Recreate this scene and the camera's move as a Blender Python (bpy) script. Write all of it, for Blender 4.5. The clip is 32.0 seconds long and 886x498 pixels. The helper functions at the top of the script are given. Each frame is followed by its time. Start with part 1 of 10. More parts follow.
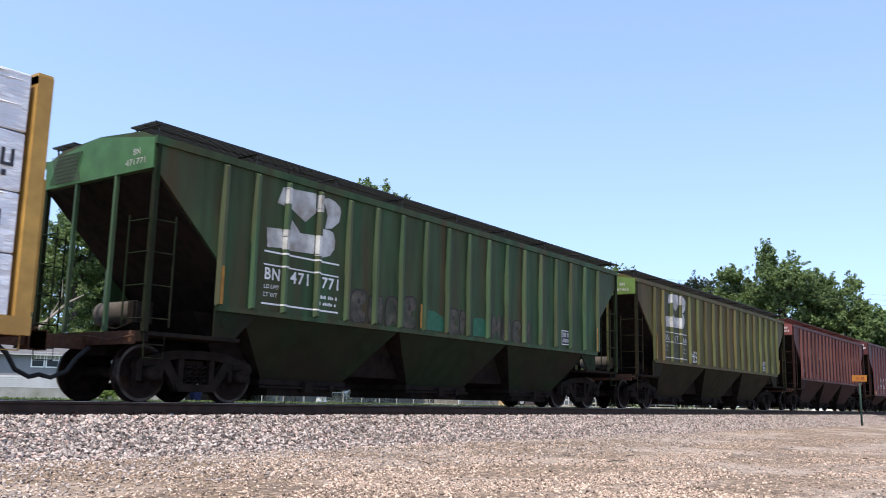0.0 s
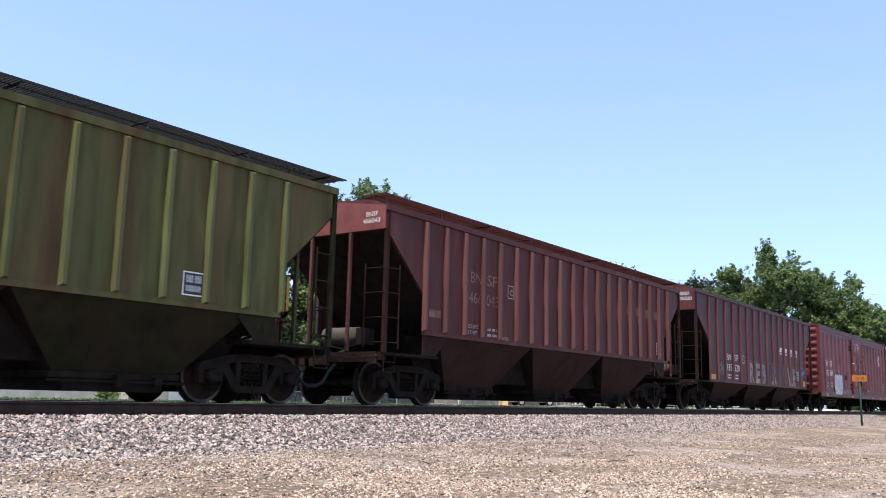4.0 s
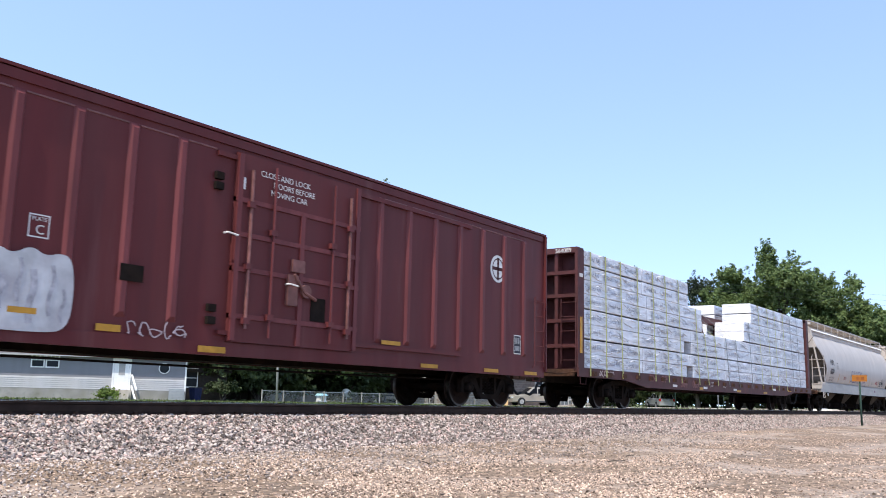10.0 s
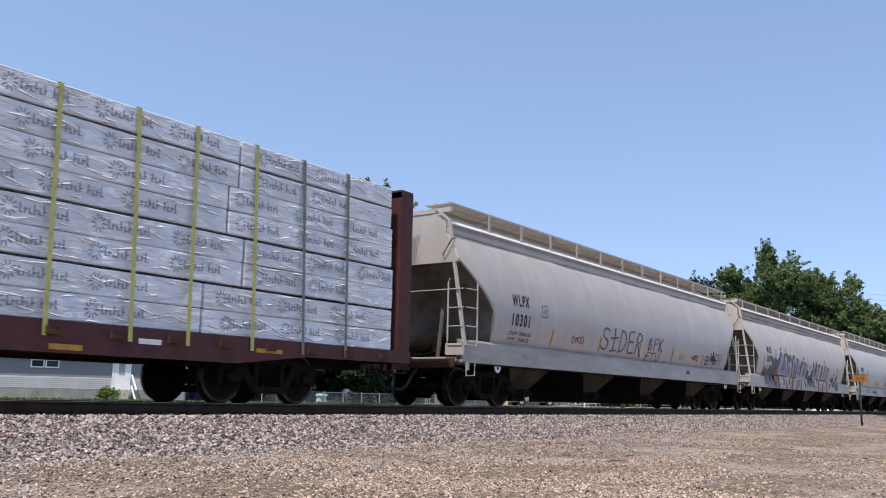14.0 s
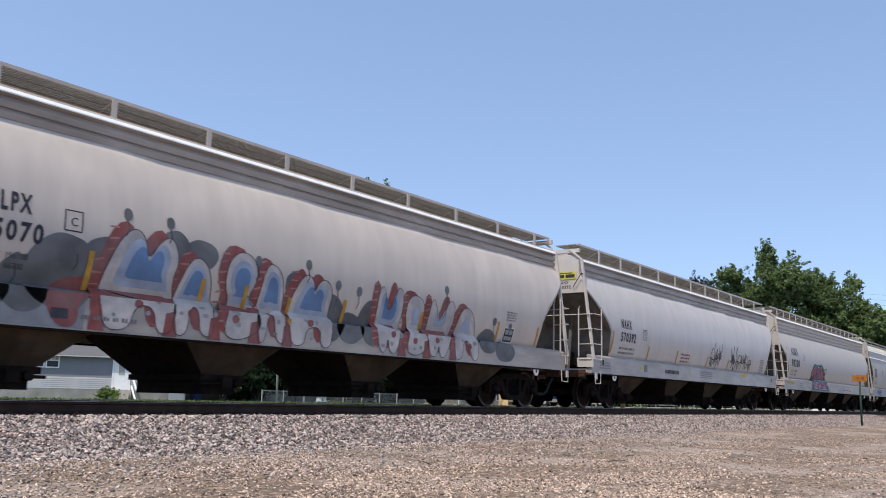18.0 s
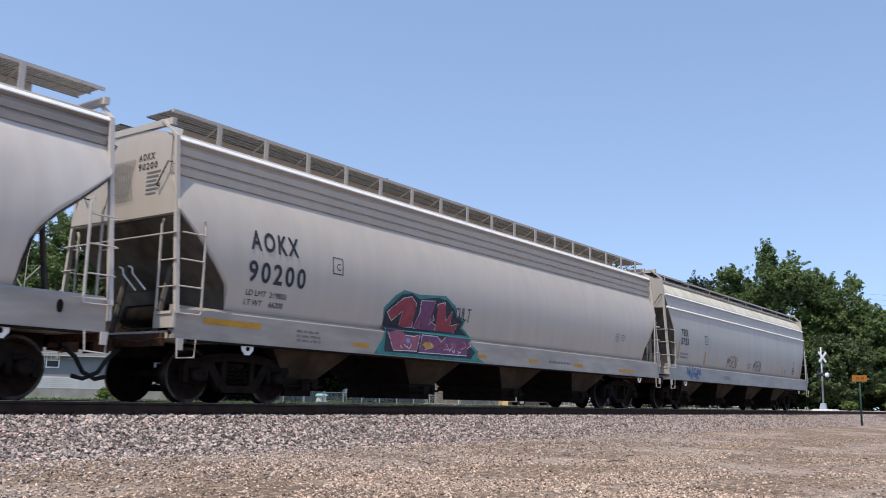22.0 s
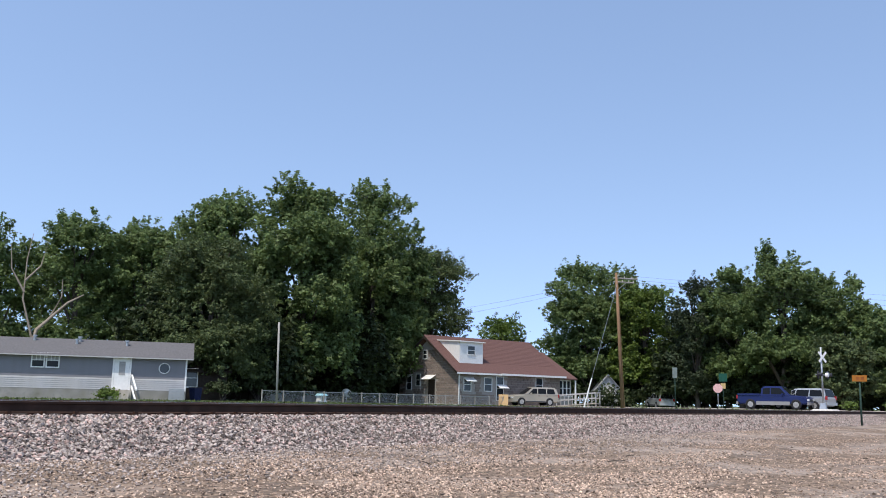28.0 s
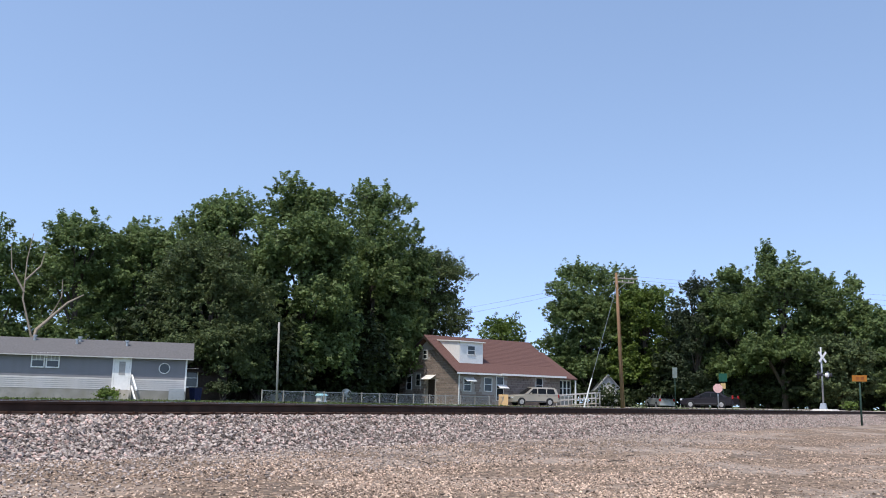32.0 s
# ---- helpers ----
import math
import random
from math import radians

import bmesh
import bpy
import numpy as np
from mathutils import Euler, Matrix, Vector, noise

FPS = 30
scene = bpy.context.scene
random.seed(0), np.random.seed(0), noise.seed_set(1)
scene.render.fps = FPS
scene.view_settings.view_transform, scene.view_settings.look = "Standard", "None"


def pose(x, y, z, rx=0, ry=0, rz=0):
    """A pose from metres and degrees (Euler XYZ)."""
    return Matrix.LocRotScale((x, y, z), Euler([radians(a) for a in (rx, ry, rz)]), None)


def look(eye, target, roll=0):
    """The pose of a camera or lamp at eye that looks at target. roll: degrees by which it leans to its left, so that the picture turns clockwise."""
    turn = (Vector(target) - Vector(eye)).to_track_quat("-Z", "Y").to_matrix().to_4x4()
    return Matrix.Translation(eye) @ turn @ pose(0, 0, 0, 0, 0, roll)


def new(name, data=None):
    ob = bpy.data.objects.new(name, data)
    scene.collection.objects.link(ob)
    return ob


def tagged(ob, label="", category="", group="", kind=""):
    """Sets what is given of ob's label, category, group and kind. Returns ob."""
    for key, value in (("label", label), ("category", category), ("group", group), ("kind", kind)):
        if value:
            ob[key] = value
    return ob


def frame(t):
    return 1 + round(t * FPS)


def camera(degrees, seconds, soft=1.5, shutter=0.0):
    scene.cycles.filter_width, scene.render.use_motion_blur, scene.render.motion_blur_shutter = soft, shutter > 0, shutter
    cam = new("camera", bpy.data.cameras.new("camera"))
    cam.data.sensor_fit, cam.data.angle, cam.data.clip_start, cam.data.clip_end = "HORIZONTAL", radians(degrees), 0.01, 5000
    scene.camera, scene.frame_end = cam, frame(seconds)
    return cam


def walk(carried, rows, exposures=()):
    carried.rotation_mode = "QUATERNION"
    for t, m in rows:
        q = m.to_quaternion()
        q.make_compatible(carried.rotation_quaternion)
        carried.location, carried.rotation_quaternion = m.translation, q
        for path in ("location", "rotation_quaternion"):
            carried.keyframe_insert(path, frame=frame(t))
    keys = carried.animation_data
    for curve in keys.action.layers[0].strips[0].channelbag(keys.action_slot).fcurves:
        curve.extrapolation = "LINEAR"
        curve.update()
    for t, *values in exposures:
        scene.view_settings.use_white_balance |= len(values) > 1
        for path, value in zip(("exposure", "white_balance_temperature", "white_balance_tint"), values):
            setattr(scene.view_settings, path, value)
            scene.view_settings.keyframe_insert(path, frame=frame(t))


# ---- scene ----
from mathutils.geometry import tessellate_polygon

cam = camera(52.94, 32.0, soft=0.95, shutter=0.12)
EYE = Vector((0.0, 0.0, 0.745))
AIM = EYE + Vector((0.79650, 0.58109, 0.16707))
walk(cam, [(0.0, look(EYE, AIM, 1.304)), (32.0, look(EYE, AIM, 1.304))],
     exposures=[(0.0, 0.12), (4.0, 0.17), (10.5, 0.17), (12.5, -0.40), (16.0, -0.40), (26.0, -0.38), (32.0, -0.36)])

# ---- light: clear summer day, high sun along the track, so that it only grazes the sides of the train ----
SUN = Vector((-0.45, -0.05, 0.886)).normalized()
world = bpy.data.worlds.new("world")
scene.world = world
world.use_nodes = True
sky = world.node_tree.nodes.new("ShaderNodeTexSky")
sky.sky_type = "NISHITA"
sky.sun_disc = False
sky.sun_elevation = math.asin(SUN.z)
sky.sun_rotation = math.atan2(SUN.x, SUN.y)
sky.air_density, sky.dust_density, sky.ozone_density = 1.0, 0.3, 2.0
# a dry clear day: the horizon keeps the blue of the higher sky
way = world.node_tree.nodes.new("ShaderNodeTexCoord")
lift = world.node_tree.nodes.new("ShaderNodeVectorMath")
lift.operation = "ADD"
lift.inputs[1].default_value = (0, 0, 0.20)
unit = world.node_tree.nodes.new("ShaderNodeVectorMath")
unit.operation = "NORMALIZE"
world.node_tree.links.new(way.outputs["Generated"], lift.inputs[0])
world.node_tree.links.new(lift.outputs[0], unit.inputs[0])
world.node_tree.links.new(unit.outputs[0], sky.inputs[0])
tint = world.node_tree.nodes.new("ShaderNodeMix")
tint.data_type, tint.blend_type = "RGBA", "MULTIPLY"
tint.inputs[0].default_value, tint.inputs[7].default_value = 1.0, (1.195, 1.085, 1.01, 1)
world.node_tree.links.new(sky.outputs[0], tint.inputs[6])
world.node_tree.links.new(tint.outputs[2], world.node_tree.nodes["Background"].inputs[0])
world.node_tree.nodes["Background"].inputs[1].default_value = 0.32
lamp = bpy.data.lights.new("sun", "SUN")
lamp.energy, lamp.angle, lamp.color = 5.0, radians(0.55), (1.0, 0.93, 0.81)
sun = new("sun", lamp)
sun.matrix_world = look(SUN * 200, (0, 0, 0))


# ---- materials ----
def mat(name, color, rough=0.6, metal=0.0, vary=0.25, scale=6.0, stretch=(1, 1, 1), dirt=None, dirt_amount=0.35, dirt_scale=0.7,
        bump=0.0, bump_scale=60.0, island=0.0, obj_random=0.0, translucent=0.0, spots=None, spots_scale=(1, 1, 1), spots_from=0.55, spec=0.22, bump_depth=0.03):
    m = bpy.data.materials.new(name)
    m.use_nodes = True
    nt = m.node_tree
    N, L = nt.nodes, nt.links
    b = N["Principled BSDF"]
    b.inputs["Roughness"].default_value, b.inputs["Metallic"].default_value = rough, metal
    b.inputs["Specular IOR Level"].default_value = spec
    co = N.new("ShaderNodeTexCoord")
    mp = N.new("ShaderNodeMapping")
    mp.inputs["Scale"].default_value = stretch
    L.new(co.outputs["Object"], mp.inputs[0])
    where = mp.outputs[0]
    if obj_random:
        who = N.new("ShaderNodeObjectInfo")
        far = N.new("ShaderNodeVectorMath")
        far.operation = "MULTIPLY_ADD"
        far.inputs[1].default_value = (37, 53, 71)
        L.new(who.outputs["Random"], far.inputs[0])
        L.new(mp.outputs[0], far.inputs[2])
        where = far.outputs[0]
    n1 = N.new("ShaderNodeTexNoise")
    n1.inputs["Scale"].default_value, n1.inputs["Detail"].default_value = scale, 6
    L.new(where, n1.inputs["Vector"])
    ramp = N.new("ShaderNodeValToRGB")
    lo = tuple(c * (1 - vary) for c in color[:3]) + (1,)
    hi = tuple(min(1, c * (1 + vary)) for c in color[:3]) + (1,)
    ramp.color_ramp.elements[0].position, ramp.color_ramp.elements[1].position = 0.3, 0.7
    ramp.color_ramp.elements[0].color, ramp.color_ramp.elements[1].color = lo, hi
    L.new(n1.outputs[0], ramp.inputs[0])
    out = ramp.outputs[0]
    if dirt:
        n2 = N.new("ShaderNodeTexNoise")
        n2.inputs["Scale"].default_value, n2.inputs["Detail"].default_value = dirt_scale, 8
        L.new(where, n2.inputs["Vector"])
        r2 = N.new("ShaderNodeMapRange")
        r2.inputs[1].default_value, r2.inputs[2].default_value, r2.inputs[4].default_value = 0.42, 0.72, dirt_amount * 2
        L.new(n2.outputs[0], r2.inputs[0])
        mx = N.new("ShaderNodeMix")
        mx.data_type = "RGBA"
        L.new(r2.outputs[0], mx.inputs[0])
        L.new(out, mx.inputs[6])
        mx.inputs[7].default_value = (*dirt, 1)
        out = mx.outputs[2]
    if spots:
        mq = N.new("ShaderNodeMapping")
        mq.inputs["Scale"].default_value = spots_scale
        L.new(co.outputs["Object"], mq.inputs[0])
        n4 = N.new("ShaderNodeTexNoise")
        n4.inputs["Scale"].default_value, n4.inputs["Detail"].default_value = 1.0, 10
        L.new(mq.outputs[0], n4.inputs["Vector"])
        r4 = N.new("ShaderNodeMapRange")
        r4.inputs[1].default_value, r4.inputs[2].default_value, r4.inputs[4].default_value = spots_from, spots_from + 0.13, 0.8
        L.new(n4.outputs[0], r4.inputs[0])
        m4 = N.new("ShaderNodeMix")
        m4.data_type = "RGBA"
        L.new(r4.outputs[0], m4.inputs[0])
        L.new(out, m4.inputs[6])
        m4.inputs[7].default_value = (*spots, 1)
        out = m4.outputs[2]
    if island or obj_random:
        src = N.new("ShaderNodeNewGeometry").outputs["Random Per Island"] if island else N.new("ShaderNodeObjectInfo").outputs["Random"]
        k = island or obj_random
        mr = N.new("ShaderNodeMapRange")
        mr.inputs[3].default_value, mr.inputs[4].default_value = 1 - k, 1 + k
        L.new(src, mr.inputs[0])
        vm = N.new("ShaderNodeVectorMath")
        vm.operation = "SCALE"
        L.new(out, vm.inputs[0])
        L.new(mr.outputs[0], vm.inputs["Scale"])
        out = vm.outputs[0]
    L.new(out, b.inputs["Base Color"])
    if bump:
        n3 = N.new("ShaderNodeTexNoise")
        n3.inputs["Scale"].default_value, n3.inputs["Detail"].default_value = bump_scale, 4
        L.new(where, n3.inputs["Vector"])
        bp = N.new("ShaderNodeBump")
        bp.inputs["Strength"].default_value, bp.inputs["Distance"].default_value = bump, bump_depth
        L.new(n3.outputs[0], bp.inputs["Height"])
        L.new(bp.outputs[0], b.inputs["Normal"])
    if translucent:
        tr = N.new("ShaderNodeBsdfTranslucent")
        L.new(out, tr.inputs[0])
        ms = N.new("ShaderNodeMixShader")
        ms.inputs[0].default_value = translucent
        L.new(b.outputs[0], ms.inputs[1])
        L.new(tr.outputs[0], ms.inputs[2])
        L.new(ms.outputs[0], N["Material Output"].inputs[0])
    return m


STREAK = (1.6, 1.6, 0.22)
RUNS = (1.9, 1.9, 0.28)
M_GREEN = mat("paint_green", (0.033, 0.064, 0.027), 0.55, vary=0.4, scale=3, stretch=STREAK, dirt=(0.055, 0.046, 0.021), dirt_amount=0.5, dirt_scale=0.8, spots=(0.066, 0.040, 0.018), spots_scale=RUNS, spec=0.12)
M_GREENRIB = mat("worn_green_post", (0.043, 0.081, 0.037), 0.6, vary=0.3, scale=4, stretch=STREAK, dirt=(0.092, 0.060, 0.030), dirt_amount=0.35, dirt_scale=1.3, obj_random=0.22)
M_OLIVE = mat("paint_olive", (0.079, 0.077, 0.027), 0.6, vary=0.35, scale=3, stretch=STREAK, dirt=(0.097, 0.059, 0.026), dirt_amount=0.6, dirt_scale=0.8, spots=(0.058, 0.033, 0.015), spots_scale=RUNS, spec=0.12)
M_OLIVERIB = mat("worn_olive_post", (0.079, 0.086, 0.031), 0.6, vary=0.3, scale=4, stretch=STREAK, dirt=(0.118, 0.074, 0.031), dirt_amount=0.5, dirt_scale=0.7, obj_random=0.3)
M_OXIDE = mat("paint_oxide", (0.087, 0.027, 0.024), 0.55, vary=0.22, scale=3, stretch=STREAK, dirt=(0.065, 0.029, 0.025), dirt_amount=0.4, dirt_scale=0.9, spots=(0.116, 0.050, 0.038), spots_scale=RUNS, spots_from=0.56, spec=0.12)
M_OXIDERIB = mat("worn_oxide_post", (0.110, 0.039, 0.033), 0.55, vary=0.25, scale=4, stretch=STREAK, dirt=(0.103, 0.046, 0.034), dirt_amount=0.35, obj_random=0.15)
M_OXIDE2 = mat("paint_oxide_dark", (0.075, 0.022, 0.022), 0.5, vary=0.2, scale=3, stretch=STREAK, dirt=(0.050, 0.022, 0.021), dirt_amount=0.4, spots=(0.119, 0.041, 0.035), spots_scale=(1.2, 1.2, 0.8), spots_from=0.6, spec=0.12)
M_OXIDE2RIB = mat("worn_dark_oxide_post", (0.094, 0.030, 0.029), 0.5, vary=0.2, scale=4, stretch=STREAK, obj_random=0.15)
M_BOX = mat("paint_boxcar", (0.108, 0.024, 0.024), 0.45, vary=0.13, scale=2, stretch=STREAK, dirt=(0.102, 0.038, 0.036), dirt_amount=0.35, spots=(0.138, 0.051, 0.049), spots_scale=RUNS, spots_from=0.6, spec=0.12)
M_ROD = mat("worn_door_rod", (0.20, 0.085, 0.075), 0.55, vary=0.35, scale=6, dirt=(0.09, 0.04, 0.03), dirt_amount=0.4)
# paler than the body: the sunlit rib edges are put into this paint
M_BOXRIB = mat("pale_sunlit_boxcar_rib", (0.133, 0.033, 0.033), 0.5, vary=0.2, scale=4, stretch=STREAK, obj_random=0.15)
# bay paints: grimy copies of the body paint, darkened for underbody shade
M_BAYGREEN = mat("grimy_shaded_green_bay", (0.013, 0.020, 0.009), 0.75, vary=0.3, scale=3, dirt=(0.020, 0.014, 0.010), dirt_amount=0.5, spec=0.06)
M_BAYOLIVE = mat("grimy_shaded_olive_bay", (0.016, 0.015, 0.007), 0.75, vary=0.4, scale=3, dirt=(0.024, 0.017, 0.011), dirt_amount=0.45, spec=0.06)
M_BAYRED = mat("grimy_shaded_red_bay", (0.029, 0.012, 0.010), 0.75, vary=0.3, scale=3, dirt=(0.03, 0.02, 0.016), dirt_amount=0.45, spec=0.06)
M_CBEAM = mat("paint_centerbeam", (0.085, 0.028, 0.028), 0.6, vary=0.2, scale=4, dirt=(0.05, 0.03, 0.025), dirt_amount=0.3)
M_TAN = mat("paint_tan", (0.42, 0.24, 0.06), 0.6, vary=0.15, dirt=(0.2, 0.1, 0.04), dirt_amount=0.25)
M_GREY1 = mat("paint_white_grey", (0.560, 0.480, 0.405), 0.40, vary=0.08, scale=2, stretch=STREAK, dirt=(0.470, 0.405, 0.345), dirt_amount=0.35)
M_GREY2 = mat("paint_chalky_grey", (0.470, 0.415, 0.368), 0.40, vary=0.08, scale=2, stretch=STREAK, dirt=(0.400, 0.350, 0.308), dirt_amount=0.35)
M_GREY3 = mat("paint_silver_grey", (0.530, 0.470, 0.415), 0.38, vary=0.08, scale=2, stretch=STREAK, dirt=(0.565, 0.525, 0.485), dirt_amount=0.3)
M_GREY4 = mat("paint_warm_grey", (0.483, 0.420, 0.356), 0.42, vary=0.06, scale=2, stretch=STREAK, dirt=(0.462, 0.420, 0.370), dirt_amount=0.25)
M_GREY5 = mat("paint_pale_grey", (0.394, 0.360, 0.322), 0.42, vary=0.06, scale=2, stretch=STREAK, dirt=(0.473, 0.430, 0.361), dirt_amount=0.35)
# near-black for grime, and for the shade on bay ends and slope sheets
M_UNDER = mat("shaded_underframe_grime", (0.015, 0.012, 0.0105), 0.9, vary=0.35, scale=5, dirt=(0.024, 0.014, 0.009), dirt_amount=0.25, dirt_scale=2.5, spec=0.03)
# grey-brown for grime and for the shade under the end slopes
M_SLOPE = mat("grimy_shaded_slope_sheet", (0.125, 0.110, 0.094), 0.8, vary=0.3, scale=3, dirt=(0.030, 0.022, 0.017), dirt_amount=0.4, spec=0.06)
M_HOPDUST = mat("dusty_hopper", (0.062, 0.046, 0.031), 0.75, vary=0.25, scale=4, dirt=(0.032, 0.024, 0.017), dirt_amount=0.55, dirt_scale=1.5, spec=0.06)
M_WHEEL = mat("wheel_steel", (0.014, 0.010, 0.009), 0.85, vary=0.4, scale=8, dirt=(0.039, 0.021, 0.013), dirt_amount=0.3, dirt_scale=3, spec=0.03)
M_TREAD = mat("wheel_tread", (0.065, 0.055, 0.048), 0.45, metal=0.9, vary=0.4, scale=9, dirt=(0.02, 0.015, 0.012), dirt_amount=0.5, dirt_scale=4)
M_RUST = mat("rusty_steel", (0.085, 0.042, 0.026), 0.8, vary=0.35, scale=12, dirt=(0.05, 0.035, 0.03), dirt_amount=0.3, dirt_scale=4, spec=0.06)
M_BLACK = mat("black_rubber", (0.02, 0.02, 0.02), 0.7, vary=0.2)
M_GRATE = mat("galvanised_grating", (0.26, 0.25, 0.235), 0.7, metal=0.0, vary=0.2, scale=10)
M_GRATED = mat("dark_grating", (0.028, 0.028, 0.028), 0.65, vary=0.2, scale=10)
M_WHITE = mat("white_stencil", (0.72, 0.70, 0.66), 0.55, vary=0.12, scale=4, dirt=(0.35, 0.32, 0.27), dirt_amount=0.25, dirt_scale=2)
M_WHITE2 = mat("worn_white_stencil", (0.42, 0.33, 0.30), 0.6, vary=0.2, scale=6)
# white paint; on eaves and ledges it stands for the sun they catch
M_EAVE = mat("white_and_sunlit_edge_paint", (0.80, 0.78, 0.74), 0.4, vary=0.08, scale=3, stretch=STREAK)
M_INKF = mat("faded_small_print", (0.17, 0.165, 0.17), 0.6, vary=0.2)
M_INK = mat("black_stencil", (0.035, 0.035, 0.045), 0.6, vary=0.15)
M_YEL = mat("reflector_yellow", (0.44, 0.225, 0.03), 0.45, vary=0.15, scale=8)
M_STRAP = mat("strap_yellow", (0.43, 0.41, 0.13), 0.55, vary=0.15, scale=8)
M_STRAPG = mat("strap_grey", (0.16, 0.17, 0.15), 0.55, vary=0.15, scale=8)
# the white streaks paint in the glints along the creases of the film
M_WRAP = mat("white_wrap", (0.66, 0.645, 0.65), 0.20, vary=0.10, spots=(0.93, 0.93, 0.94), spots_scale=(1.8, 2.0, 9.5), spots_from=0.585, scale=2, bump=0.6, bump_scale=3.4, stretch=(0.8, 1, 2.6), obj_random=0.07, spec=0.6, bump_depth=0.08)
M_WRAPINK = mat("wrap_print", (0.19, 0.19, 0.23), 0.4, vary=0.2)
M_RAIL = mat("rail_steel", (0.052, 0.028, 0.019), 0.8, metal=0.0, vary=0.3, scale=4, bump=0.2)
M_RAILTOP = mat("rail_head", (0.45, 0.43, 0.41), 0.25, metal=1.0, vary=0.1)
M_TIE = mat("tie_wood", (0.07, 0.055, 0.045), 0.9, vary=0.35, scale=9, stretch=(1, 0.2, 1), bump=0.5)
M_STONE = mat("ballast_stone", (0.350, 0.293, 0.258), 0.85, vary=0.3, scale=20, island=0.72, spec=0.06)
M_STONE2 = mat("pink_ballast_stone", (0.40, 0.286, 0.248), 0.85, vary=0.25, scale=20, island=0.75, spec=0.06)
M_CHIP = mat("dry_chips", (0.425, 0.315, 0.240), 0.85, vary=0.3, scale=20, island=0.75, spec=0.06)
M_ASPHALT = mat("asphalt", (0.33, 0.28, 0.235), 0.85, vary=0.15, scale=3, bump=0.3)
M_CONC = mat("concrete", (0.55, 0.52, 0.47), 0.85, vary=0.12, scale=5, bump=0.2)
M_LEAF1 = mat("leaf_maple", (0.152, 0.208, 0.076), 0.5, vary=0.25, scale=0.5, island=0.28, translucent=0.42)
M_LEAF2 = mat("leaf_elm", (0.100, 0.130, 0.052), 0.55, vary=0.25, scale=0.5, island=0.3, translucent=0.35)
M_LEAF3 = mat("leaf_bright", (0.115, 0.165, 0.034), 0.5, vary=0.25, scale=0.5, island=0.45, translucent=0.3)
M_LEAF4 = mat("leaf_cedar", (0.045, 0.062, 0.030), 0.6, vary=0.25, scale=0.5, island=0.4, translucent=0.15)
# dark leaf: the shade beneath the tall crowns is put into this green
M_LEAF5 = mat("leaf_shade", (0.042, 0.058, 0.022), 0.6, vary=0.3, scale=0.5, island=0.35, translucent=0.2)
M_BARK = mat("bark", (0.10, 0.082, 0.065), 0.9, vary=0.3, scale=8, stretch=(1, 1, 0.2), bump=0.6, bump_scale=20)
M_DEADWOOD = mat("dead_wood", (0.30, 0.25, 0.20), 0.9, vary=0.2, scale=8)
M_GRASS = mat("grass_blades", (0.085, 0.11, 0.035), 0.7, vary=0.3, island=0.5, translucent=0.2)


# ---- mesh helpers ----
def bx(bm, x0, x1, y0, y1, z0, z1):
    v = [bm.verts.new(p) for p in ((x0, y0, z0), (x1, y0, z0), (x1, y1, z0), (x0, y1, z0), (x0, y0, z1), (x1, y0, z1), (x1, y1, z1), (x0, y1, z1))]
    for f in ((0, 3, 2, 1), (4, 5, 6, 7), (0, 1, 5, 4), (1, 2, 6, 5), (2, 3, 7, 6), (3, 0, 4, 7)):
        bm.faces.new([v[i] for i in f])
    return bm


def solid(bm, ring0, ring1):
    """A closed solid between two rings with the same number of corners."""
    a = [bm.verts.new(p) for p in ring0]
    b = [bm.verts.new(p) for p in ring1]
    n = len(a)
    bm.faces.new(a[::-1])
    bm.faces.new(b)
    for i in range(n):
        j = (i + 1) % n
        bm.faces.new((a[i], a[j], b[j], b[i]))
    return bm


def plate(bm, xz, y0, y1):
    """A polygon of x, z corners with thickness from y0 to y1."""
    return solid(bm, [(x, y0, z) for x, z in xz], [(x, y1, z) for x, z in xz])


def prism(bm, yz, x0, x1):
    return solid(bm, [(x0, y, z) for y, z in yz], [(x1, y, z) for y, z in yz])


def tube(bm, pts, r, n=6, r1=None):
    """A bent bar through the points, tapering from r to r1."""
    pts = [Vector(p) for p in pts]
    rings = []
    up = Vector((0.13, 0.21, 0.97))
    for i, p in enumerate(pts):
        d = (pts[min(i + 1, len(pts) - 1)] - pts[max(i - 1, 0)]).normalized()
        a = d.cross(up if abs(d.dot(up)) < 0.95 else Vector((1, 0, 0))).normalized()
        b = d.cross(a)
        rr = r if r1 is None else r + (r1 - r) * i / (len(pts) - 1)
        rings.append([bm.verts.new(p + (a * math.cos(2 * math.pi * k / n) + b * math.sin(2 * math.pi * k / n)) * rr) for k in range(n)])
    for q, s in zip(rings, rings[1:]):
        for k in range(n):
            bm.faces.new((q[k], q[(k + 1) % n], s[(k + 1) % n], s[k]))
    bm.faces.new(rings[0][::-1])
    bm.faces.new(rings[-1])
    return bm


def disc_y(bm, cx, cz, prof, n=28):
    """A turned body about an axis along y: prof is (radius, y) pairs from one end to the other."""
    rings = [[bm.verts.new((cx + r * math.cos(2 * math.pi * k / n), y, cz + r * math.sin(2 * math.pi * k / n))) for k in range(n)] for r, y in prof]
    for q, s in zip(rings, rings[1:]):
        for k in range(n):
            bm.faces.new((q[k], s[k], s[(k + 1) % n], q[(k + 1) % n]))
    bm.faces.new(rings[0])
    bm.faces.new(rings[-1][::-1])
    return bm


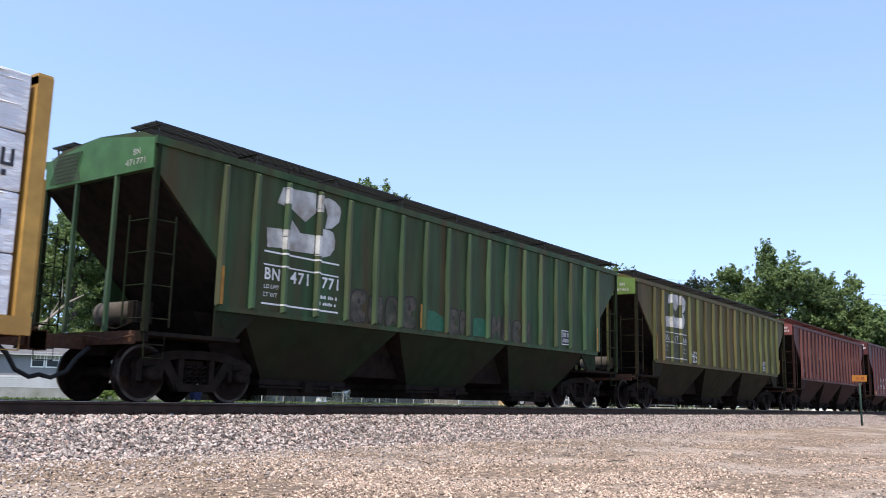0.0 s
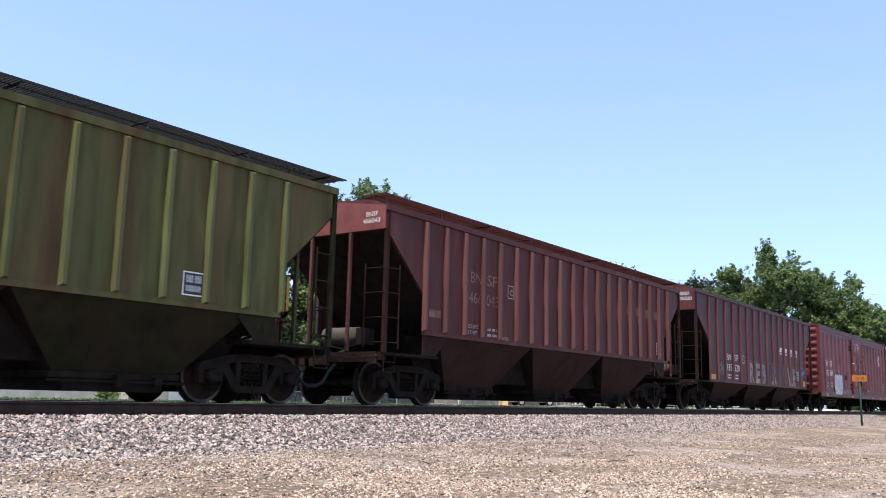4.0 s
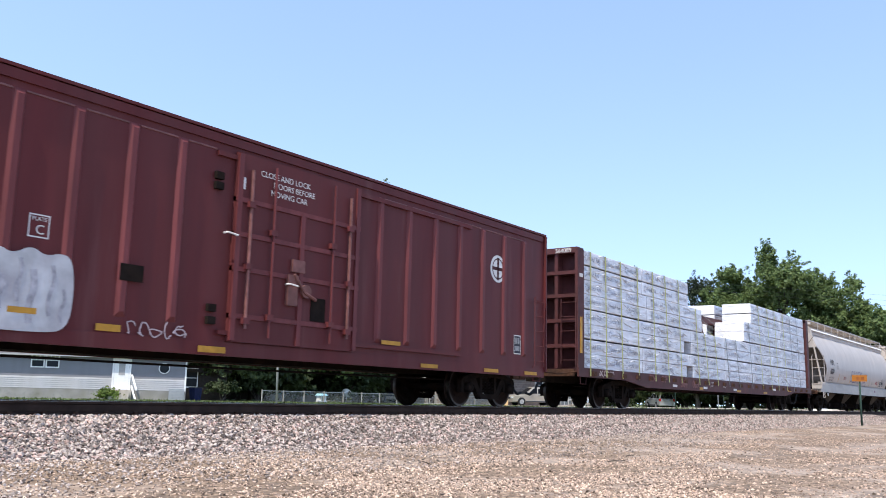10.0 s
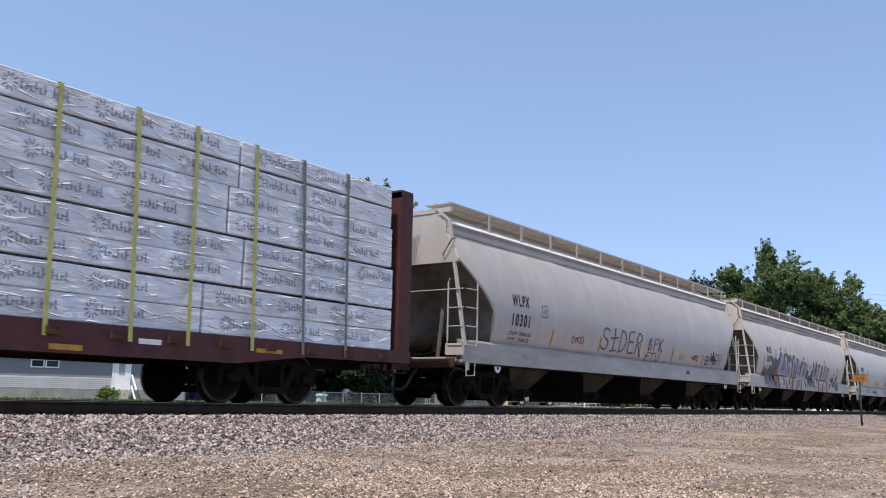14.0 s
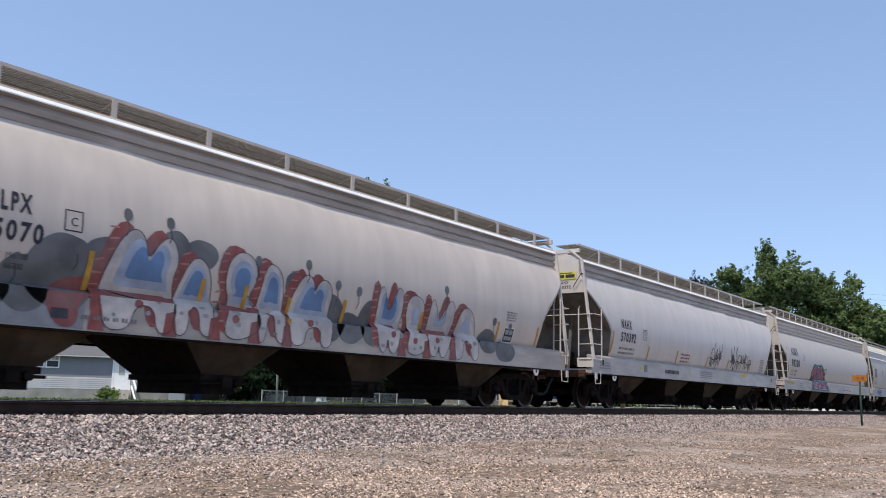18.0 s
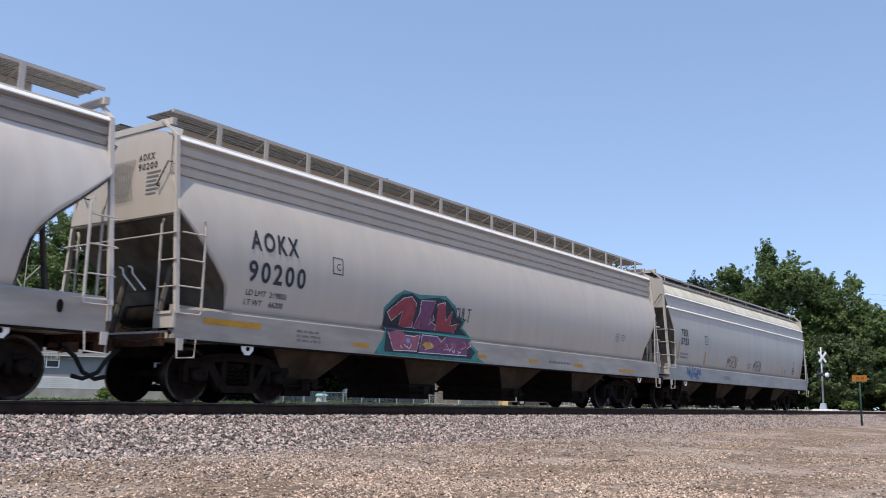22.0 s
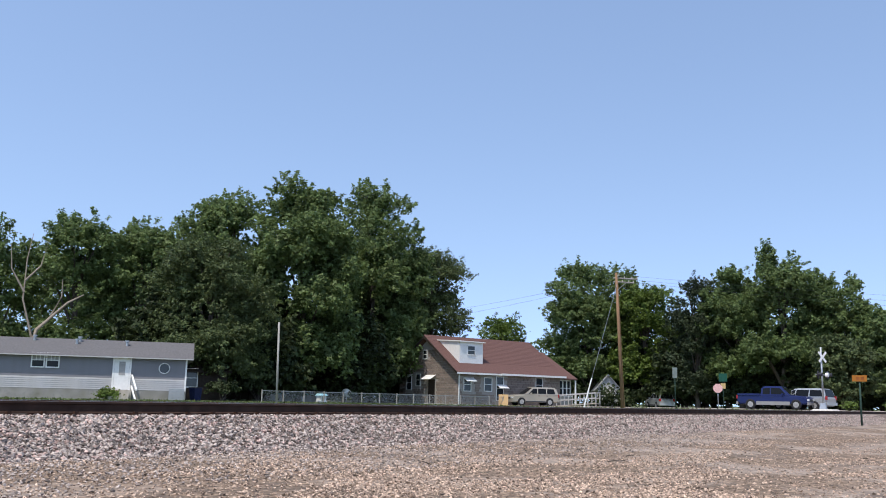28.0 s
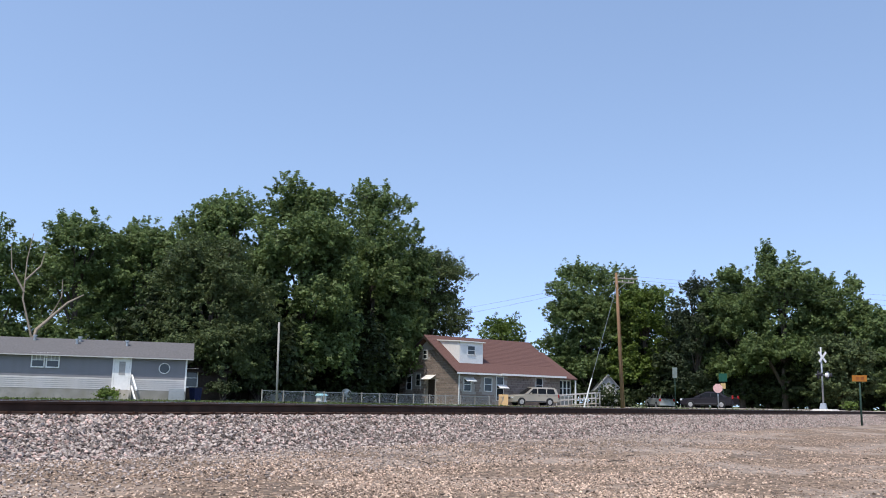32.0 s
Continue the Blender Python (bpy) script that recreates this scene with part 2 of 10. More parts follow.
def mesh_of(name, bm, material, smooth=False):
    bmesh.ops.recalc_face_normals(bm, faces=bm.faces)
    me = bpy.data.meshes.new(name)
    bm.to_mesh(me)
    bm.free()
    me.materials.append(material)
    if smooth:
        me.shade_smooth()
    return me


def put(name, me, parent=None, m=None, label=""):
    ob = new(name, me)
    if parent:
        ob.parent = parent
    if m is not None:
        ob.matrix_basis = m
    return tagged(ob, label)


def part(name, bm, material, parent, label="", smooth=False):
    return put(name, mesh_of(name, bm, material, smooth), parent, None, label)


def thing(name, label, category, m=None, group="", kind=""):
    ob = new(name)
    if m is not None:
        ob.matrix_basis = m
    return tagged(ob, label, category, group, kind)


def B():
    return bmesh.new()


def text_shape(words, size, bold=0.0, spread=1.0):
    """The outline of words as points and triangles, left bottom at the origin."""
    cu = bpy.data.curves.new("words", "FONT")
    cu.body, cu.size, cu.resolution_u, cu.offset, cu.space_character = words, size, 3, bold, spread
    ob = new("words", cu)
    me = bpy.data.meshes.new_from_object(ob.evaluated_get(bpy.context.evaluated_depsgraph_get()))
    pts = [tuple(v.co) for v in me.vertices]
    faces = [tuple(p.vertices) for p in me.polygons]
    bpy.data.objects.remove(ob)
    bpy.data.meshes.remove(me)
    bpy.data.curves.remove(cu)
    return pts, faces


def lettering(parent, words, x, z, size, surf, material=None, name="stencil", width=None, lift=0.010, bold=0.0, spread=1.0):
    """Words painted on the near side of a car; surf(z) gives the distance of the side from the middle."""
    pts, faces = text_shape(words, size / 0.7, bold, spread)
    k = width / max(p[0] for p in pts) if width else 1.0
    me = bpy.data.meshes.new(name)
    me.from_pydata([(x + p[0] * k, -surf(z + p[1]) - lift, z + p[1]) for p in pts], [], faces)
    me.materials.append(material or M_WHITE)
    return put(name, me, parent)


def side_poly(bm, xz, surf, lift=0.005):
    """A painted patch on the near side: any outline of x, z corners, cut in level strips that follow the side."""
    step = 0.1
    for tri in tessellate_polygon([[Vector((x, z, 0)) for x, z in xz]]):
        corners = [xz[i] for i in tri]
        low, high = min(p[1] for p in corners), max(p[1] for p in corners)
        k = math.floor(low / step)
        while k * step < high - 1e-6:
            ring = corners
            for level, keep in ((k * step, 1), ((k + 1) * step, -1)):
                cut = []
                for (xa, za), (xb, zb) in zip(ring, ring[1:] + ring[:1]):
                    da, db = (za - level) * keep, (zb - level) * keep
                    if da >= 0:
                        cut.append((xa, za))
                    if (da > 0 > db) or (da < 0 < db):
                        cut.append((xa + (xb - xa) * da / (da - db), level))
                ring = cut
                if not ring:
                    break
            if len(ring) > 2:
                bm.faces.new([bm.verts.new((x, -surf(z) - lift, z)) for x, z in ring])
            k += 1


def rounded(pts, closed=True, times=2):
    """The same outline with its corners cut round."""
    for _ in range(times):
        out = [] if closed else [pts[0]]
        for (xa, za), (xb, zb) in zip(pts, pts[1:] + (pts[:1] if closed else [])):
            out += [(xa * 0.75 + xb * 0.25, za * 0.75 + zb * 0.25), (xa * 0.25 + xb * 0.75, za * 0.25 + zb * 0.75)]
        pts = out if closed else out + [pts[-1]]
    return pts


def side_bar(bm, x0, x1, z0, z1, surf, lift=0.005):
    n = max(1, math.ceil((z1 - z0) / 0.09))
    for i in range(n):
        a, b = z0 + (z1 - z0) * i / n, z0 + (z1 - z0) * (i + 1) / n
        bm.faces.new([bm.verts.new((x, -surf(z) - lift, z)) for x, z in ((x0, a), (x1, a), (x1, b), (x0, b))])


def side_stroke(bm, pts, w, surf, lift=0.006):
    """A sprayed line of width w through x, z points, one strip that rises very slightly along its way."""
    pts = [q for i, q in enumerate(pts) if not i or math.hypot(q[0] - pts[i - 1][0], q[1] - pts[i - 1][1]) > 1e-5]
    prev = None
    for i, (x, z) in enumerate(pts):
        (xa, za), (xb, zb) = pts[max(0, i - 1)], pts[min(len(pts) - 1, i + 1)]
        d = math.hypot(xb - xa, zb - za) or 1
        tx, tz = (xb - xa) / d * w / 2, (zb - za) / d * w / 2
        end = -0.7 if i == 0 else (0.7 if i == len(pts) - 1 else 0)
        up = lift + 0.00012 * i
        cur = [bm.verts.new((u, -surf(v) - up, v)) for u, v in ((x - tz + end * tx, z + tx + end * tz), (x + tz + end * tx, z - tx + end * tz))]
        if prev:
            bm.faces.new((prev[0], prev[1], cur[1], cur[0]))
        prev = cur


# ---- ground, track, road ----
RAIL_Z, TRACK_Y, ROAD_X = 0.60, 12.85, 77.2


def smooth(a, b, t):
    t = min(1, max(0, (t - a) / (b - a)))
    return t * t * (3 - 2 * t)


def road_z(y):
    return -0.10 + 0.67 * smooth(-8, 9, y) - 0.22 * smooth(17, 45, y)


def ground_z(x, y):
    z = -0.10 + 0.40 * smooth(13, 22, y) + 0.05 * smooth(60, 120, y)
    if y < 9.8:
        z += 0.05 * smooth(4, 9.8, y)
    wave = noise.noise(Vector((x * 0.25, y * 0.4, 3))) * 0.035 + noise.noise(Vector((x * 0.9, y * 1.1, 8))) * 0.012
    z += wave * (1 if y < 10 else 0.4)
    r = abs(x - ROAD_X)
    if r < 14:
        k = 1 - smooth(4.2, 13, r)
        z = z + (road_z(y) - 0.04 - z) * k
    return z


def lines(*steps):
    out = []
    for a, b, d in steps:
        n = max(1, round((b - a) / d))
        out += [a + (b - a) * i / n for i in range(n)]
    return out + [steps[-1][1]]


def ground_material():
    m = bpy.data.materials.new("dry_ground")
    m.use_nodes = True
    nt = m.node_tree
    N, L = nt.nodes, nt.links
    b = N["Principled BSDF"]
    b.inputs["Roughness"].default_value = 0.95
    co = N.new("ShaderNodeTexCoord")

    def noise_ramp(scale, p0, c0, p1, c1, detail=8):
        n = N.new("ShaderNodeTexNoise")
        n.inputs["Scale"].default_value, n.inputs["Detail"].default_value = scale, detail
        L.new(co.outputs["Object"], n.inputs["Vector"])
        r = N.new("ShaderNodeValToRGB")
        r.color_ramp.elements[0].position, r.color_ramp.elements[1].position = p0, p1
        r.color_ramp.elements[0].color, r.color_ramp.elements[1].color = (*c0, 1), (*c1, 1)
        L.new(n.outputs[0], r.inputs[0])
        return r.outputs[0], n.outputs[0]

    fine, h = noise_ramp(15, 0.36, (0.055, 0.036, 0.022), 0.66, (0.375, 0.262, 0.175))
    dust, _ = noise_ramp(9, 0.35, (0.20, 0.150, 0.112), 0.65, (0.44, 0.350, 0.280))
    patch, _ = noise_ramp(0.42, 0.47, (0, 0, 0), 0.58, (1, 1, 1))
    soil, _ = noise_ramp(0.9, 0.56, (0, 0, 0), 0.66, (0.75, 0.75, 0.75), 5)
    green, _ = noise_ramp(3, 0.35, (0.07, 0.10, 0.03), 0.65, (0.17, 0.19, 0.07))
    mx = N.new("ShaderNodeMix")
    mx.data_type = "RGBA"
    L.new(patch, mx.inputs[0]), L.new(fine, mx.inputs[6]), L.new(dust, mx.inputs[7])
    dark = N.new("ShaderNodeMix")
    dark.data_type = "RGBA"
    dark.inputs[7].default_value = (0.115, 0.083, 0.060, 1)
    L.new(soil, dark.inputs[0]), L.new(mx.outputs[2], dark.inputs[6])
    sep = N.new("ShaderNodeSeparateXYZ")
    L.new(co.outputs["Object"], sep.inputs[0])
    far = N.new("ShaderNodeMapRange")
    far.inputs[1].default_value, far.inputs[2].default_value = 19, 24
    L.new(sep.outputs[1], far.inputs[0])
    m2 = N.new("ShaderNodeMix")
    m2.data_type = "RGBA"
    L.new(far.outputs[0], m2.inputs[0]), L.new(dark.outputs[2], m2.inputs[6]), L.new(green, m2.inputs[7])
    L.new(m2.outputs[2], b.inputs["Base Color"])
    bp = N.new("ShaderNodeBump")
    bp.inputs["Strength"].default_value, bp.inputs["Distance"].default_value = 0.7, 0.03
    L.new(h, bp.inputs["Height"])
    L.new(bp.outputs[0], b.inputs["Normal"])
    return m


def build_ground():
    xs = lines((-2500, -60, 600), (-60, 0, 6), (0, 24, 0.3), (24, 60, 0.8), (60, 95, 1.2), (95, 200, 10), (200, 3500, 600))
    ys = lines((-2500, -60, 600), (-60, -4, 6), (-4, 0, 0.6), (0, 10, 0.2), (10, 24, 0.5), (24, 60, 3), (60, 140, 8), (140, 3500, 700))
    nx = len(xs)
    me = bpy.data.meshes.new("ground")
    me.from_pydata([(x, y, ground_z(x, y)) for y in ys for x in xs], [],
                   [(j * nx + i, j * nx + i + 1, (j + 1) * nx + i + 1, (j + 1) * nx + i) for j in range(len(ys) - 1) for i in range(nx - 1)])
    me.materials.append(ground_material())
    me.shade_smooth()
    tagged(put("ground", me), "dry dusty ground with wood chips and gravel", "ground", kind="structure")
    # asphalt street that crosses the track
    bm = B()
    ry = lines((-60, -10, 5), (-10, 9.6, 1.4), (9.6, 17, 1.2), (17, 60, 2.4), (60, 400, 40))
    prev = None
    for y in ry:
        z = road_z(y) + 0.012
        cur = [bm.verts.new((ROAD_X + dx, y, z + dz)) for dx, dz in ((-3.7, -0.03), (-3.5, 0), (0, 0.05), (3.5, 0), (3.7, -0.03))]
        if prev:
            for i in range(4):
                bm.faces.new((prev[i], prev[i + 1], cur[i + 1], cur[i]))
        prev = cur
    tagged(part("road", bm, M_ASPHALT, None), "grey worn asphalt street over the railway crossing", "road", kind="structure")


build_ground()


def ballast_z(y):
    """Height of the ballast bed across the track."""
    d = abs(y - TRACK_Y)
    return 0.385 - max(0, d - 1.62) * 0.36


def build_track():
    bm = B()
    xs = lines((-300, 0, 60), (0, 40, 2), (40, 400, 60))
    ys = [9.55, 10.2, 11.23, TRACK_Y, 14.47, 15.3, 16.1]
    prev = None
    for x in xs:
        cur = [bm.verts.new((x, y, ballast_z(y))) for y in ys]
        if prev:
            for i in range(len(ys) - 1):
                bm.faces.new((prev[i], cur[i], cur[i + 1], prev[i + 1]))
        prev = cur
    bed = mat("ballast_bed", (0.185, 0.142, 0.122), 0.9, vary=0.65, scale=24, bump=1.0, bump_scale=24, dirt=(0.15, 0.11, 0.085), dirt_amount=0.35, dirt_scale=2.2)
    tagged(part("ballast_bed", bm, bed, None), "grey crushed stone ballast bed under the track", "ballast", kind="structure")
    # two rails with head, web and foot
    prof = [(-0.075, -0.172), (0.075, -0.172), (0.075, -0.158), (0.012, -0.14), (0.012, -0.045), (0.036, -0.035), (0.036, -0.006), (0.028, 0.0),
            (-0.028, 0.0), (-0.036, -0.006), (-0.036, -0.035), (-0.012, -0.045), (-0.012, -0.14), (-0.075, -0.158)]
    for side in (-1, 1):
        y = TRACK_Y + side * 0.755
        rail = tagged(part("rail", prism(B(), [(y + a, RAIL_Z + b) for a, b in prof], -300, 420), M_RAIL, None), "rust-brown steel rail with a polished head on wooden ties", "rail", "rails of the track", "structure")
        part("rail_head", bx(B(), -300, 420, y - 0.024, y + 0.024, RAIL_Z - 0.002, RAIL_Z + 0.003), M_RAILTOP, rail, "polished running surface")
    tie = mesh_of("tie", bx(B(), -0.115, 0.115, -1.3, 1.3, -0.16, 0.0), M_TIE)
    clip = mesh_of("tie_plate", bx(bx(B(), -0.09, 0.09, -0.16, 0.16, 0.0, 0.016), -0.03, 0.03, -0.13, -0.08, 0.016, 0.05), M_RUST)
    bed_ob = bpy.data.objects["ballast_bed"]
    for i in range(110):
        x = 2.0 + i * 0.5
        t = put("tie", tie, bed_ob, pose(x, TRACK_Y, RAIL_Z - 0.19, 0, 0, random.uniform(-0.6, 0.6)))
        for side in (-1, 1):
            put("tie_plate", clip, t, pose(0, side * 0.755, 0, 0, 0, 0 if side < 0 else 180))


build_track()


def scatter(name, count, place, size, material, label, category, flat=1.0):
    """Thousands of small loose pieces as one object."""
    rng = np.random.default_rng(len(name) * 7 + count)
    base = np.array([(1, 0, 0), (-1, 0, 0), (0, 1, 0), (0, -1, 0), (0, 0, 1), (0, 0, -1)], float)
    tri = np.array([(0, 2, 4), (2, 1, 4), (1, 3, 4), (3, 0, 4), (2, 0, 5), (1, 2, 5), (3, 1, 5), (0, 3, 5)])
    pts = np.array([place(rng) for _ in range(count)])
    s = size[0] + (size[1] - size[0]) * rng.random((count, 1, 1)) ** 2
    v = base[None] * s * (0.6 + 0.8 * rng.random((count, 6, 1)))
    v[:, :, 2] *= flat
    a = rng.random(count) * 6.283
    b = (rng.random(count) - 0.5) * (2.2 if flat > 0.4 else 0.5)
    ca, sa, cb, sb = np.cos(a), np.sin(a), np.cos(b), np.sin(b)
    x = v[:, :, 0] * cb[:, None] + v[:, :, 2] * sb[:, None]
    z = -v[:, :, 0] * sb[:, None] + v[:, :, 2] * cb[:, None]
    y = v[:, :, 1]
    w = np.stack([x * ca[:, None] - y * sa[:, None], x * sa[:, None] + y * ca[:, None], z], -1) + pts[:, None, :]
    f = (tri[None] + 6 * np.arange(count)[:, None, None]).reshape(-1, 3)
    me = bpy.data.meshes.new(name)
    me.from_pydata(w.reshape(-1, 3), [], f)
    me.materials.append(material)
    return tagged(put(name, me), label, category, kind="stuff")


def on_ballast(rng):
    x = 3.5 + 58 * rng.random() ** 2.0
    y = 9.75 + 1.7 * rng.random()
    return x, y, ballast_z(y) + 0.012 + 0.02 * rng.random()


def on_ground(rng):
    """Thick near the open foreground, thinner far off."""
    while True:
        r = 7.0 * 6.0 ** rng.random()
        a = radians(8 + 56 * rng.random())
        x, y = r * math.cos(a), r * math.sin(a)
        if y < 9.9 and (noise.noise(Vector((x * 0.33, y * 1.0, 5))) > 0.02 + 0.5 * max(0, 8 - x) / 8 or rng.random() < 0.22):
            return x, y, ground_z(x, y) + 0.006


def loose_stones(rng):
    x = 2.5 + 22 * rng.random() ** 1.5
    y = 10.0 - 3.4 * rng.random() ** 1.7
    return x, y, ground_z(x, y) + 0.01


scatter("ballast_stones", 44000, on_ballast, (0.014, 0.042), M_STONE, "angular grey and white crushed ballast stones", "stones", 0.75)
scatter("pink_ballast_stones", 11000, on_ballast, (0.014, 0.042), M_STONE2, "pinkish crushed ballast stones among the grey", "stones", 0.75)
scatter("wood_chips", 54000, on_ground, (0.006, 0.022), M_CHIP, "pale dry wood chips and leaf litter on the ground", "wood chips", 0.5)
scatter("loose_gravel", 11000, loose_stones, (0.008, 0.026), M_STONE, "loose gravel scattered beside the ballast", "gravel", 0.7)


def fallen_twigs():
    rng = random.Random(12)
    for x, y, l, a in ((10.6, 6.4, 0.42, 20), (11.9, 5.7, 0.3, -35), (14.2, 7.4, 0.5, 8), (9.3, 6.9, 0.35, 50), (13.4, 6.1, 0.28, -10), (16.5, 8.2, 0.4, 30)):
        ob = thing("fallen_twig", "dry grey-brown twig lying on the ground", "twig", pose(x, y, ground_z(x, y) + 0.012, 0, 0, a), "fallen twigs")
        part("stick", tube(B(), [(0, 0, 0), (l * 0.4, 0.02, 0.012), (l * 0.7, -0.01, 0.008), (l, 0.03, 0.016)], 0.009, 5, 0.004), M_TIE, ob)
        part("side_shoot", tube(B(), [(l * 0.45, 0.02, 0.01), (l * 0.65, rng.uniform(0.06, 0.12), 0.02)], 0.005, 4, 0.003), M_TIE, ob)


fallen_twigs()


# ---- the train ----
WHEEL_R = 0.457
HITCH = []      # wheelsets of each car: (object, its place along the car)
CACHE = {}


def cached(key, make):
    if key not in CACHE:
        CACHE[key] = make()
    return CACHE[key]


def wheelset_mesh():
    """Two wheels on an axle; the rim faces and treads are worn bright."""
    bm = B()
    for s in (-1, 1):
        prof = [(0.10, s * 0.86), (0.13, s * 0.84), (0.16, s * 0.80), (0.33, s * 0.795), (0.37, s * 0.82), (0.40, s * 0.828), (0.445, s * 0.828), (0.452, s * 0.80), (0.457, s * 0.74), (0.485, s * 0.715), (0.47, s * 0.69), (0.37, s * 0.70), (0.33, s * 0.735), (0.14, s * 0.72), (0.09, s * 0.68)]
        disc_y(bm, 0, 0, prof, 32)
    tube(bm, [(0, -1.02, 0), (0, 1.02, 0)], 0.085, 12)
    for s in (-1, 1):
        for k in range(3):
            a = 2 * math.pi * k / 3
            bx(bm, math.cos(a) * 0.24 - 0.03, math.cos(a) * 0.24 + 0.03, s * 0.80 - 0.012, s * 0.80 + 0.012, math.sin(a) * 0.24 - 0.03, math.sin(a) * 0.24 + 0.03)
    me = mesh_of("wheelset", bm, M_WHEEL, False)
    me.materials.append(M_TREAD)
    for f in me.polygons:
        r = math.hypot(f.center.x, f.center.z)
        if 0.405 < r < 0.46 and abs(f.center.y) > 0.73 and len(f.vertices) == 4:
            f.material_index = 1
    return me


def frame_mesh():
    """Cast side frame of a truck with its two pedestals and the window for the springs."""
    bm = B()
    top = [(-1.16, 0.60), (-1.10, 0.68), (-0.62, 0.80), (-0.30, 0.84), (0.30, 0.84), (0.62, 0.80), (1.10, 0.68), (1.16, 0.60)]
    low = [(-1.16, 0.52), (-1.05, 0.55), (-0.62, 0.66), (-0.34, 0.70), (0.34, 0.70), (0.62, 0.66), (1.05, 0.55), (1.16, 0.52)]
    plate(bm, top + low[::-1], -1.06, -0.92)
    for s in (-1, 1):
        plate(bm, [(s * 0.62, 0.78), (s * 0.78, 0.72), (s * 0.42, 0.22), (s * 0.24, 0.22)], -1.05, -0.93)
        plate(bm, [(s * 0.26, 0.72), (s * 0.36, 0.72), (s * 0.36, 0.26), (s * 0.26, 0.26)], -1.04, -0.94)
        plate(bm, [(s * 1.14, 0.60), (s * 1.04, 0.60), (s * 1.04, 0.33), (s * 1.14, 0.33)], -1.05, -0.93)
        plate(bm, [(s * 0.74, 0.62), (s * 0.64, 0.62), (s * 0.66, 0.36), (s * 0.74, 0.36)], -1.05, -0.93)
    plate(bm, [(-0.44, 0.30), (0.44, 0.30), (0.36, 0.18), (-0.36, 0.18)], -1.07, -0.91)
    return mesh_of("side_frame", bm, M_UNDER)


def spring_mesh():
    pts = [(0.055 * math.cos(k * 0.9), -0.99 + 0.055 * math.sin(k * 0.9), 0.30 + k * 0.0105) for k in range(30)]
    return mesh_of("spring", tube(B(), pts, 0.014, 4), M_UNDER)


def bearing_mesh():
    bm = B()
    disc_y(bm, 0, 0, [(0.05, -1.17), (0.10, -1.16), (0.125, -1.12), (0.125, -0.98)], 16)
    bx(bm, -0.15, 0.15, -1.07, -0.93, 0.10, 0.19)
    for k in range(3):
        a = 2 * math.pi * k / 3 + 0.4
        bx(bm, math.cos(a) * 0.06 - 0.015, math.cos(a) * 0.06 + 0.015, -1.19, -1.165, math.sin(a) * 0.06 - 0.015, math.sin(a) * 0.06 + 0.015)
    return mesh_of("bearing_cap", bm, M_UNDER)


def truck(car, x):
    """A two-axle truck with its wheelsets, under a car."""
    bolster = cached("bolster", lambda: mesh_of("truck", bx(bx(B(), -0.22, 0.22, -0.92, 0.92, 0.42, 0.68), -0.10, 0.10, -0.5, 0.5, 0.68, 0.78), M_UNDER))
    tr = put("truck", bolster, car, pose(x, 0, 0), "grimy cast steel truck with two wheelsets")
    fr = cached("frame", frame_mesh)
    sp = cached("spring", spring_mesh)
    be = cached("bearing", bearing_mesh)
    ws = cached("wheelset", wheelset_mesh)
    for rot in (0, 180):
        put("side_frame", fr, tr, pose(0, 0, 0, 0, 0, rot))
        for x in (-0.15, 0.0, 0.15):
            put("spring", sp, tr, pose(x, 0, 0, 0, 0, rot))
    beam = cached("beam", lambda: mesh_of("brake_beam", bx(bx(B(), -0.42, -0.36, -0.7, 0.7, 0.34, 0.42), -0.50, -0.40, -0.80, -0.66, 0.30, 0.52), M_UNDER))
    for rot in (0, 180):
        put("brake_beam", beam, tr, pose(0, 0, 0, 0, 0, rot))
    for dx in (-0.889, 0.889):
        w = put("wheelset", ws, tr, pose(dx, 0, WHEEL_R), "steel wheels with bright worn treads")
        HITCH.append((w, car, dx))
        for rot in (0, 180):
            put("bearing_cap", be, tr, pose(dx, 0, WHEEL_R, 0, 0, rot))
    return tr


def coupler(car, x, d):
    """Knuckle coupler, draft gear and air hose at a car's end; d is -1 or 1."""
    bm = B()
    bx(bm, min(x, x + d * 0.75), max(x, x + d * 0.75), -0.09, 0.09, 0.80, 0.98)
    plate(bm, [(x + d * 0.70, 0.74), (x + d * 0.98, 0.76), (x + d * 0.98, 1.02), (x + d * 0.70, 1.04)], -0.19, 0.10)
    bx(bm, min(x + d * 0.9, x + d * 1.02), max(x + d * 0.9, x + d * 1.02), -0.06, 0.17, 0.76, 1.02)
    part("coupler", bm, M_RUST, car)
    bm = B()
    tube(bm, [(x + d * 0.1, -0.35, 0.82), (x + d * 0.3, -0.36, 0.66), (x + d * 0.45, -0.35, 0.44), (x + d * 0.68, -0.33, 0.34), (x + d * 0.86, -0.31, 0.38)], 0.035, 8)
    part("air_hose", bm, M_BLACK, car, "black rubber air brake hose", True)
    bm = B()
    bx(bm, min(x, x + d * 0.06), max(x, x + d * 0.06), -1.35, 1.35, 0.86, 1.06)
    tube(bm, [(x + d * 0.10, -1.45, 0.98), (x + d * 0.14, -0.9, 0.92), (x + d * 0.16, -0.25, 1.0)], 0.016, 6)
    part("end_sill", bm, M_RUST, car, "rust-streaked end sill with uncoupling lever")


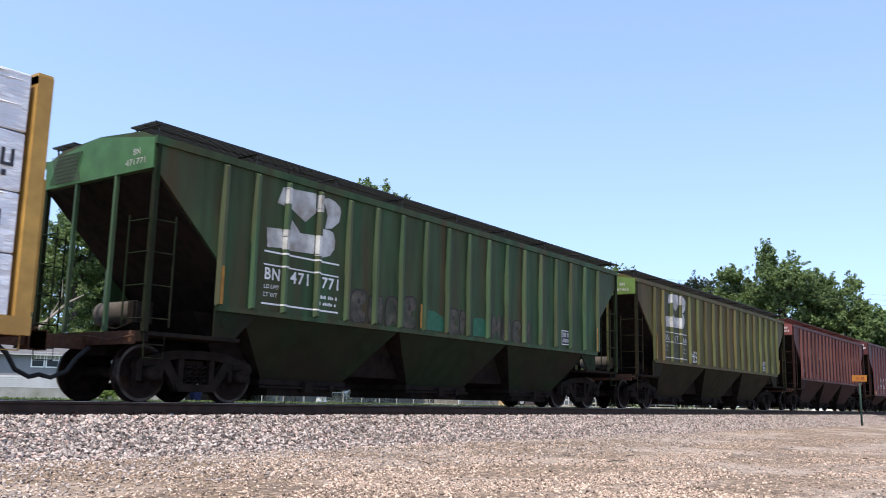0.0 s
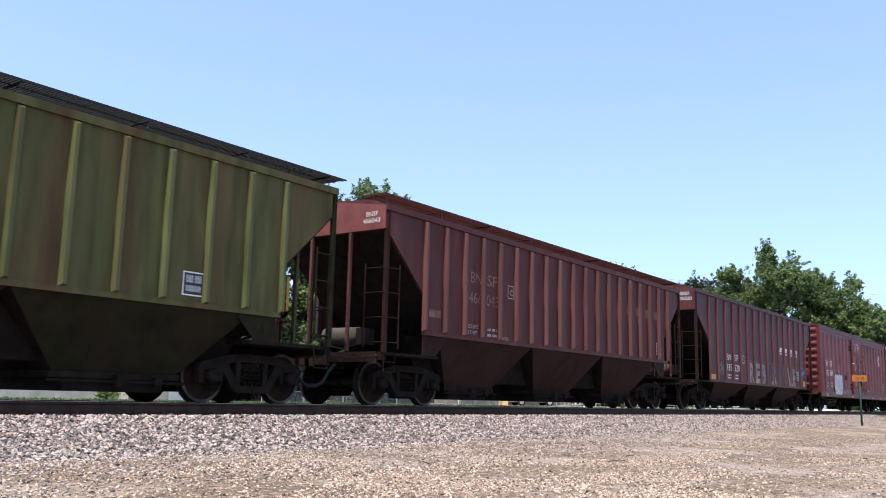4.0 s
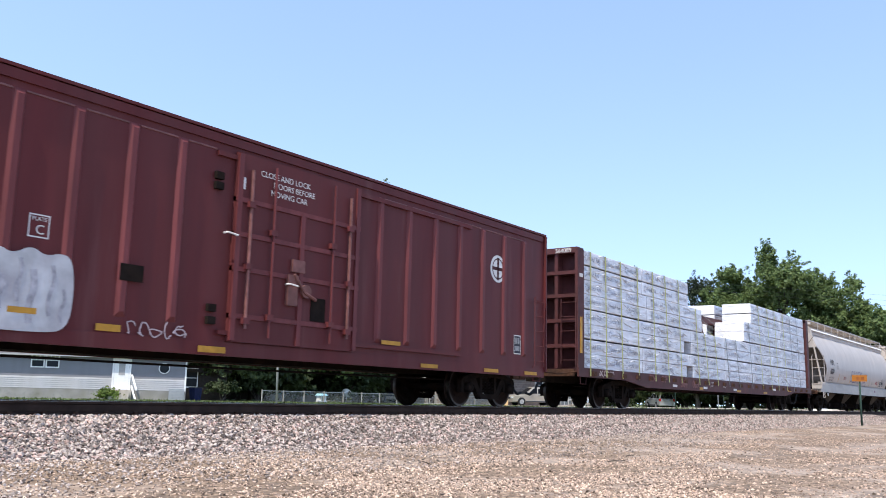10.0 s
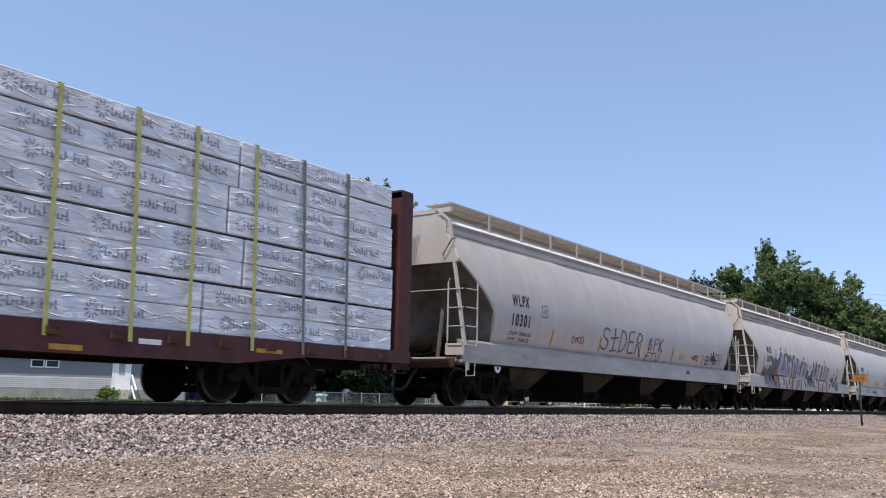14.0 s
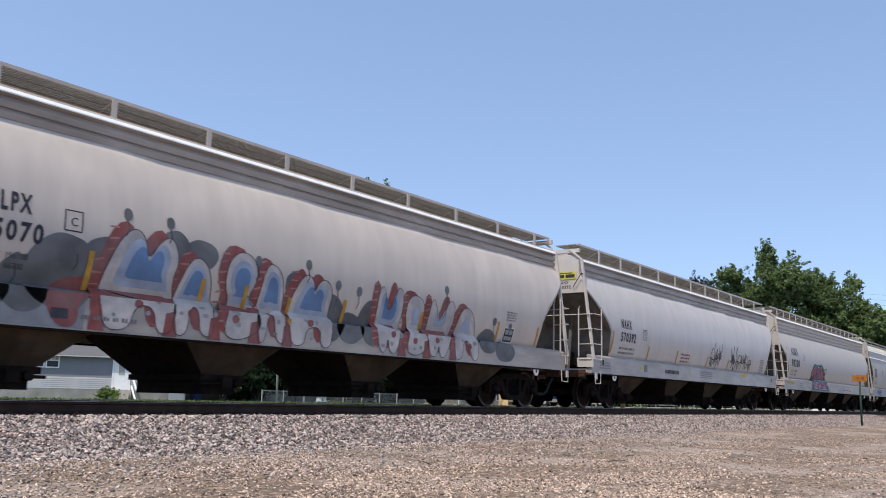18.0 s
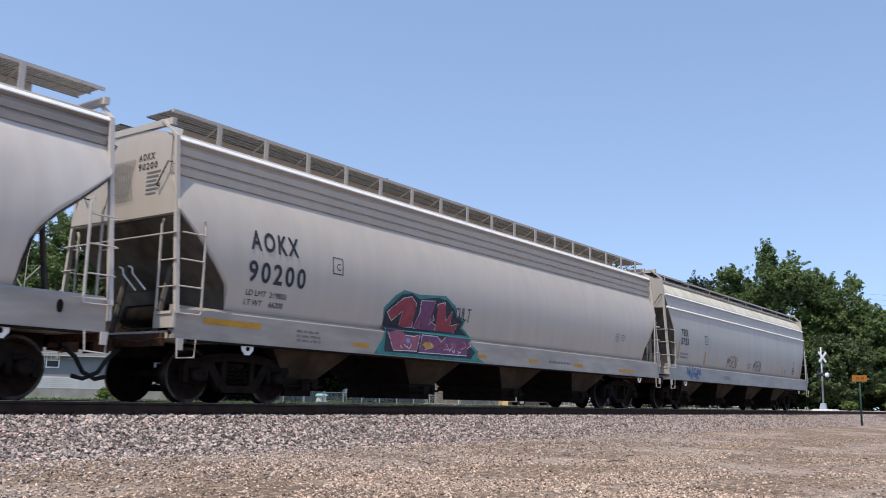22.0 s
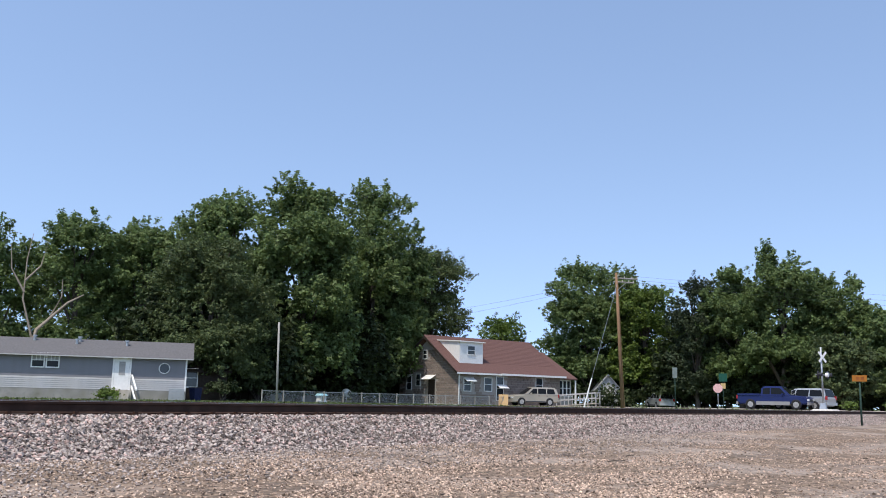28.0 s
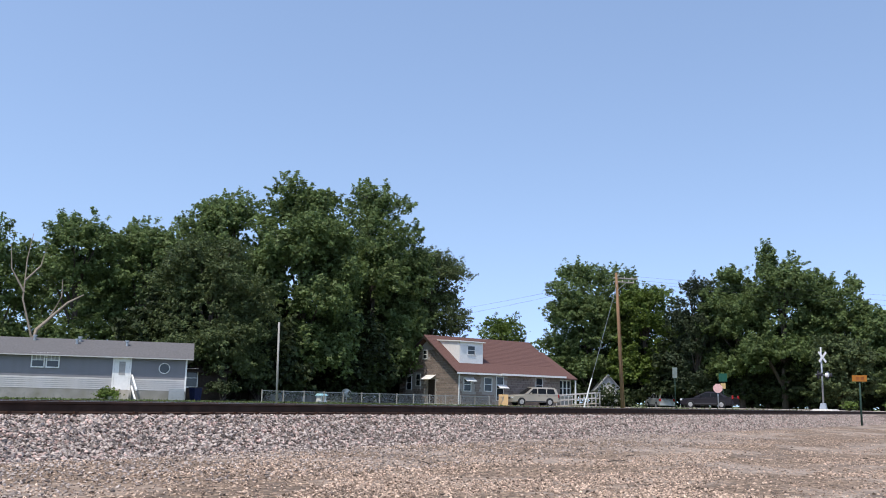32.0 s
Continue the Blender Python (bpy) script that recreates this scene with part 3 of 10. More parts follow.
def ladder(car, material, x, y, axis, width, z0, z1, n, name="ladder", both=True):
    """Grab-iron ladder: rungs between two stiles, along x or y."""
    bm = B()

    def at(u, z):
        return (x + u, y, z) if axis == "x" else (x, y + u, z)
    for i in range(n):
        z = z0 + (z1 - z0) * i / (n - 1)
        tube(bm, [at(0, z), at(width, z)], 0.011, 5)
    for u in ((0, width) if both else (width,)):
        tube(bm, [at(u, z0 - 0.12), at(u, z1 + 0.10)], 0.016, 5)
    return part(name, bm, material, car)


def stirrup(car, material, x, y):
    bm = B()
    tube(bm, [(x - 0.19, y, 1.05), (x - 0.17, y, 0.66), (x + 0.17, y, 0.66), (x + 0.19, y, 1.05)], 0.013, 5)
    tube(bm, [(x - 0.18, y, 0.86), (x + 0.18, y, 0.86)], 0.011, 5)
    return part("stirrup_step", bm, material, car)


def grating(length, width, step=0.06, bar=0.012):
    bm = B()
    n = int(length / step)
    for i in range(n):
        x = i * step
        bx(bm, x, x + bar, 0, width, 0.004, 0.026)
    for j in range(3):
        y = j * (width - 0.012) / 2
        bx(bm, 0, length, y, y + 0.012, 0.0, 0.030)
    return bm


def loft(stations, ring):
    """A closed body through rings: ring(x) gives y, z corners."""
    bm = B()
    rows = [[bm.verts.new((x, y, z)) for y, z in ring(x)] for x in stations]
    n = len(rows[0])
    for a, b in zip(rows, rows[1:]):
        for i in range(n):
            j = (i + 1) % n
            bm.faces.new((a[i], a[j], b[j], b[i]))
    bm.faces.new(rows[0])
    bm.faces.new(rows[-1][::-1])
    bmesh.ops.remove_doubles(bm, verts=bm.verts, dist=0.0005)
    bmesh.ops.dissolve_degenerate(bm, dist=0.0005, edges=bm.edges)
    return bm


def hopper_bays(car, x0, x1, count, z_top, half, material, name="hopper_bay", sheet=0.0, middles=None):
    """Tapering discharge bays, dusty outside and blackened on their sloping ends for the shade there, with a gate at
    the foot of each; middles are the middles of steep narrow bays.
    """
    span = (x1 - x0) / count
    # added block: makes the gaps between the bays black like their shade
    if sheet:
        part("slope_sheet", solid(B(), [(x0 - 0.6, -1.0, z_top), (x1 + 0.6, -1.0, z_top), (x1 + 0.6, 1.0, z_top), (x0 - 0.6, 1.0, z_top)], [(x0 + 0.2, -0.78, sheet), (x1 - 0.2, -0.78, sheet), (x1 - 0.2, 0.78, sheet), (x0 + 0.2, 0.78, sheet)]), M_UNDER, car, "added dark block for the black gaps between the bays")
    for i in range(count):
        if middles:
            a, b, la, lb, zs, yb = middles[i] - 1.36, middles[i] + 1.36, middles[i] - 0.42, middles[i] + 0.42, 0.47, 0.95
        else:
            a, b = x0 + i * span + 0.02, x0 + (i + 1) * span - 0.02
            la, lb, zs, yb = a + 1.0, b - 1.0, 0.44, 0.92
        m, hw = (la + lb) / 2, (lb - la) / 2
        top = [(a, -half, z_top), (b, -half, z_top), (b, half, z_top), (a, half, z_top)]
        low = [(la, -yb, zs), (lb, -yb, zs), (lb, yb, zs), (la, yb, zs)]
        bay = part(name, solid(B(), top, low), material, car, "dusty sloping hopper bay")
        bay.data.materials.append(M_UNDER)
        # sloping ends get the black material for the shade they lie in
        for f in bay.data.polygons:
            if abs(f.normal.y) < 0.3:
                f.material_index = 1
        bm = B()
        bx(bm, m - hw - 0.05, m + hw + 0.05, -yb - 0.03, yb + 0.03, zs - 0.10, zs - 0.002)
        bx(bm, m - hw * 0.8, m + hw * 0.8, -yb + 0.05, yb - 0.05, max(zs - 0.32, 0.15), zs - 0.10)
        tube(bm, [(m - hw - 0.1, -yb - 0.07, zs - 0.14), (m + hw + 0.1, -yb - 0.07, zs - 0.14)], 0.025, 6)
        bx(bm, m - 0.10, m + 0.10, -yb - 0.16, -yb - 0.03, zs - 0.22, zs - 0.04)
        disc_y(bm, m + hw * 0.6, zs - 0.13, [(0.07, -yb - 0.14), (0.07, -yb - 0.04)], 10)
        part("outlet_gate", bm, M_UNDER, bay, "dark outlet gate with operating shaft")


def centre_sill(car, length, stub=0.0):
    """Through sill, or two stub sills where the body itself carries the load."""
    if stub:
        for a, b in ((0.2, stub), (length - stub, length - 0.2)):
            part("stub_sill", bx(B(), a, b, -0.32, 0.32, 0.72, 1.05), M_UNDER, car)
        return
    bm = B()
    bx(bm, 0.2, length - 0.2, -0.32, 0.32, 0.72, 1.05)
    tube(bm, [(1.5, -0.5, 0.62), (length * 0.5, -0.55, 0.60), (length - 1.5, -0.5, 0.62)], 0.02, 5)
    part("centre_sill", bm, M_UNDER, car)


def brake_gear(car, x, tank=None):
    """Air reservoir, valve and hand-brake wheel on a car's end platform."""
    bm = B()
    tube(bm, [(x + 0.55, -0.15, 1.45), (x + 0.55, 0.75, 1.45)], 0.20, 12)
    part("air_reservoir", bm, tank or M_UNDER, car, "dusty air brake reservoir", True)
    bm = B()
    bx(bm, x + 0.3, x + 0.6, -0.55, -0.30, 1.25, 1.60)
    tube(bm, [(x + 0.42, -0.42, 1.3), (x + 0.45, 0.2, 1.18), (x + 0.3, 0.6, 1.25)], 0.02, 5)
    part("brake_valve", bm, M_UNDER, car)


def ribbed_hopper(name, label, length, paint, ribs, eave=4.02, side_low=1.53, slope_in=1.35, flush=False, dark_grate=True, hatch_walk=True, bay_mat=None, rib_mat=None, end_mat=None, end_walk=True):
    """Covered hopper with flat side sheets stiffened by vertical posts."""
    car = thing(name, label, "freight car", group="cars of the train")
    W = 1.50
    end_z, knee = 3.56, side_low + (0.75 if side_low > 1.3 else 1.45)    # the side sheet is cut along the end slope down to its first post

    slope_end = slope_in * (end_z - side_low) / (end_z - knee)

    def ring(x):
        e = min(x, length - x)
        inner = max(side_low, end_z - (end_z - knee) * e / slope_in)
        zs = inner if e < slope_in - 0.002 else side_low
        return [(-W + 0.03, inner), (-W, zs), (-W, eave), (-1.1, eave + 0.16), (0, eave + 0.24), (1.1, eave + 0.16), (W, eave), (W, zs), (W - 0.03, inner)]
    stations = [0, 0.02, slope_in - 0.006, slope_in, slope_end]
    body = part("body", loft(stations + [length - x for x in stations[::-1]], ring), paint, car)
    # rolled eave and bottom side sill
    bm = B()
    for s in (-1, 1):
        prism(bm, [(s * (W + 0.002), eave - 0.10), (s * (W + 0.05), eave - 0.10), (s * (W + 0.05), eave + 0.025), (s * (W - 0.05), eave + 0.025)], -0.03, length + 0.03)
    part("eave_rail", bm, paint, car)
    fat, deep = (0.026, 0.06) if flush else (0.055, 0.095)
    rib = cached(("rib", rib_mat.name, eave, side_low), lambda: mesh_of("side_post", solid(B(), [(-fat, 0, side_low + 0.03), (fat, 0, side_low + 0.03), (fat, -deep * 0.3, side_low + 0.03), (fat * 0.55, -deep, side_low + 0.06), (-fat * 0.55, -deep, side_low + 0.06), (-fat, -deep * 0.3, side_low + 0.03)][::-1],
                 [(-fat, 0, eave - 0.11), (fat, 0, eave - 0.11), (fat, -deep * 0.3, eave - 0.11), (fat * 0.55, -deep, eave - 0.16), (-fat * 0.55, -deep, eave - 0.16), (-fat, -deep * 0.3, eave - 0.11)][::-1]), rib_mat))
    for x in ribs:
        put("side_post", rib, car, pose(x, -W - 0.001, 0))
        put("side_post", rib, car, pose(x, W + 0.001, 0, 0, 0, 180))
    bm = B()
    for s in (-1, 1):
        bx(bm, ribs[0], ribs[-1], s * W - 0.03, s * W + 0.03, side_low - 0.05, side_low + 0.035)
    part("side_sill", bm, paint, car)
    # end panel, posts, platform
    for e, d in ((0.0, -1), (length, 1)):
        xa, xb = (e - 0.035, e - 0.003) if d < 0 else (e + 0.003, e + 0.035)
        # where end_mat is given, the sun on the end is in its lighter colour
        part("end_panel", solid(B(), [(xa, -W, end_z - 0.02), (xa, W, end_z - 0.02), (xa, W, eave), (xa, 0, eave + 0.22), (xa, -W, eave)], [(xb, -W, end_z - 0.02), (xb, W, end_z - 0.02), (xb, W, eave), (xb, 0, eave + 0.22), (xb, -W, eave)]), end_mat or rib_mat, car, "flat end panel in a sunlit tone of paint")
        for s in (-1, 1):
            bm = B()
            bx(bm, min(e, e - d * 0.075), max(e, e - d * 0.075), s * W - 0.045, s * W + 0.045, 1.05, eave)
            part("corner_post", bm, bay_mat, car)
            bm = B()
            bx(bm, e - 0.03, e + 0.03, s * 0.55 - 0.03, s * 0.55 + 0.03, 1.08, eave - 0.25)
            part("end_post", bm, rib_mat, car)
            ladder(car, bay_mat, e + d * 0.02, s * W, "y", -s * 0.50, 1.25, 2.75, 4, "end_ladder", False)
            ladder(car, bay_mat, e if d < 0 else e - 0.45, s * (W + 0.02), "x", 0.45, 1.25, 2.75, 4, "side_ladder", True)
            stirrup(car, bay_mat, e - d * 0.22, s * W)
        zb = side_low + 0.02
        # dark sheet laid under the slope: the shade of the end is in its colour
        bm = B()
        xe, xs = e - d * 0.03, e - d * slope_end
        w = W - 0.035
        solid(bm, [(xe, -w, end_z - 0.045), (xe, w, end_z - 0.045), (xs, w, zb - 0.045), (xs, -w, zb - 0.045)], [(xe, -w, end_z - 0.075), (xe, w, end_z - 0.075), (xs, w, zb - 0.075), (xs, -w, zb - 0.075)])
        part("end_slope_sheet", bm, M_UNDER, car, "sloping sheet above the truck, black for its shade")
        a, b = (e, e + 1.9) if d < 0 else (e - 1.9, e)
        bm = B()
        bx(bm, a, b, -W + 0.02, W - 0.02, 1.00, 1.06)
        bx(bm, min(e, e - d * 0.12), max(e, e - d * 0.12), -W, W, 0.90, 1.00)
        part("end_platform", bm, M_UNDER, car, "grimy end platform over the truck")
        for s in (-1, 1):
            bm = B()
            xi = e - d * slope_in
            plate(bm, [(xi, 1.06), (xi - d * 0.45, 1.06), (xi - d * 0.95, side_low), (xi, side_low)], s * (W - 0.05), s * (W - 0.02))
            disc_y(bm, xi - d * 0.22, 1.30, [(0.09, s * (W - 0.01)), (0.09, s * (W - 0.06))], 14)
            part("bolster_web", bm, bay_mat, car)
        coupler(car, e, d)
        truck(car, e - d * 1.42)
        brake_gear(car, e + 0.25 if d < 0 else e - 1.1, M_SLOPE)
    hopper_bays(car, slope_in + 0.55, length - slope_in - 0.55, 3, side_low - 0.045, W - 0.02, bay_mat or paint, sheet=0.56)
    centre_sill(car, length)
    # roof: hatches and running boards
    bm = B()
    bx(bm, 0.7, length - 0.7, -0.32, 0.32, eave + 0.20, eave + 0.34)
    part("roof_hatch", bm, paint, car)
    gm = M_GRATED if dark_grate else paint
    if hatch_walk:
        walk_me = cached(("walk", round(length, 2), gm.name), lambda: mesh_of("running_board", grating(length + 0.35, 0.64, 0.055, 0.026), gm))
        for y in (-1.44, 0.80):
            tagged(put("running_board", walk_me, car, pose(0.0, y, eave + 0.25)), kind="stuff")
        bm = B()
        n = 9
        for i in range(n):
            x = 0.1 + (length - 0.2) * i / (n - 1)
            for s in (-1, 1):
                tube(bm, [(x, s * 1.40, eave + 0.04), (x, s * 1.40, eave + 0.25)], 0.016, 4)
                tube(bm, [(x, s * 1.44, eave + 0.24), (x, s * 0.80, eave + 0.24)], 0.016, 4)
                tube(bm, [(x, s * 0.84, eave + 0.15), (x, s * 0.84, eave + 0.25)], 0.014, 4)
        tagged(part("board_bracket", bm, gm, car), kind="stuff")
    end_me = cached(("endwalk", gm.name), lambda: mesh_of("end_board", grating(0.42, 2.5, 0.06), gm))
    for x in (length + 0.04,) if end_walk else ():
        tagged(put("end_board", end_me, car, pose(x, -1.25, eave + 0.29)), kind="stuff")
    # crossover mesh panel on the end
    bm = B()
    for i in range(12):
        y = 0.42 + i * 0.06
        tube(bm, [(-0.06, y, end_z + 0.02), (-0.06, y + 0.22, eave + 0.05)], 0.008, 4)
        tube(bm, [(-0.06, y + 0.22, end_z + 0.02), (-0.06, y, eave + 0.05)], 0.008, 4)
    tagged(part("end_screen", bm, gm, car), kind="stuff")
    return car


def flat_side(z):
    return 1.50


def block_letters(car, boxes, material, surf=flat_side, name="emblem", lift=0.006):
    """Painted bars, each a part of its own."""
    for x0, x1, z0, z1 in boxes:
        bm = B()
        side_bar(bm, x0, x1, z0, z1, surf, lift)
        part(name, bm, material, car)


def framed(car, x0, x1, z0, z1, material, surf=flat_side, name="plate_frame", t=0.018, lift=0.006):
    """A painted outline."""
    bm = B()
    for q in ((x0, x1, z0, z0 + t), (x0, x1, z1 - t, z1), (x0, x0 + t, z0 + t, z1 - t), (x1 - t, x1, z0 + t, z1 - t)):
        side_bar(bm, *q, surf, lift)
    return part(name, bm, material, car)


def bar_rows(car, x0, x1, z0, z1, rows, n, material, surf=flat_side, name="stencil_line", lift=0.006, seed=1):
    """Lines of small print too fine to read, each line a part."""
    if material == M_INK:
        material = M_INKF
    rng = random.Random(seed)
    h = (z1 - z0) / rows
    for k in range(rows):
        bm = B()
        x, z = x0, z0 + k * h
        while x < x1 - 0.02:
            for _ in range(rng.randint(2, 5)):
                if x < x1 - 0.02:
                    w = h * rng.uniform(0.22, 0.36)
                    side_bar(bm, x, x + w, z, z + h * rng.choice((0.40, 0.5, 0.5)), surf, lift)
                    x += w + h * 0.12
            x += h * 0.4
        tagged(part(name, bm, material, car), kind="stuff")


def data_panel(car, x, z, surf=flat_side, w=0.46, h=0.34):
    """Black service panel with white cells."""
    block_letters(car, [(x, x + w, z, z + h)], M_INK, surf, "data_panel")
    framed(car, x - 0.02, x + w + 0.02, z - 0.02, z + h + 0.02, M_WHITE, surf, "panel_frame", 0.022, 0.009)
    block_letters(car, [(x + 0.04, x + w * 0.47, z + h * 0.55, z + h * 0.9), (x + w * 0.55, x + w - 0.04, z + h * 0.55, z + h * 0.9), (x + 0.04, x + w - 0.04, z + h * 0.14, z + h * 0.42)], mat_grey(), surf, "panel_cell", 0.009)


def mat_grey():
    return cached("panel_grey", lambda: mat("panel_cell_grey", (0.30, 0.29, 0.28), 0.6, vary=0.4, scale=30))


def slab_letters(car, x, z, w, h, n, gap, material, surf=flat_side):
    """Plain bars the size of letters that name a firm."""
    block_letters(car, [(x + i * (w + gap), x + i * (w + gap) + w, z, z + h) for i in range(n)], material, surf, "name_bar")


def scribble(car, x, z, w, h, material, seed, surf=flat_side, turns=5, width=0.035, name="graffiti"):
    """A sprayed tag that cannot be read: looping strokes."""
    rng = random.Random(seed)
    for k in range(turns):
        bm = B()
        cx = x + w * (k + 0.5) / turns
        pts = []
        a0 = rng.uniform(0, 6)
        rx, rz = w / turns * rng.uniform(0.35, 0.75), h * rng.uniform(0.3, 0.5)
        for i in range(rng.randint(7, 13)):
            a = a0 + i * rng.uniform(0.5, 0.9)
            pts.append((cx + rx * math.cos(a) * rng.uniform(0.6, 1.1), z + h / 2 + rz * math.sin(a) * rng.uniform(0.6, 1.1)))
        side_stroke(bm, rounded(pts, False, 2), width * rng.uniform(0.8, 1.2), surf, 0.006 + 0.002 * (k % 2))
        part(name, bm, material, car)


GLYPHS = {"S": [[(0.95, 0.85), (0.5, 1.0), (0.1, 0.8), (0.2, 0.55), (0.8, 0.45), (0.9, 0.2), (0.5, 0.0), (0.0, 0.15)]],
          "I": [[(0.5, 1.0), (0.45, 0.0)], [(0.0, 0.55), (0.95, 0.62)], [(0.1, 0.0), (0.9, 0.05)]],
          "D": [[(0.1, 0.0), (0.15, 1.0), (0.75, 0.9), (0.95, 0.5), (0.7, 0.1), (0.0, 0.0)]],
          "E": [[(0.9, 1.0), (0.1, 0.95), (0.12, 0.5), (0.75, 0.52)], [(0.12, 0.5), (0.05, 0.0), (0.9, 0.03)]],
          "R": [[(0.1, 0.0), (0.12, 1.0), (0.85, 0.9), (0.8, 0.6), (0.12, 0.5), (0.95, -0.1)]],
          "B": [[(0.1, 0.0), (0.1, 1.0), (0.8, 0.85), (0.15, 0.55), (0.9, 0.3), (0.1, 0.0)]],
          "F": [[(0.9, 1.0), (0.15, 0.95), (0.1, 0.0)], [(0.1, 0.55), (0.7, 0.6)]],
          "K": [[(0.1, 1.0), (0.1, 0.0)], [(0.9, 1.0), (0.12, 0.5), (0.95, -0.05)]],
          "N": [[(0.05, 0.0), (0.12, 1.0), (0.8, 0.1), (0.9, 1.0)]],
          "U": [[(0.05, 1.0), (0.1, 0.2), (0.5, 0.0), (0.85, 0.2), (0.9, 1.0)]],
          "C": [[(0.9, 0.85), (0.5, 1.0), (0.1, 0.6), (0.2, 0.15), (0.6, 0.0), (0.95, 0.2)]],
          "L": [[(0.15, 1.0), (0.1, 0.0), (0.9, 0.08)]],
          "T": [[(0.0, 0.95), (1.0, 1.0)], [(0.5, 1.0), (0.45, -0.1)]],
          "P": [[(0.1, 0.0), (0.15, 1.0), (0.85, 0.85), (0.75, 0.5), (0.12, 0.45)]]}


def tag(car, word, x, z, w, h, material, surf=flat_side, width=0.04, fall=0.0):
    """A hand-sprayed tag, one part for each letter."""
    step = w / len(word)
    for i, c in enumerate(word):
        bm = B()
        for n, stroke in enumerate(GLYPHS[c]):
            side_stroke(bm, rounded([(x + step * (i + a * 0.85), z + b * h - fall * i) for a, b in stroke], False), width, surf, 0.010 + 0.0015 * n)
        part("graffiti", bm, material, car)


def handstyle(car, x, z, w, h, material, seed, surf=flat_side, n=5, width=0.03):
    """A fast sprayed tag that cannot be read: leaning zigzag strokes with hooks and one long sweep."""
    rng = random.Random(seed)
    step = w / n
    kinds = (((-0.1, 0.1), (0.3, 1.1), (0.35, 0.1), (0.8, 0.85), (0.75, -0.1)), ((0.95, 0.9), (0.4, 1.0), (0.0, 0.5), (0.4, 0.05), (0.95, 0.25), (0.6, 0.5), (0.3, 0.4)),
             ((0.0, 0.95), (0.5, 0.15), (0.55, 0.95), (1.0, 0.2), (1.15, 1.1)), ((0.1, -0.15), (0.35, 1.15), (0.9, 0.8), (0.3, 0.55), (0.95, -0.1), (1.3, 0.05)),
             ((0.7, 1.1), (0.05, 0.85), (0.8, 0.5), (0.1, -0.05), (-0.25, 0.15)))
    order = rng.sample(range(5), 5)
    for k in range(n):
        lean, hi = rng.uniform(0.05, 0.25), rng.uniform(0.8, 1.15)
        pts = [(x + step * (k + a + lean * b + rng.uniform(-0.06, 0.06)), z + h * b * hi) for a, b in kinds[order[k % 5]]]
        bm = B()
        side_stroke(bm, rounded(pts, False, 2), width * rng.uniform(0.8, 1.25), surf, 0.006 + 0.002 * (k % 2))
        part("graffiti", bm, material, car)
    bm = B()
    side_stroke(bm, rounded([(x - w * 0.05, z + h * 0.45), (x + w * 0.3, z + h * 0.3), (x + w * 0.75, z + h * 0.5), (x + w * 1.08, z + h * 0.42)], False, 2), width * 0.8, surf, 0.011)
    part("graffiti", bm, material, car)


def blob(x, z, w, h, seed, n=22, rough=0.18):
    rng = random.Random(seed)
    return [(x + w / 2 * math.cos(2 * math.pi * i / n) * (1 + rng.uniform(-rough, rough)), z + h / 2 * math.sin(2 * math.pi * i / n) * (1 + rng.uniform(-rough, rough))) for i in range(n)]


def posts(x0, x1, n):
    return [x0 + (x1 - x0) * i / (n - 1) for i in range(n)]


def clip_x(ring, x0, x1):
    """The part of a convex outline of x, z corners between two uprights."""
    for level, keep in ((x0, 1), (x1, -1)):
        cut = []
        for (xa, za), (xb, zb) in zip(ring, ring[1:] + ring[:1]):
            da, db = (xa - level) * keep, (xb - level) * keep
            if da >= 0:
                cut.append((xa, za))
            if (da > 0 > db) or (da < 0 < db):
                cut.append((level, za + (zb - za) * da / (da - db)))
        ring = cut
        if len(ring) < 3:
            return []
    return ring


def on_posts(car, outlines, ribs, material, name="emblem"):
    """Paint that runs on over the faces of the side posts."""
    for x in ribs:
        bm, hit = B(), False
        for outline in outlines:
            for tri in tessellate_polygon([[Vector((a, b, 0)) for a, b in outline]]):
                ring = clip_x([outline[i] for i in tri], x - 0.03, x + 0.03)
                if ring:
                    side_poly(bm, ring, lambda z: 1.596, 0.004)
                    za, zb = min(p[1] for p in ring), max(p[1] for p in ring)
                    for (u0, y0), (u1, y1) in (((-0.059, 1.503), (-0.059, 1.53)), ((-0.059, 1.53), (-0.034, 1.599))):
                        bm.faces.new([bm.verts.new(p) for p in ((x + u0, -y0, za), (x + u1, -y1, za), (x + u1, -y1, zb), (x + u0, -y0, zb))])
                    hit = True
        if hit:
            part(name, bm, material, car)
        else:
            bm.free()


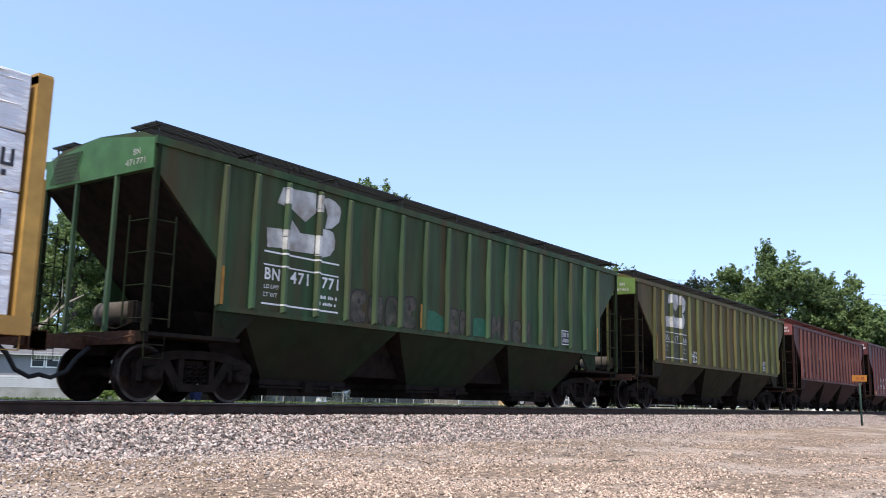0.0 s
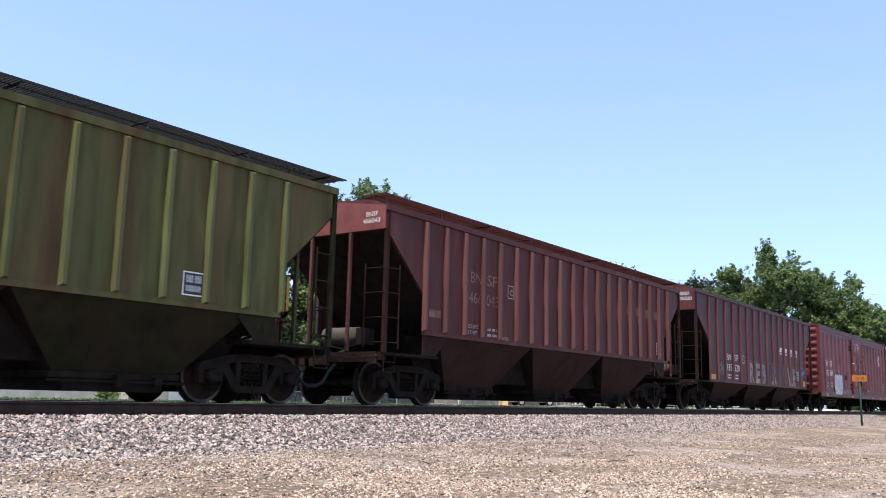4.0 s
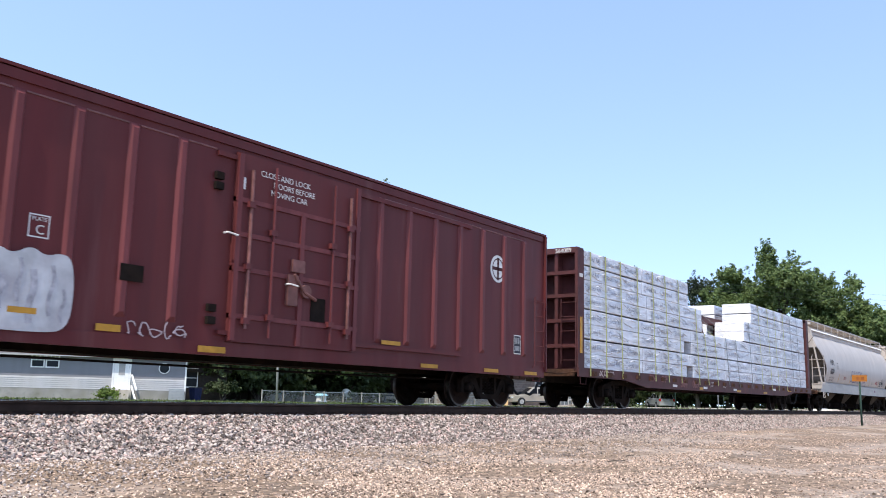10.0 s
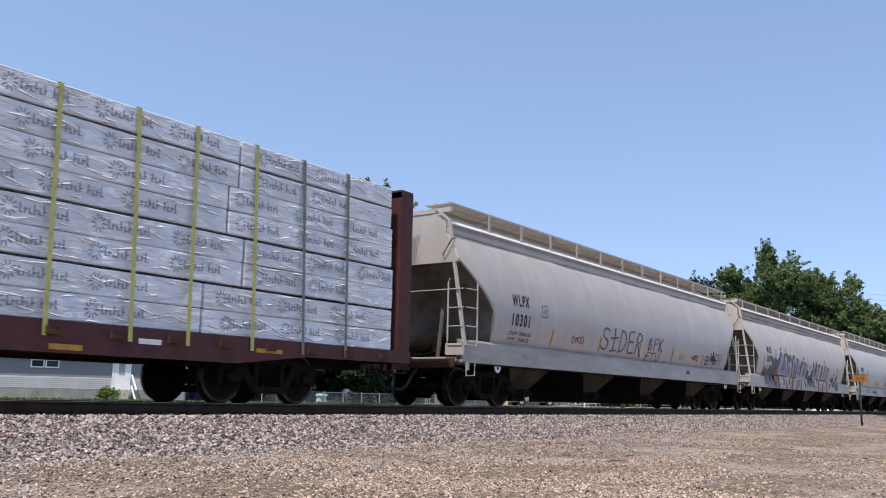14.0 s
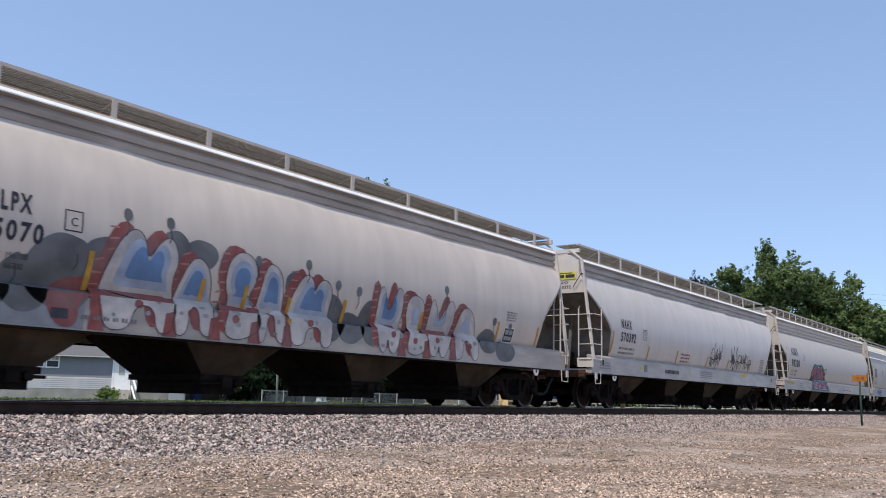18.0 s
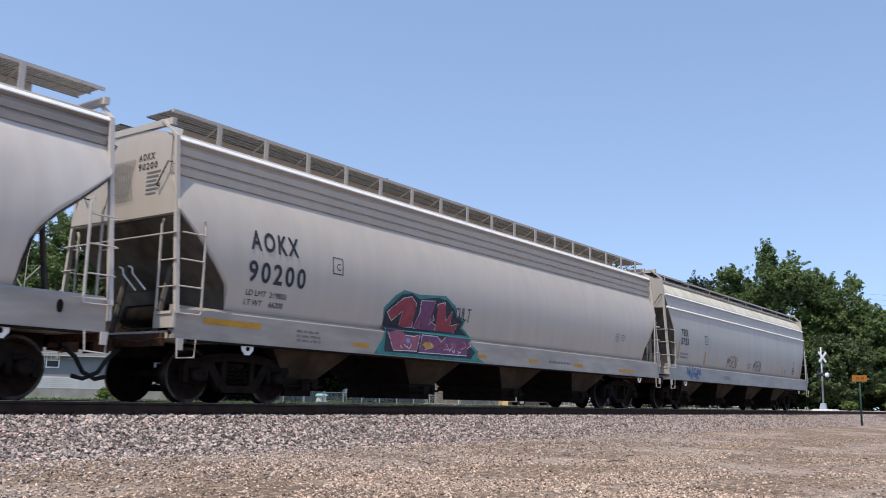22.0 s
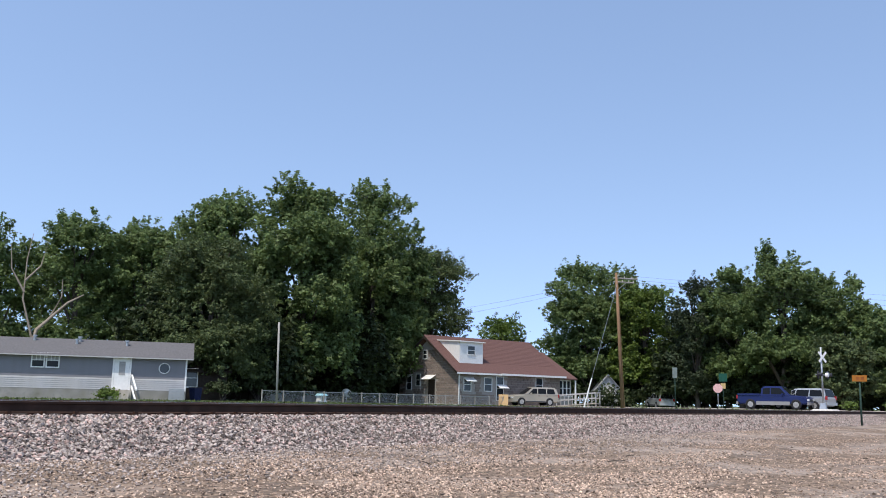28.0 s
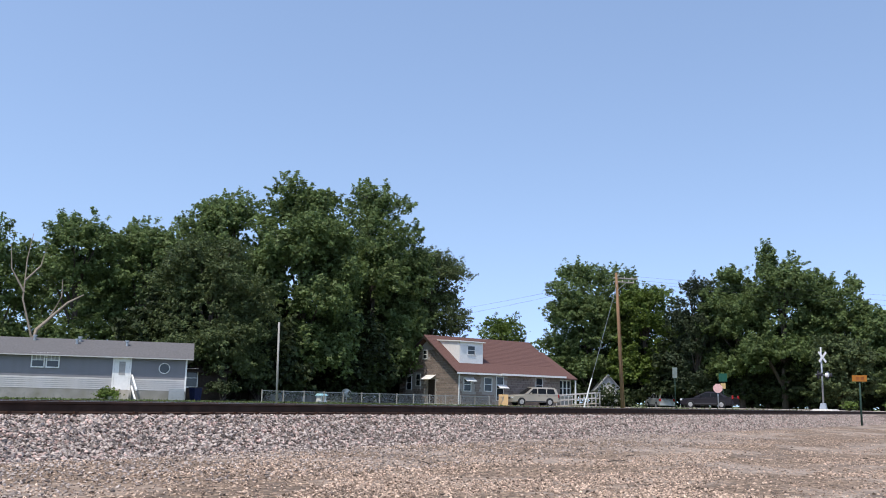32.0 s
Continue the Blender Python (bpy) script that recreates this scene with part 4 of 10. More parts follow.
def emblem(car, x, z, material, ribs):
    """Worn railway emblem of plain bold shapes, painted across the sheet and its posts."""
    shapes = [[(x + a, z + b) for a, b in shape] for shape in (
        ((0.22, 0.82), (0.34, 1.13), (1.17, 1.18), (1.18, 0.82), (0.92, 0.60), (0.54, 0.79)),
        ((1.36, 1.12), (1.50, 1.16), (1.68, 1.13), (1.82, 1.05), (1.86, 0.95), (1.80, 0.74), (1.62, 0.60), (1.44, 0.57), (1.49, 0.83)),
        ((1.35, 0.55), (1.54, 0.56), (1.66, 0.53), (1.73, 0.38), (1.71, 0.22), (1.60, 0.08), (1.35, 0.0), (1.32, 0.33)),
        ((0.0, 0.35), (0.36, 0.38), (0.43, 0.05), (0.04, 0.01)),
        ((0.59, 0.58), (0.81, 0.38), (1.18, 0.40), (1.18, 0.05), (0.47, 0.02)))]
    for shape in shapes:
        bm = B()
        side_poly(bm, shape, flat_side, 0.008)
        part("emblem", bm, material, car, "worn white painted emblem")
    bridge = [[(x + 0.30, z + 0.84), (x + 0.36, z + 1.13), (x + 1.50, z + 1.16), (x + 1.50, z + 0.84)], [(x + 0.02, z + 0.02), (x + 0.02, z + 0.36), (x + 1.36, z + 0.40), (x + 1.36, z + 0.02)]]
    on_posts(car, shapes[1:3] + bridge, ribs, material)


def end_lettering(car, words, y, z, size, x=-0.042, material=None, width=None, bold=0.0, spread=1.0):
    """Words painted on the end of a car that faces the head of the train."""
    pts, faces = text_shape(words, size / 0.7, bold, spread)
    k = width / max(p[0] for p in pts) if width else 1.0
    me = bpy.data.meshes.new("end_number")
    me.from_pydata([(x, y - p[0] * k, z + p[1]) for p in pts], [], faces)
    me.materials.append(material or M_WHITE)
    return put("end_number", me, car)


def block_piece(car, x, z, n, w, h, fill, rim, seed, surf=flat_side):
    """Faded block letters that cannot be read: a dark rim round a dull fill, one part each."""
    rng = random.Random(seed)
    forms = [[(0, 0), (0.35, 0), (0.5, 0.25), (0.68, 0), (1, 0), (1, 0.7), (0.7, 1), (0.2, 1), (0, 0.75)],
             [(0.05, 0), (0.9, 0), (1, 0.3), (0.6, 0.38), (0.6, 0.55), (1, 0.62), (0.92, 1), (0.1, 0.95), (0, 0.5)],
             [(0, 0.1), (0.25, 0), (0.5, 0.5), (0.75, 0), (1, 0.05), (0.95, 1), (0.68, 1), (0.6, 0.62), (0.3, 1), (0.02, 0.9)]]
    rng.shuffle(forms)
    for i in range(n):
        xa, ww, hh = x + i * w * 1.06, w * rng.uniform(0.85, 1.0), h * rng.uniform(0.85, 1.05)
        for grow, m, lift in ((0.035, rim, 0.006), (0.0, fill, 0.009)):
            bm = B()
            side_poly(bm, rounded([(xa + u * ww + (grow if u > 0.5 else -grow), z + v * hh + (grow if v > 0.5 else -grow)) for u, v in forms[i % 3]], True, 1), surf, lift)
            part("graffiti", bm, m, car)
        bm = B()
        side_poly(bm, blob(xa + ww * rng.uniform(0.4, 0.6), z + hh * 0.65, ww * 0.2, hh * 0.2, seed + i, 9), surf, 0.011)
        part("graffiti", bm, rim, car)


M_EMBLEM = mat("worn_white_emblem", (0.46, 0.45, 0.42), 0.6, vary=0.25, scale=4, dirt=(0.15, 0.10, 0.06), dirt_amount=0.4, dirt_scale=2.2)


def build_green():
    # end paint is the green brightened for the sun on that face
    car = ribbed_hopper("covered_hopper", "weathered dark green covered hopper car with white emblem", 16.3, M_GREEN, [1.36, 2.05] + posts(2.78, 15.0, 16), bay_mat=M_BAYGREEN, rib_mat=M_GREENRIB, end_mat=mat("sunlit_green_end", (0.05, 0.12, 0.045), 0.6, vary=0.2, scale=3))
    ribs = [1.36, 2.05] + posts(2.78, 15.0, 16)
    emblem(car, 2.33, 2.66, M_EMBLEM, ribs[2:5])
    on_posts(car, [[(2.31, z), (4.19, z), (4.19, z + 0.03), (2.31, z + 0.03)] for z in (2.585, 2.36, 1.685)], ribs[2:5], M_WHITE, "stripe")
    block_letters(car, [(2.31, 4.19, 2.585, 2.615), (2.31, 4.19, 2.36, 2.385), (2.30, 4.21, 1.685, 1.715)], M_WHITE, name="stripe")
    lettering(car, "BN", 2.33, 2.12, 0.20, flat_side, width=0.36, bold=0.006, spread=1.15)
    lettering(car, "471", 2.95, 2.12, 0.20, flat_side, width=0.45, bold=0.006, spread=1.15)
    lettering(car, "771", 3.74, 2.12, 0.20, flat_side, width=0.45, bold=0.006, spread=1.15)
    lettering(car, "LD LMT", 2.33, 1.96, 0.075, flat_side)
    lettering(car, "LT WT", 2.33, 1.82, 0.075, flat_side)
    bar_rows(car, 3.6, 4.15, 1.80, 2.04, 2, 5, M_WHITE)
    data_panel(car, 12.95, 1.68)
    end_lettering(car, "BN", -0.98, 3.80, 0.10, material=M_EMBLEM)
    end_lettering(car, "471771", -0.80, 3.64, 0.10, material=M_EMBLEM, width=0.5)
    rust = mat("faded_orange", (0.26, 0.12, 0.02), 0.6, vary=0.3)
    block_letters(car, [(1.33, 1.39, 1.58, 2.2), (14.82, 14.88, 1.6, 2.25), (6.62, 6.68, 1.6, 2.1)], rust, lambda z: 1.601, "reflector")
    pale = mat("graffiti_grey", (0.074, 0.060, 0.044), 0.6, vary=0.5, scale=5, dirt=(0.034, 0.038, 0.020), dirt_amount=0.5, dirt_scale=3)
    rim = mat("graffiti_brown_rim", (0.030, 0.024, 0.018), 0.6, vary=0.3)
    block_piece(car, 4.55, 1.58, 4, 0.50, 0.64, pale, rim, 3)
    block_piece(car, 7.72, 1.57, 2, 0.46, 0.62, pale, rim, 14)
    block_piece(car, 9.5, 1.57, 4, 0.44, 0.56, pale, rim, 25)
    teal = mat("patch_teal", (0.022, 0.100, 0.052), 0.55, vary=0.2)
    for x, w in ((6.75, 0.86), (8.72, 0.72)):
        bm = B()
        side_poly(bm, [(x, 1.60), (x + w, 1.60), (x + w * 0.97, 1.90), (x + w * 0.55, 2.02), (x + 0.02, 2.0)], flat_side)
        part("paint_patch", bm, teal, car, "fresh teal green paint patch")
    return car


def build_olive():
    # olive of the end lightened in its colour, as the sun strikes it
    car = ribbed_hopper("covered_hopper", "faded olive green covered hopper car with rust streaks", 16.35, M_OLIVE, [1.38, 2.07] + posts(2.80, 15.05, 16), bay_mat=M_BAYOLIVE, rib_mat=M_OLIVERIB, end_mat=mat("sunlit_olive_end", (0.095, 0.150, 0.036), 0.6, vary=0.2, scale=3))
    ribs = [1.38, 2.07] + posts(2.80, 15.05, 16)
    emblem(car, 2.35, 2.69, M_EMBLEM, ribs[2:5])
    on_posts(car, [[(2.22, z), (4.23, z), (4.23, z + 0.03), (2.22, z + 0.03)] for z in (2.52, 2.20, 1.68)], ribs[2:5], M_EMBLEM, "stripe")
    part("faded_panel", bx(B(), 2.18, 4.28, -1.504, -1.5, 1.60, 3.86), mat("faded_black", (0.048, 0.048, 0.026), 0.6, vary=0.35, scale=4, dirt=(0.065, 0.06, 0.02), dirt_amount=0.4), car, "patch of older darker paint")
    block_letters(car, [(2.22, 4.23, 2.52, 2.55), (2.22, 4.23, 2.20, 2.225), (2.22, 4.23, 1.68, 1.71)], M_EMBLEM, name="stripe", lift=0.008)
    lettering(car, "BN", 2.24, 2.25, 0.21, flat_side, M_EMBLEM, lift=0.009, width=0.42)
    lettering(car, "467", 2.92, 2.25, 0.21, flat_side, M_EMBLEM, lift=0.009, width=0.52)
    lettering(car, "466", 3.70, 2.25, 0.21, flat_side, M_EMBLEM, lift=0.009, width=0.52)
    lettering(car, "LD LMT", 2.24, 2.04, 0.075, flat_side, M_EMBLEM, lift=0.009)
    lettering(car, "LT WT", 2.24, 1.90, 0.075, flat_side, M_EMBLEM, lift=0.009)
    bar_rows(car, 3.6, 4.15, 1.88, 2.12, 2, 5, M_EMBLEM, lift=0.009)
    data_panel(car, 13.0, 1.68, w=0.38)
    framed(car, 4.42, 4.66, 2.06, 2.36, M_EMBLEM)
    lettering(car, "C", 4.48, 2.14, 0.14, flat_side, M_EMBLEM)
    tag(car, "PIES", 4.60, 1.64, 0.60, 0.36, M_WHITE, width=0.035)
    rust = mat("worn_orange", (0.30, 0.15, 0.02), 0.6, vary=0.3)
    block_letters(car, [(1.35, 1.41, 1.58, 2.4), (15.1, 15.16, 1.6, 2.2)], rust, lambda z: 1.601, "reflector")
    end_lettering(car, "BN", -0.98, 3.80, 0.10, material=M_EMBLEM)
    end_lettering(car, "467466", -0.80, 3.64, 0.10, material=M_EMBLEM, width=0.5)
    return car


def build_red():
    # brighter oxide on the end carries the sunlight there
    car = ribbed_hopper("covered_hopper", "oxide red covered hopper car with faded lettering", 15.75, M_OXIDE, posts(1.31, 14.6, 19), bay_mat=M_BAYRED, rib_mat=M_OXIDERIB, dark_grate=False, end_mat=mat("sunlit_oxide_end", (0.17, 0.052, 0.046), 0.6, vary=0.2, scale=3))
    faded = mat("faded_tan_stencil", (0.20, 0.125, 0.085), 0.6, vary=0.35, scale=7, dirt=(0.09, 0.035, 0.03), dirt_amount=0.4, dirt_scale=5)
    lettering(car, "BN", 3.03, 2.80, 0.26, flat_side, faded, width=0.46)
    lettering(car, "SF", 3.72, 2.80, 0.26, flat_side, faded, width=0.44)
    lettering(car, "466", 2.98, 2.33, 0.26, flat_side, faded, width=0.54)
    lettering(car, "043", 3.70, 2.33, 0.26, flat_side, faded, width=0.55)
    lettering(car, "LD LMT", 2.97, 1.76, 0.085, flat_side, M_WHITE2)
    lettering(car, "LT WT", 2.97, 1.62, 0.085, flat_side, M_WHITE2)
    bar_rows(car, 3.78, 4.2, 1.62, 1.88, 2, 4, M_WHITE2)
    block_letters(car, [(1.50, 1.92, 1.88, 2.04), (4.35, 4.7, 1.58, 1.66)], faded, name="reflector")
    lettering(car, "C", 4.74, 2.68, 0.14, flat_side, M_WHITE2)
    framed(car, 4.66, 4.93, 2.60, 2.92, M_WHITE2)
    end_lettering(car, "BNSF", -0.98, 3.82, 0.10)
    end_lettering(car, "466043", -0.90, 3.68, 0.10, width=0.46)
    faint = mat("faded_name", (0.17, 0.075, 0.06), 0.6, vary=0.3)
    slab_letters(car, 11.5, 2.84, 0.36, 0.26, 4, 0.34, faint)
    data_panel(car, 13.75, 1.74, w=0.34)
    return car


def build_red_flush():
    car = ribbed_hopper("covered_hopper", "dark oxide red straight-sided hopper car with graffiti", 15.88, M_OXIDE2, posts(1.33, 14.68, 16), eave=4.28, side_low=1.08, flush=True, dark_grate=False, hatch_walk=False, bay_mat=M_BAYRED, rib_mat=M_OXIDE2RIB, end_walk=False)
    end_lettering(car, "BNSF", -0.94, 4.06, 0.12, width=0.38)
    end_lettering(car, "435520", -0.86, 3.88, 0.12, width=0.54)
    lettering(car, "BN", 3.22, 1.90, 0.25, flat_side, width=0.5)
    lettering(car, "SF", 4.12, 1.90, 0.25, flat_side, width=0.48)
    lettering(car, "435", 3.16, 1.50, 0.26, flat_side, width=0.66)
    lettering(car, "520", 4.08, 1.50, 0.26, flat_side, width=0.66)
    bar_rows(car, 3.16, 3.7, 1.20, 1.42, 2, 5, M_WHITE)
    bar_rows(car, 4.1, 4.6, 1.20, 1.42, 2, 4, M_WHITE)
    framed(car, 5.1, 5.36, 1.86, 2.16, M_WHITE)
    for x in (10.30, 11.15, 12.0, 12.85):
        for q in (((x - 0.03, 2.50), (x + 0.46, 2.50), (x + 0.50, 2.545), (x, 2.545)), ((x + 0.08, 2.60), (x + 0.40, 2.60), (x + 0.48, 2.69), (x + 0.15, 2.69)), ((x + 0.15, 2.71), (x + 0.46, 2.71), (x + 0.51, 2.80), (x + 0.22, 2.80))):
            bm = B()
            side_poly(bm, q, flat_side)
            part("name_bar", bm, M_WHITE, car)
    block_letters(car, [(1.42, 1.95, 1.12, 1.30), (6.62, 7.12, 1.12, 1.27), (9.05, 9.5, 1.12, 1.25), (11.9, 12.35, 1.12, 1.25), (14.2, 14.6, 1.14, 1.4)], M_YEL, name="reflector", lift=0.012)
    grey = mat("graffiti_silver", (0.19, 0.175, 0.165), 0.5, vary=0.4, scale=3, dirt=(0.07, 0.045, 0.04), dirt_amount=0.4, dirt_scale=2.5)
    shade = mat("graffiti_shadow", (0.020, 0.016, 0.016), 0.6, vary=0.2)
    thin = mat("graffiti_worn_silver", (0.082, 0.060, 0.057), 0.6, vary=0.45, scale=4, dirt=(0.055, 0.022, 0.02), dirt_amount=0.5, dirt_scale=3)
    for i, c in enumerate("REBDRLIVE"):
        x, w = 5.95 + i * 0.80, 0.30 if c == "I" else 0.62
        m = grey if i in (0, 1, 2, 4, 7, 8) else thin
        for dx, dz, g, mm in ((0.07, -0.04, 0.0065, shade), (0.0, 0.0, 0.010, m)):
            lettering(car, c, x + dx + 0.05, 1.16 + dz, 0.74, flat_side, mm, "graffiti", w, g, 0.055)
        bm = B()
        for k in range(6):
            side_poly(bm, blob(x + w * k / 6 + 0.05, 2.0 + 0.02 * (k % 2), 0.045, 0.045, k, 8), flat_side)
        tagged(part("graffiti_dots", bm, grey, car), kind="stuff")
    handstyle(car, 2.4, 1.34, 0.5, 0.42, grey, 21, n=4, width=0.035)
    handstyle(car, 13.95, 1.62, 0.6, 0.40, mat("graffiti_blue", (0.06, 0.22, 0.48), 0.5), 22, n=4, width=0.035)
    data_panel(car, 13.1, 1.44, w=0.36)
    return car


def build_boxcar():
    L, W, z0, eave = 17.8, 1.50, 0.74, 4.40
    car = thing("boxcar", "oxide red ribbed boxcar with sliding plug door", "freight car", group="cars of the train")
    part("body", prism(B(), [(-W, z0 + 0.22), (W, z0 + 0.22), (W, eave), (-W, eave)], 0, L), M_BOX, car)
    roof = part("roof", prism(B(), [(-W - 0.05, eave + 0.002), (W + 0.05, eave + 0.002), (W + 0.05, eave + 0.05), (0, eave + 0.26), (-W - 0.05, eave + 0.05)], -0.05, L + 0.05), M_BOX, car)
    for i in range(14):
        x = 0.6 + i * 1.27
        bm = B()
        solid(bm, [(x, -W + 0.2, eave + 0.075), (x + 0.07, -W + 0.2, eave + 0.075), (x + 0.07, 0, eave + 0.262), (x, 0, eave + 0.262)], [(x, -W + 0.2, eave + 0.105), (x + 0.07, -W + 0.2, eave + 0.105), (x + 0.07, 0, eave + 0.292), (x, 0, eave + 0.292)])
        part("roof_seam", bm, M_BOX, roof)
    for s in (-1, 1):
        bm = B()
        plate(bm, [(0, z0 + 0.02), (L, z0 + 0.02), (L, z0 + 0.24), (0, z0 + 0.24)], s * W - 0.02, s * W + 0.035)
        part("side_sill", bm, M_BOX, car)
        bm = B()
        bx(bm, 0.1, L - 0.1, s * (W + 0.018) - 0.018, s * (W + 0.018) + 0.018, eave - 0.16, eave - 0.02)
        part("top_chord", bm, M_BOX, car)
    rib = mesh_of("side_rib", solid(B(), [(-0.09, 0, 1.22), (0.09, 0, 1.22), (0.045, -0.05, 1.30), (-0.045, -0.05, 1.30)], [(-0.09, 0, 4.14), (0.09, 0, 4.14), (0.045, -0.05, 4.06), (-0.045, -0.05, 4.06)]), M_BOXRIB)
    for x in posts(0.97, 6.33, 7) + posts(11.2, 16.8, 7):
        put("side_rib", rib, car, pose(x, -W - 0.001, 0))
        put("side_rib", rib, car, pose(x, W + 0.001, 0, 0, 0, 180))
    # pale pressed lip at the top of each side panel, lighter patches of repaint behind the numbers
    at = [0.15] + posts(0.97, 6.33, 7) + [7.1]
    for a, b in list(zip(at, at[1:])) + list(zip(posts(11.2, 16.8, 7), posts(11.2, 16.8, 7)[1:])):
        part("panel_lip", prism(B(), [(-W, 4.105), (-W - 0.014, 4.11), (-W - 0.012, 4.125), (-W, 4.14)], a + 0.10, b - 0.10), M_ROD, car, "pale lip of a side panel")
    repaint = mat("repainted_oxide", (0.130, 0.036, 0.032), 0.5, vary=0.2, scale=4)
    for a, b in ((1.08, 1.82), (1.98, 2.74)):
        part("repaint_patch", bx(B(), a, b, -W - 0.004, -W, 1.76, 2.80), repaint, car, "patch of fresher red paint")
    # plug door with its frame, rails and locking bars
    for s in (-1, 1):
        y = s * (W + 0.04)
        door = part("plug_door", bx(B(), 7.4, 10.5, y - 0.035, y + 0.035, 1.0, 4.16), M_BOX, car, "plug door with locking bars")
        bm = B()
        for x in (7.46, 8.95, 10.42):
            bx(bm, x - 0.05, x + 0.05, y - 0.07, y + 0.07, 1.02, 4.14 if x != 8.95 else 3.36)
        for z in (1.42, 2.20, 2.78, 3.36):
            bx(bm, 7.4, 10.5, y - 0.065, y + 0.065, z - 0.04, z + 0.04)
        part("door_frame", bm, M_BOXRIB, door)
        bm = B()
        for x in (7.70, 10.18):
            tube(bm, [(x, y + s * 0.09, 1.22), (x, y + s * 0.09, 3.9)], 0.028, 6)
        tube(bm, [(8.75, y + s * 0.11, 2.25), (9.0, y + s * 0.13, 1.95), (9.3, y + s * 0.11, 1.85)], 0.03, 6)
        disc_y(bm, 9.05, 1.98, [(0.12, y + s * 0.08), (0.12, y + s * 0.13)], 14)
        bx(bm, 8.72, 9.02, y - 0.09, y + 0.09, 2.30, 2.52)
        part("lock_rod", bm, M_ROD, door, "worn door locking gear")
        for x in (8.22, 9.72):
            part("lock_pipe", tube(B(), [(x, y + s * 0.10, 1.10), (x, y + s * 0.10, 4.05)], 0.022, 6), M_BOXRIB, door)
        for x, z in ((7.70, 1.35), (7.70, 2.25), (7.70, 3.3), (10.18, 1.35), (10.18, 2.25), (10.18, 3.3), (8.22, 1.45), (9.72, 1.45), (8.22, 2.9), (9.72, 2.9)):
            part("pipe_guide", bx(B(), x - 0.07, x + 0.07, y + s * 0.075 - 0.05, y + s * 0.075 + 0.05, z - 0.05, z + 0.05), M_BOXRIB, door)
        for x, z in ((7.30, 2.74), (8.72, 2.06)):
            part("grab_handle", tube(B(), [(x - 0.12, y + s * 0.05, z), (x - 0.11, y + s * 0.13, z + 0.01), (x + 0.11, y + s * 0.13, z - 0.01), (x + 0.12, y + s * 0.05, z)], 0.016, 5), M_WHITE, door, "white hand grip")
        part("lock_case", bx(B(), 8.62, 8.86, y - 0.10, y + 0.10, 1.70, 2.24), M_ROD, door, "worn lock case")
        part("sight_plate", bx(B(), 9.25, 9.62, y - 0.05, y + 0.05, 1.48, 1.90), M_UNDER, door, "dark plate below the lock")
        part("door_ticket", bx(B(), 7.50, 7.58, y - 0.045, y + 0.045, 3.55, 3.75), M_WHITE, door)
        for z in (1.25, 1.45, 3.45, 3.62):
            part("jamb_bracket", bx(B(), 6.98, 7.14, s * W - 0.07, s * W + 0.07, z, z + 0.12), M_UNDER, car, "dark bracket beside the door")
        bm = B()
        bx(bm, 7.2, 14.0, y - 0.03, y + 0.05, 1.10, 1.17)
        bx(bm, 7.0, 14.4, y - 0.02, y + 0.05, 4.02, 4.10)
        part("door_track", bm, M_BOX, car)
    # ends with pressed horizontal corrugations
    for e, d in ((0.0, -1), (L, 1)):
        for k in range(9):
            z = 1.20 + k * 0.355
            bm = B()
            rings = []
            for u in range(9):
                f = math.sin(math.pi * u / 8)
                rings.append([bm.verts.new((e + d * 0.105 * f ** 0.8 * q, y, z + 0.26 * u / 8)) for y, q in ((-1.40, 0.0), (-1.28, 0.85), (-1.1, 1.0), (1.1, 1.0), (1.28, 0.85), (1.40, 0.0))])
            for p, q in zip(rings, rings[1:]):
                for v in range(5):
                    bm.faces.new((p[v], p[v + 1], q[v + 1], q[v]))
            part("end_corrugation", bm, M_BOX, car, "", True)
        for s in (-1, 1):
            bm = B()
            bx(bm, min(e, e + d * 0.05), max(e, e + d * 0.05), s * W - 0.07, s * W + 0.02, 0.9, eave)
            part("corner_post", bm, M_BOX, car)
            ladder(car, M_BOX, e + d * 0.14, s * 1.42, "y", -s * 0.45, 1.2, 2.75, 5, "end_ladder")
            ladder(car, M_BOX, e + 0.12 if d < 0 else e - 0.57, s * (W + 0.08), "x", 0.45, 1.15, 2.65, 5, "side_ladder")
            stirrup(car, M_BOX, e - d * 0.35, s * W)
        bm = B()
        bx(bm, min(e + d * 0.05, e + d * 0.45), max(e + d * 0.05, e + d * 0.45), -0.95, 0.3, 1.30, 1.36)
        bx(bm, min(e + d * 0.10, e + d * 0.16), max(e + d * 0.10, e + d * 0.16), -1.1, -0.5, 1.75, 2.10)
        part("brake_step", bm, M_BOX, car)
        coupler(car, e, d)
        truck(car, e - d * 1.85)
    centre_sill(car, L)
    lettering(car, "BN", 1.21, 2.36, 0.29, flat_side, width=0.42)
    lettering(car, "SF", 2.12, 2.36, 0.29, flat_side, width=0.42)
    lettering(car, "782", 1.19, 1.86, 0.30, flat_side, width=0.58)
    lettering(car, "889", 2.07, 1.86, 0.30, flat_side, width=0.59)
    lettering(car, "LD LMT", 1.22, 1.42, 0.10, flat_side)
    lettering(car, "LT WT", 1.22, 1.26, 0.10, flat_side)
    lettering(car, "175600", 2.14, 1.42, 0.10, flat_side)
    lettering(car, "92400", 2.18, 1.26, 0.10, flat_side)
    lettering(car, "CLOSE AND LOCK", 7.9, 3.85, 0.10, lambda z: 1.578)
    lettering(car, "DOORS BEFORE", 8.2, 3.70, 0.10, lambda z: 1.578)
    lettering(car, "MOVING CAR", 8.15, 3.55, 0.10, lambda z: 1.578)
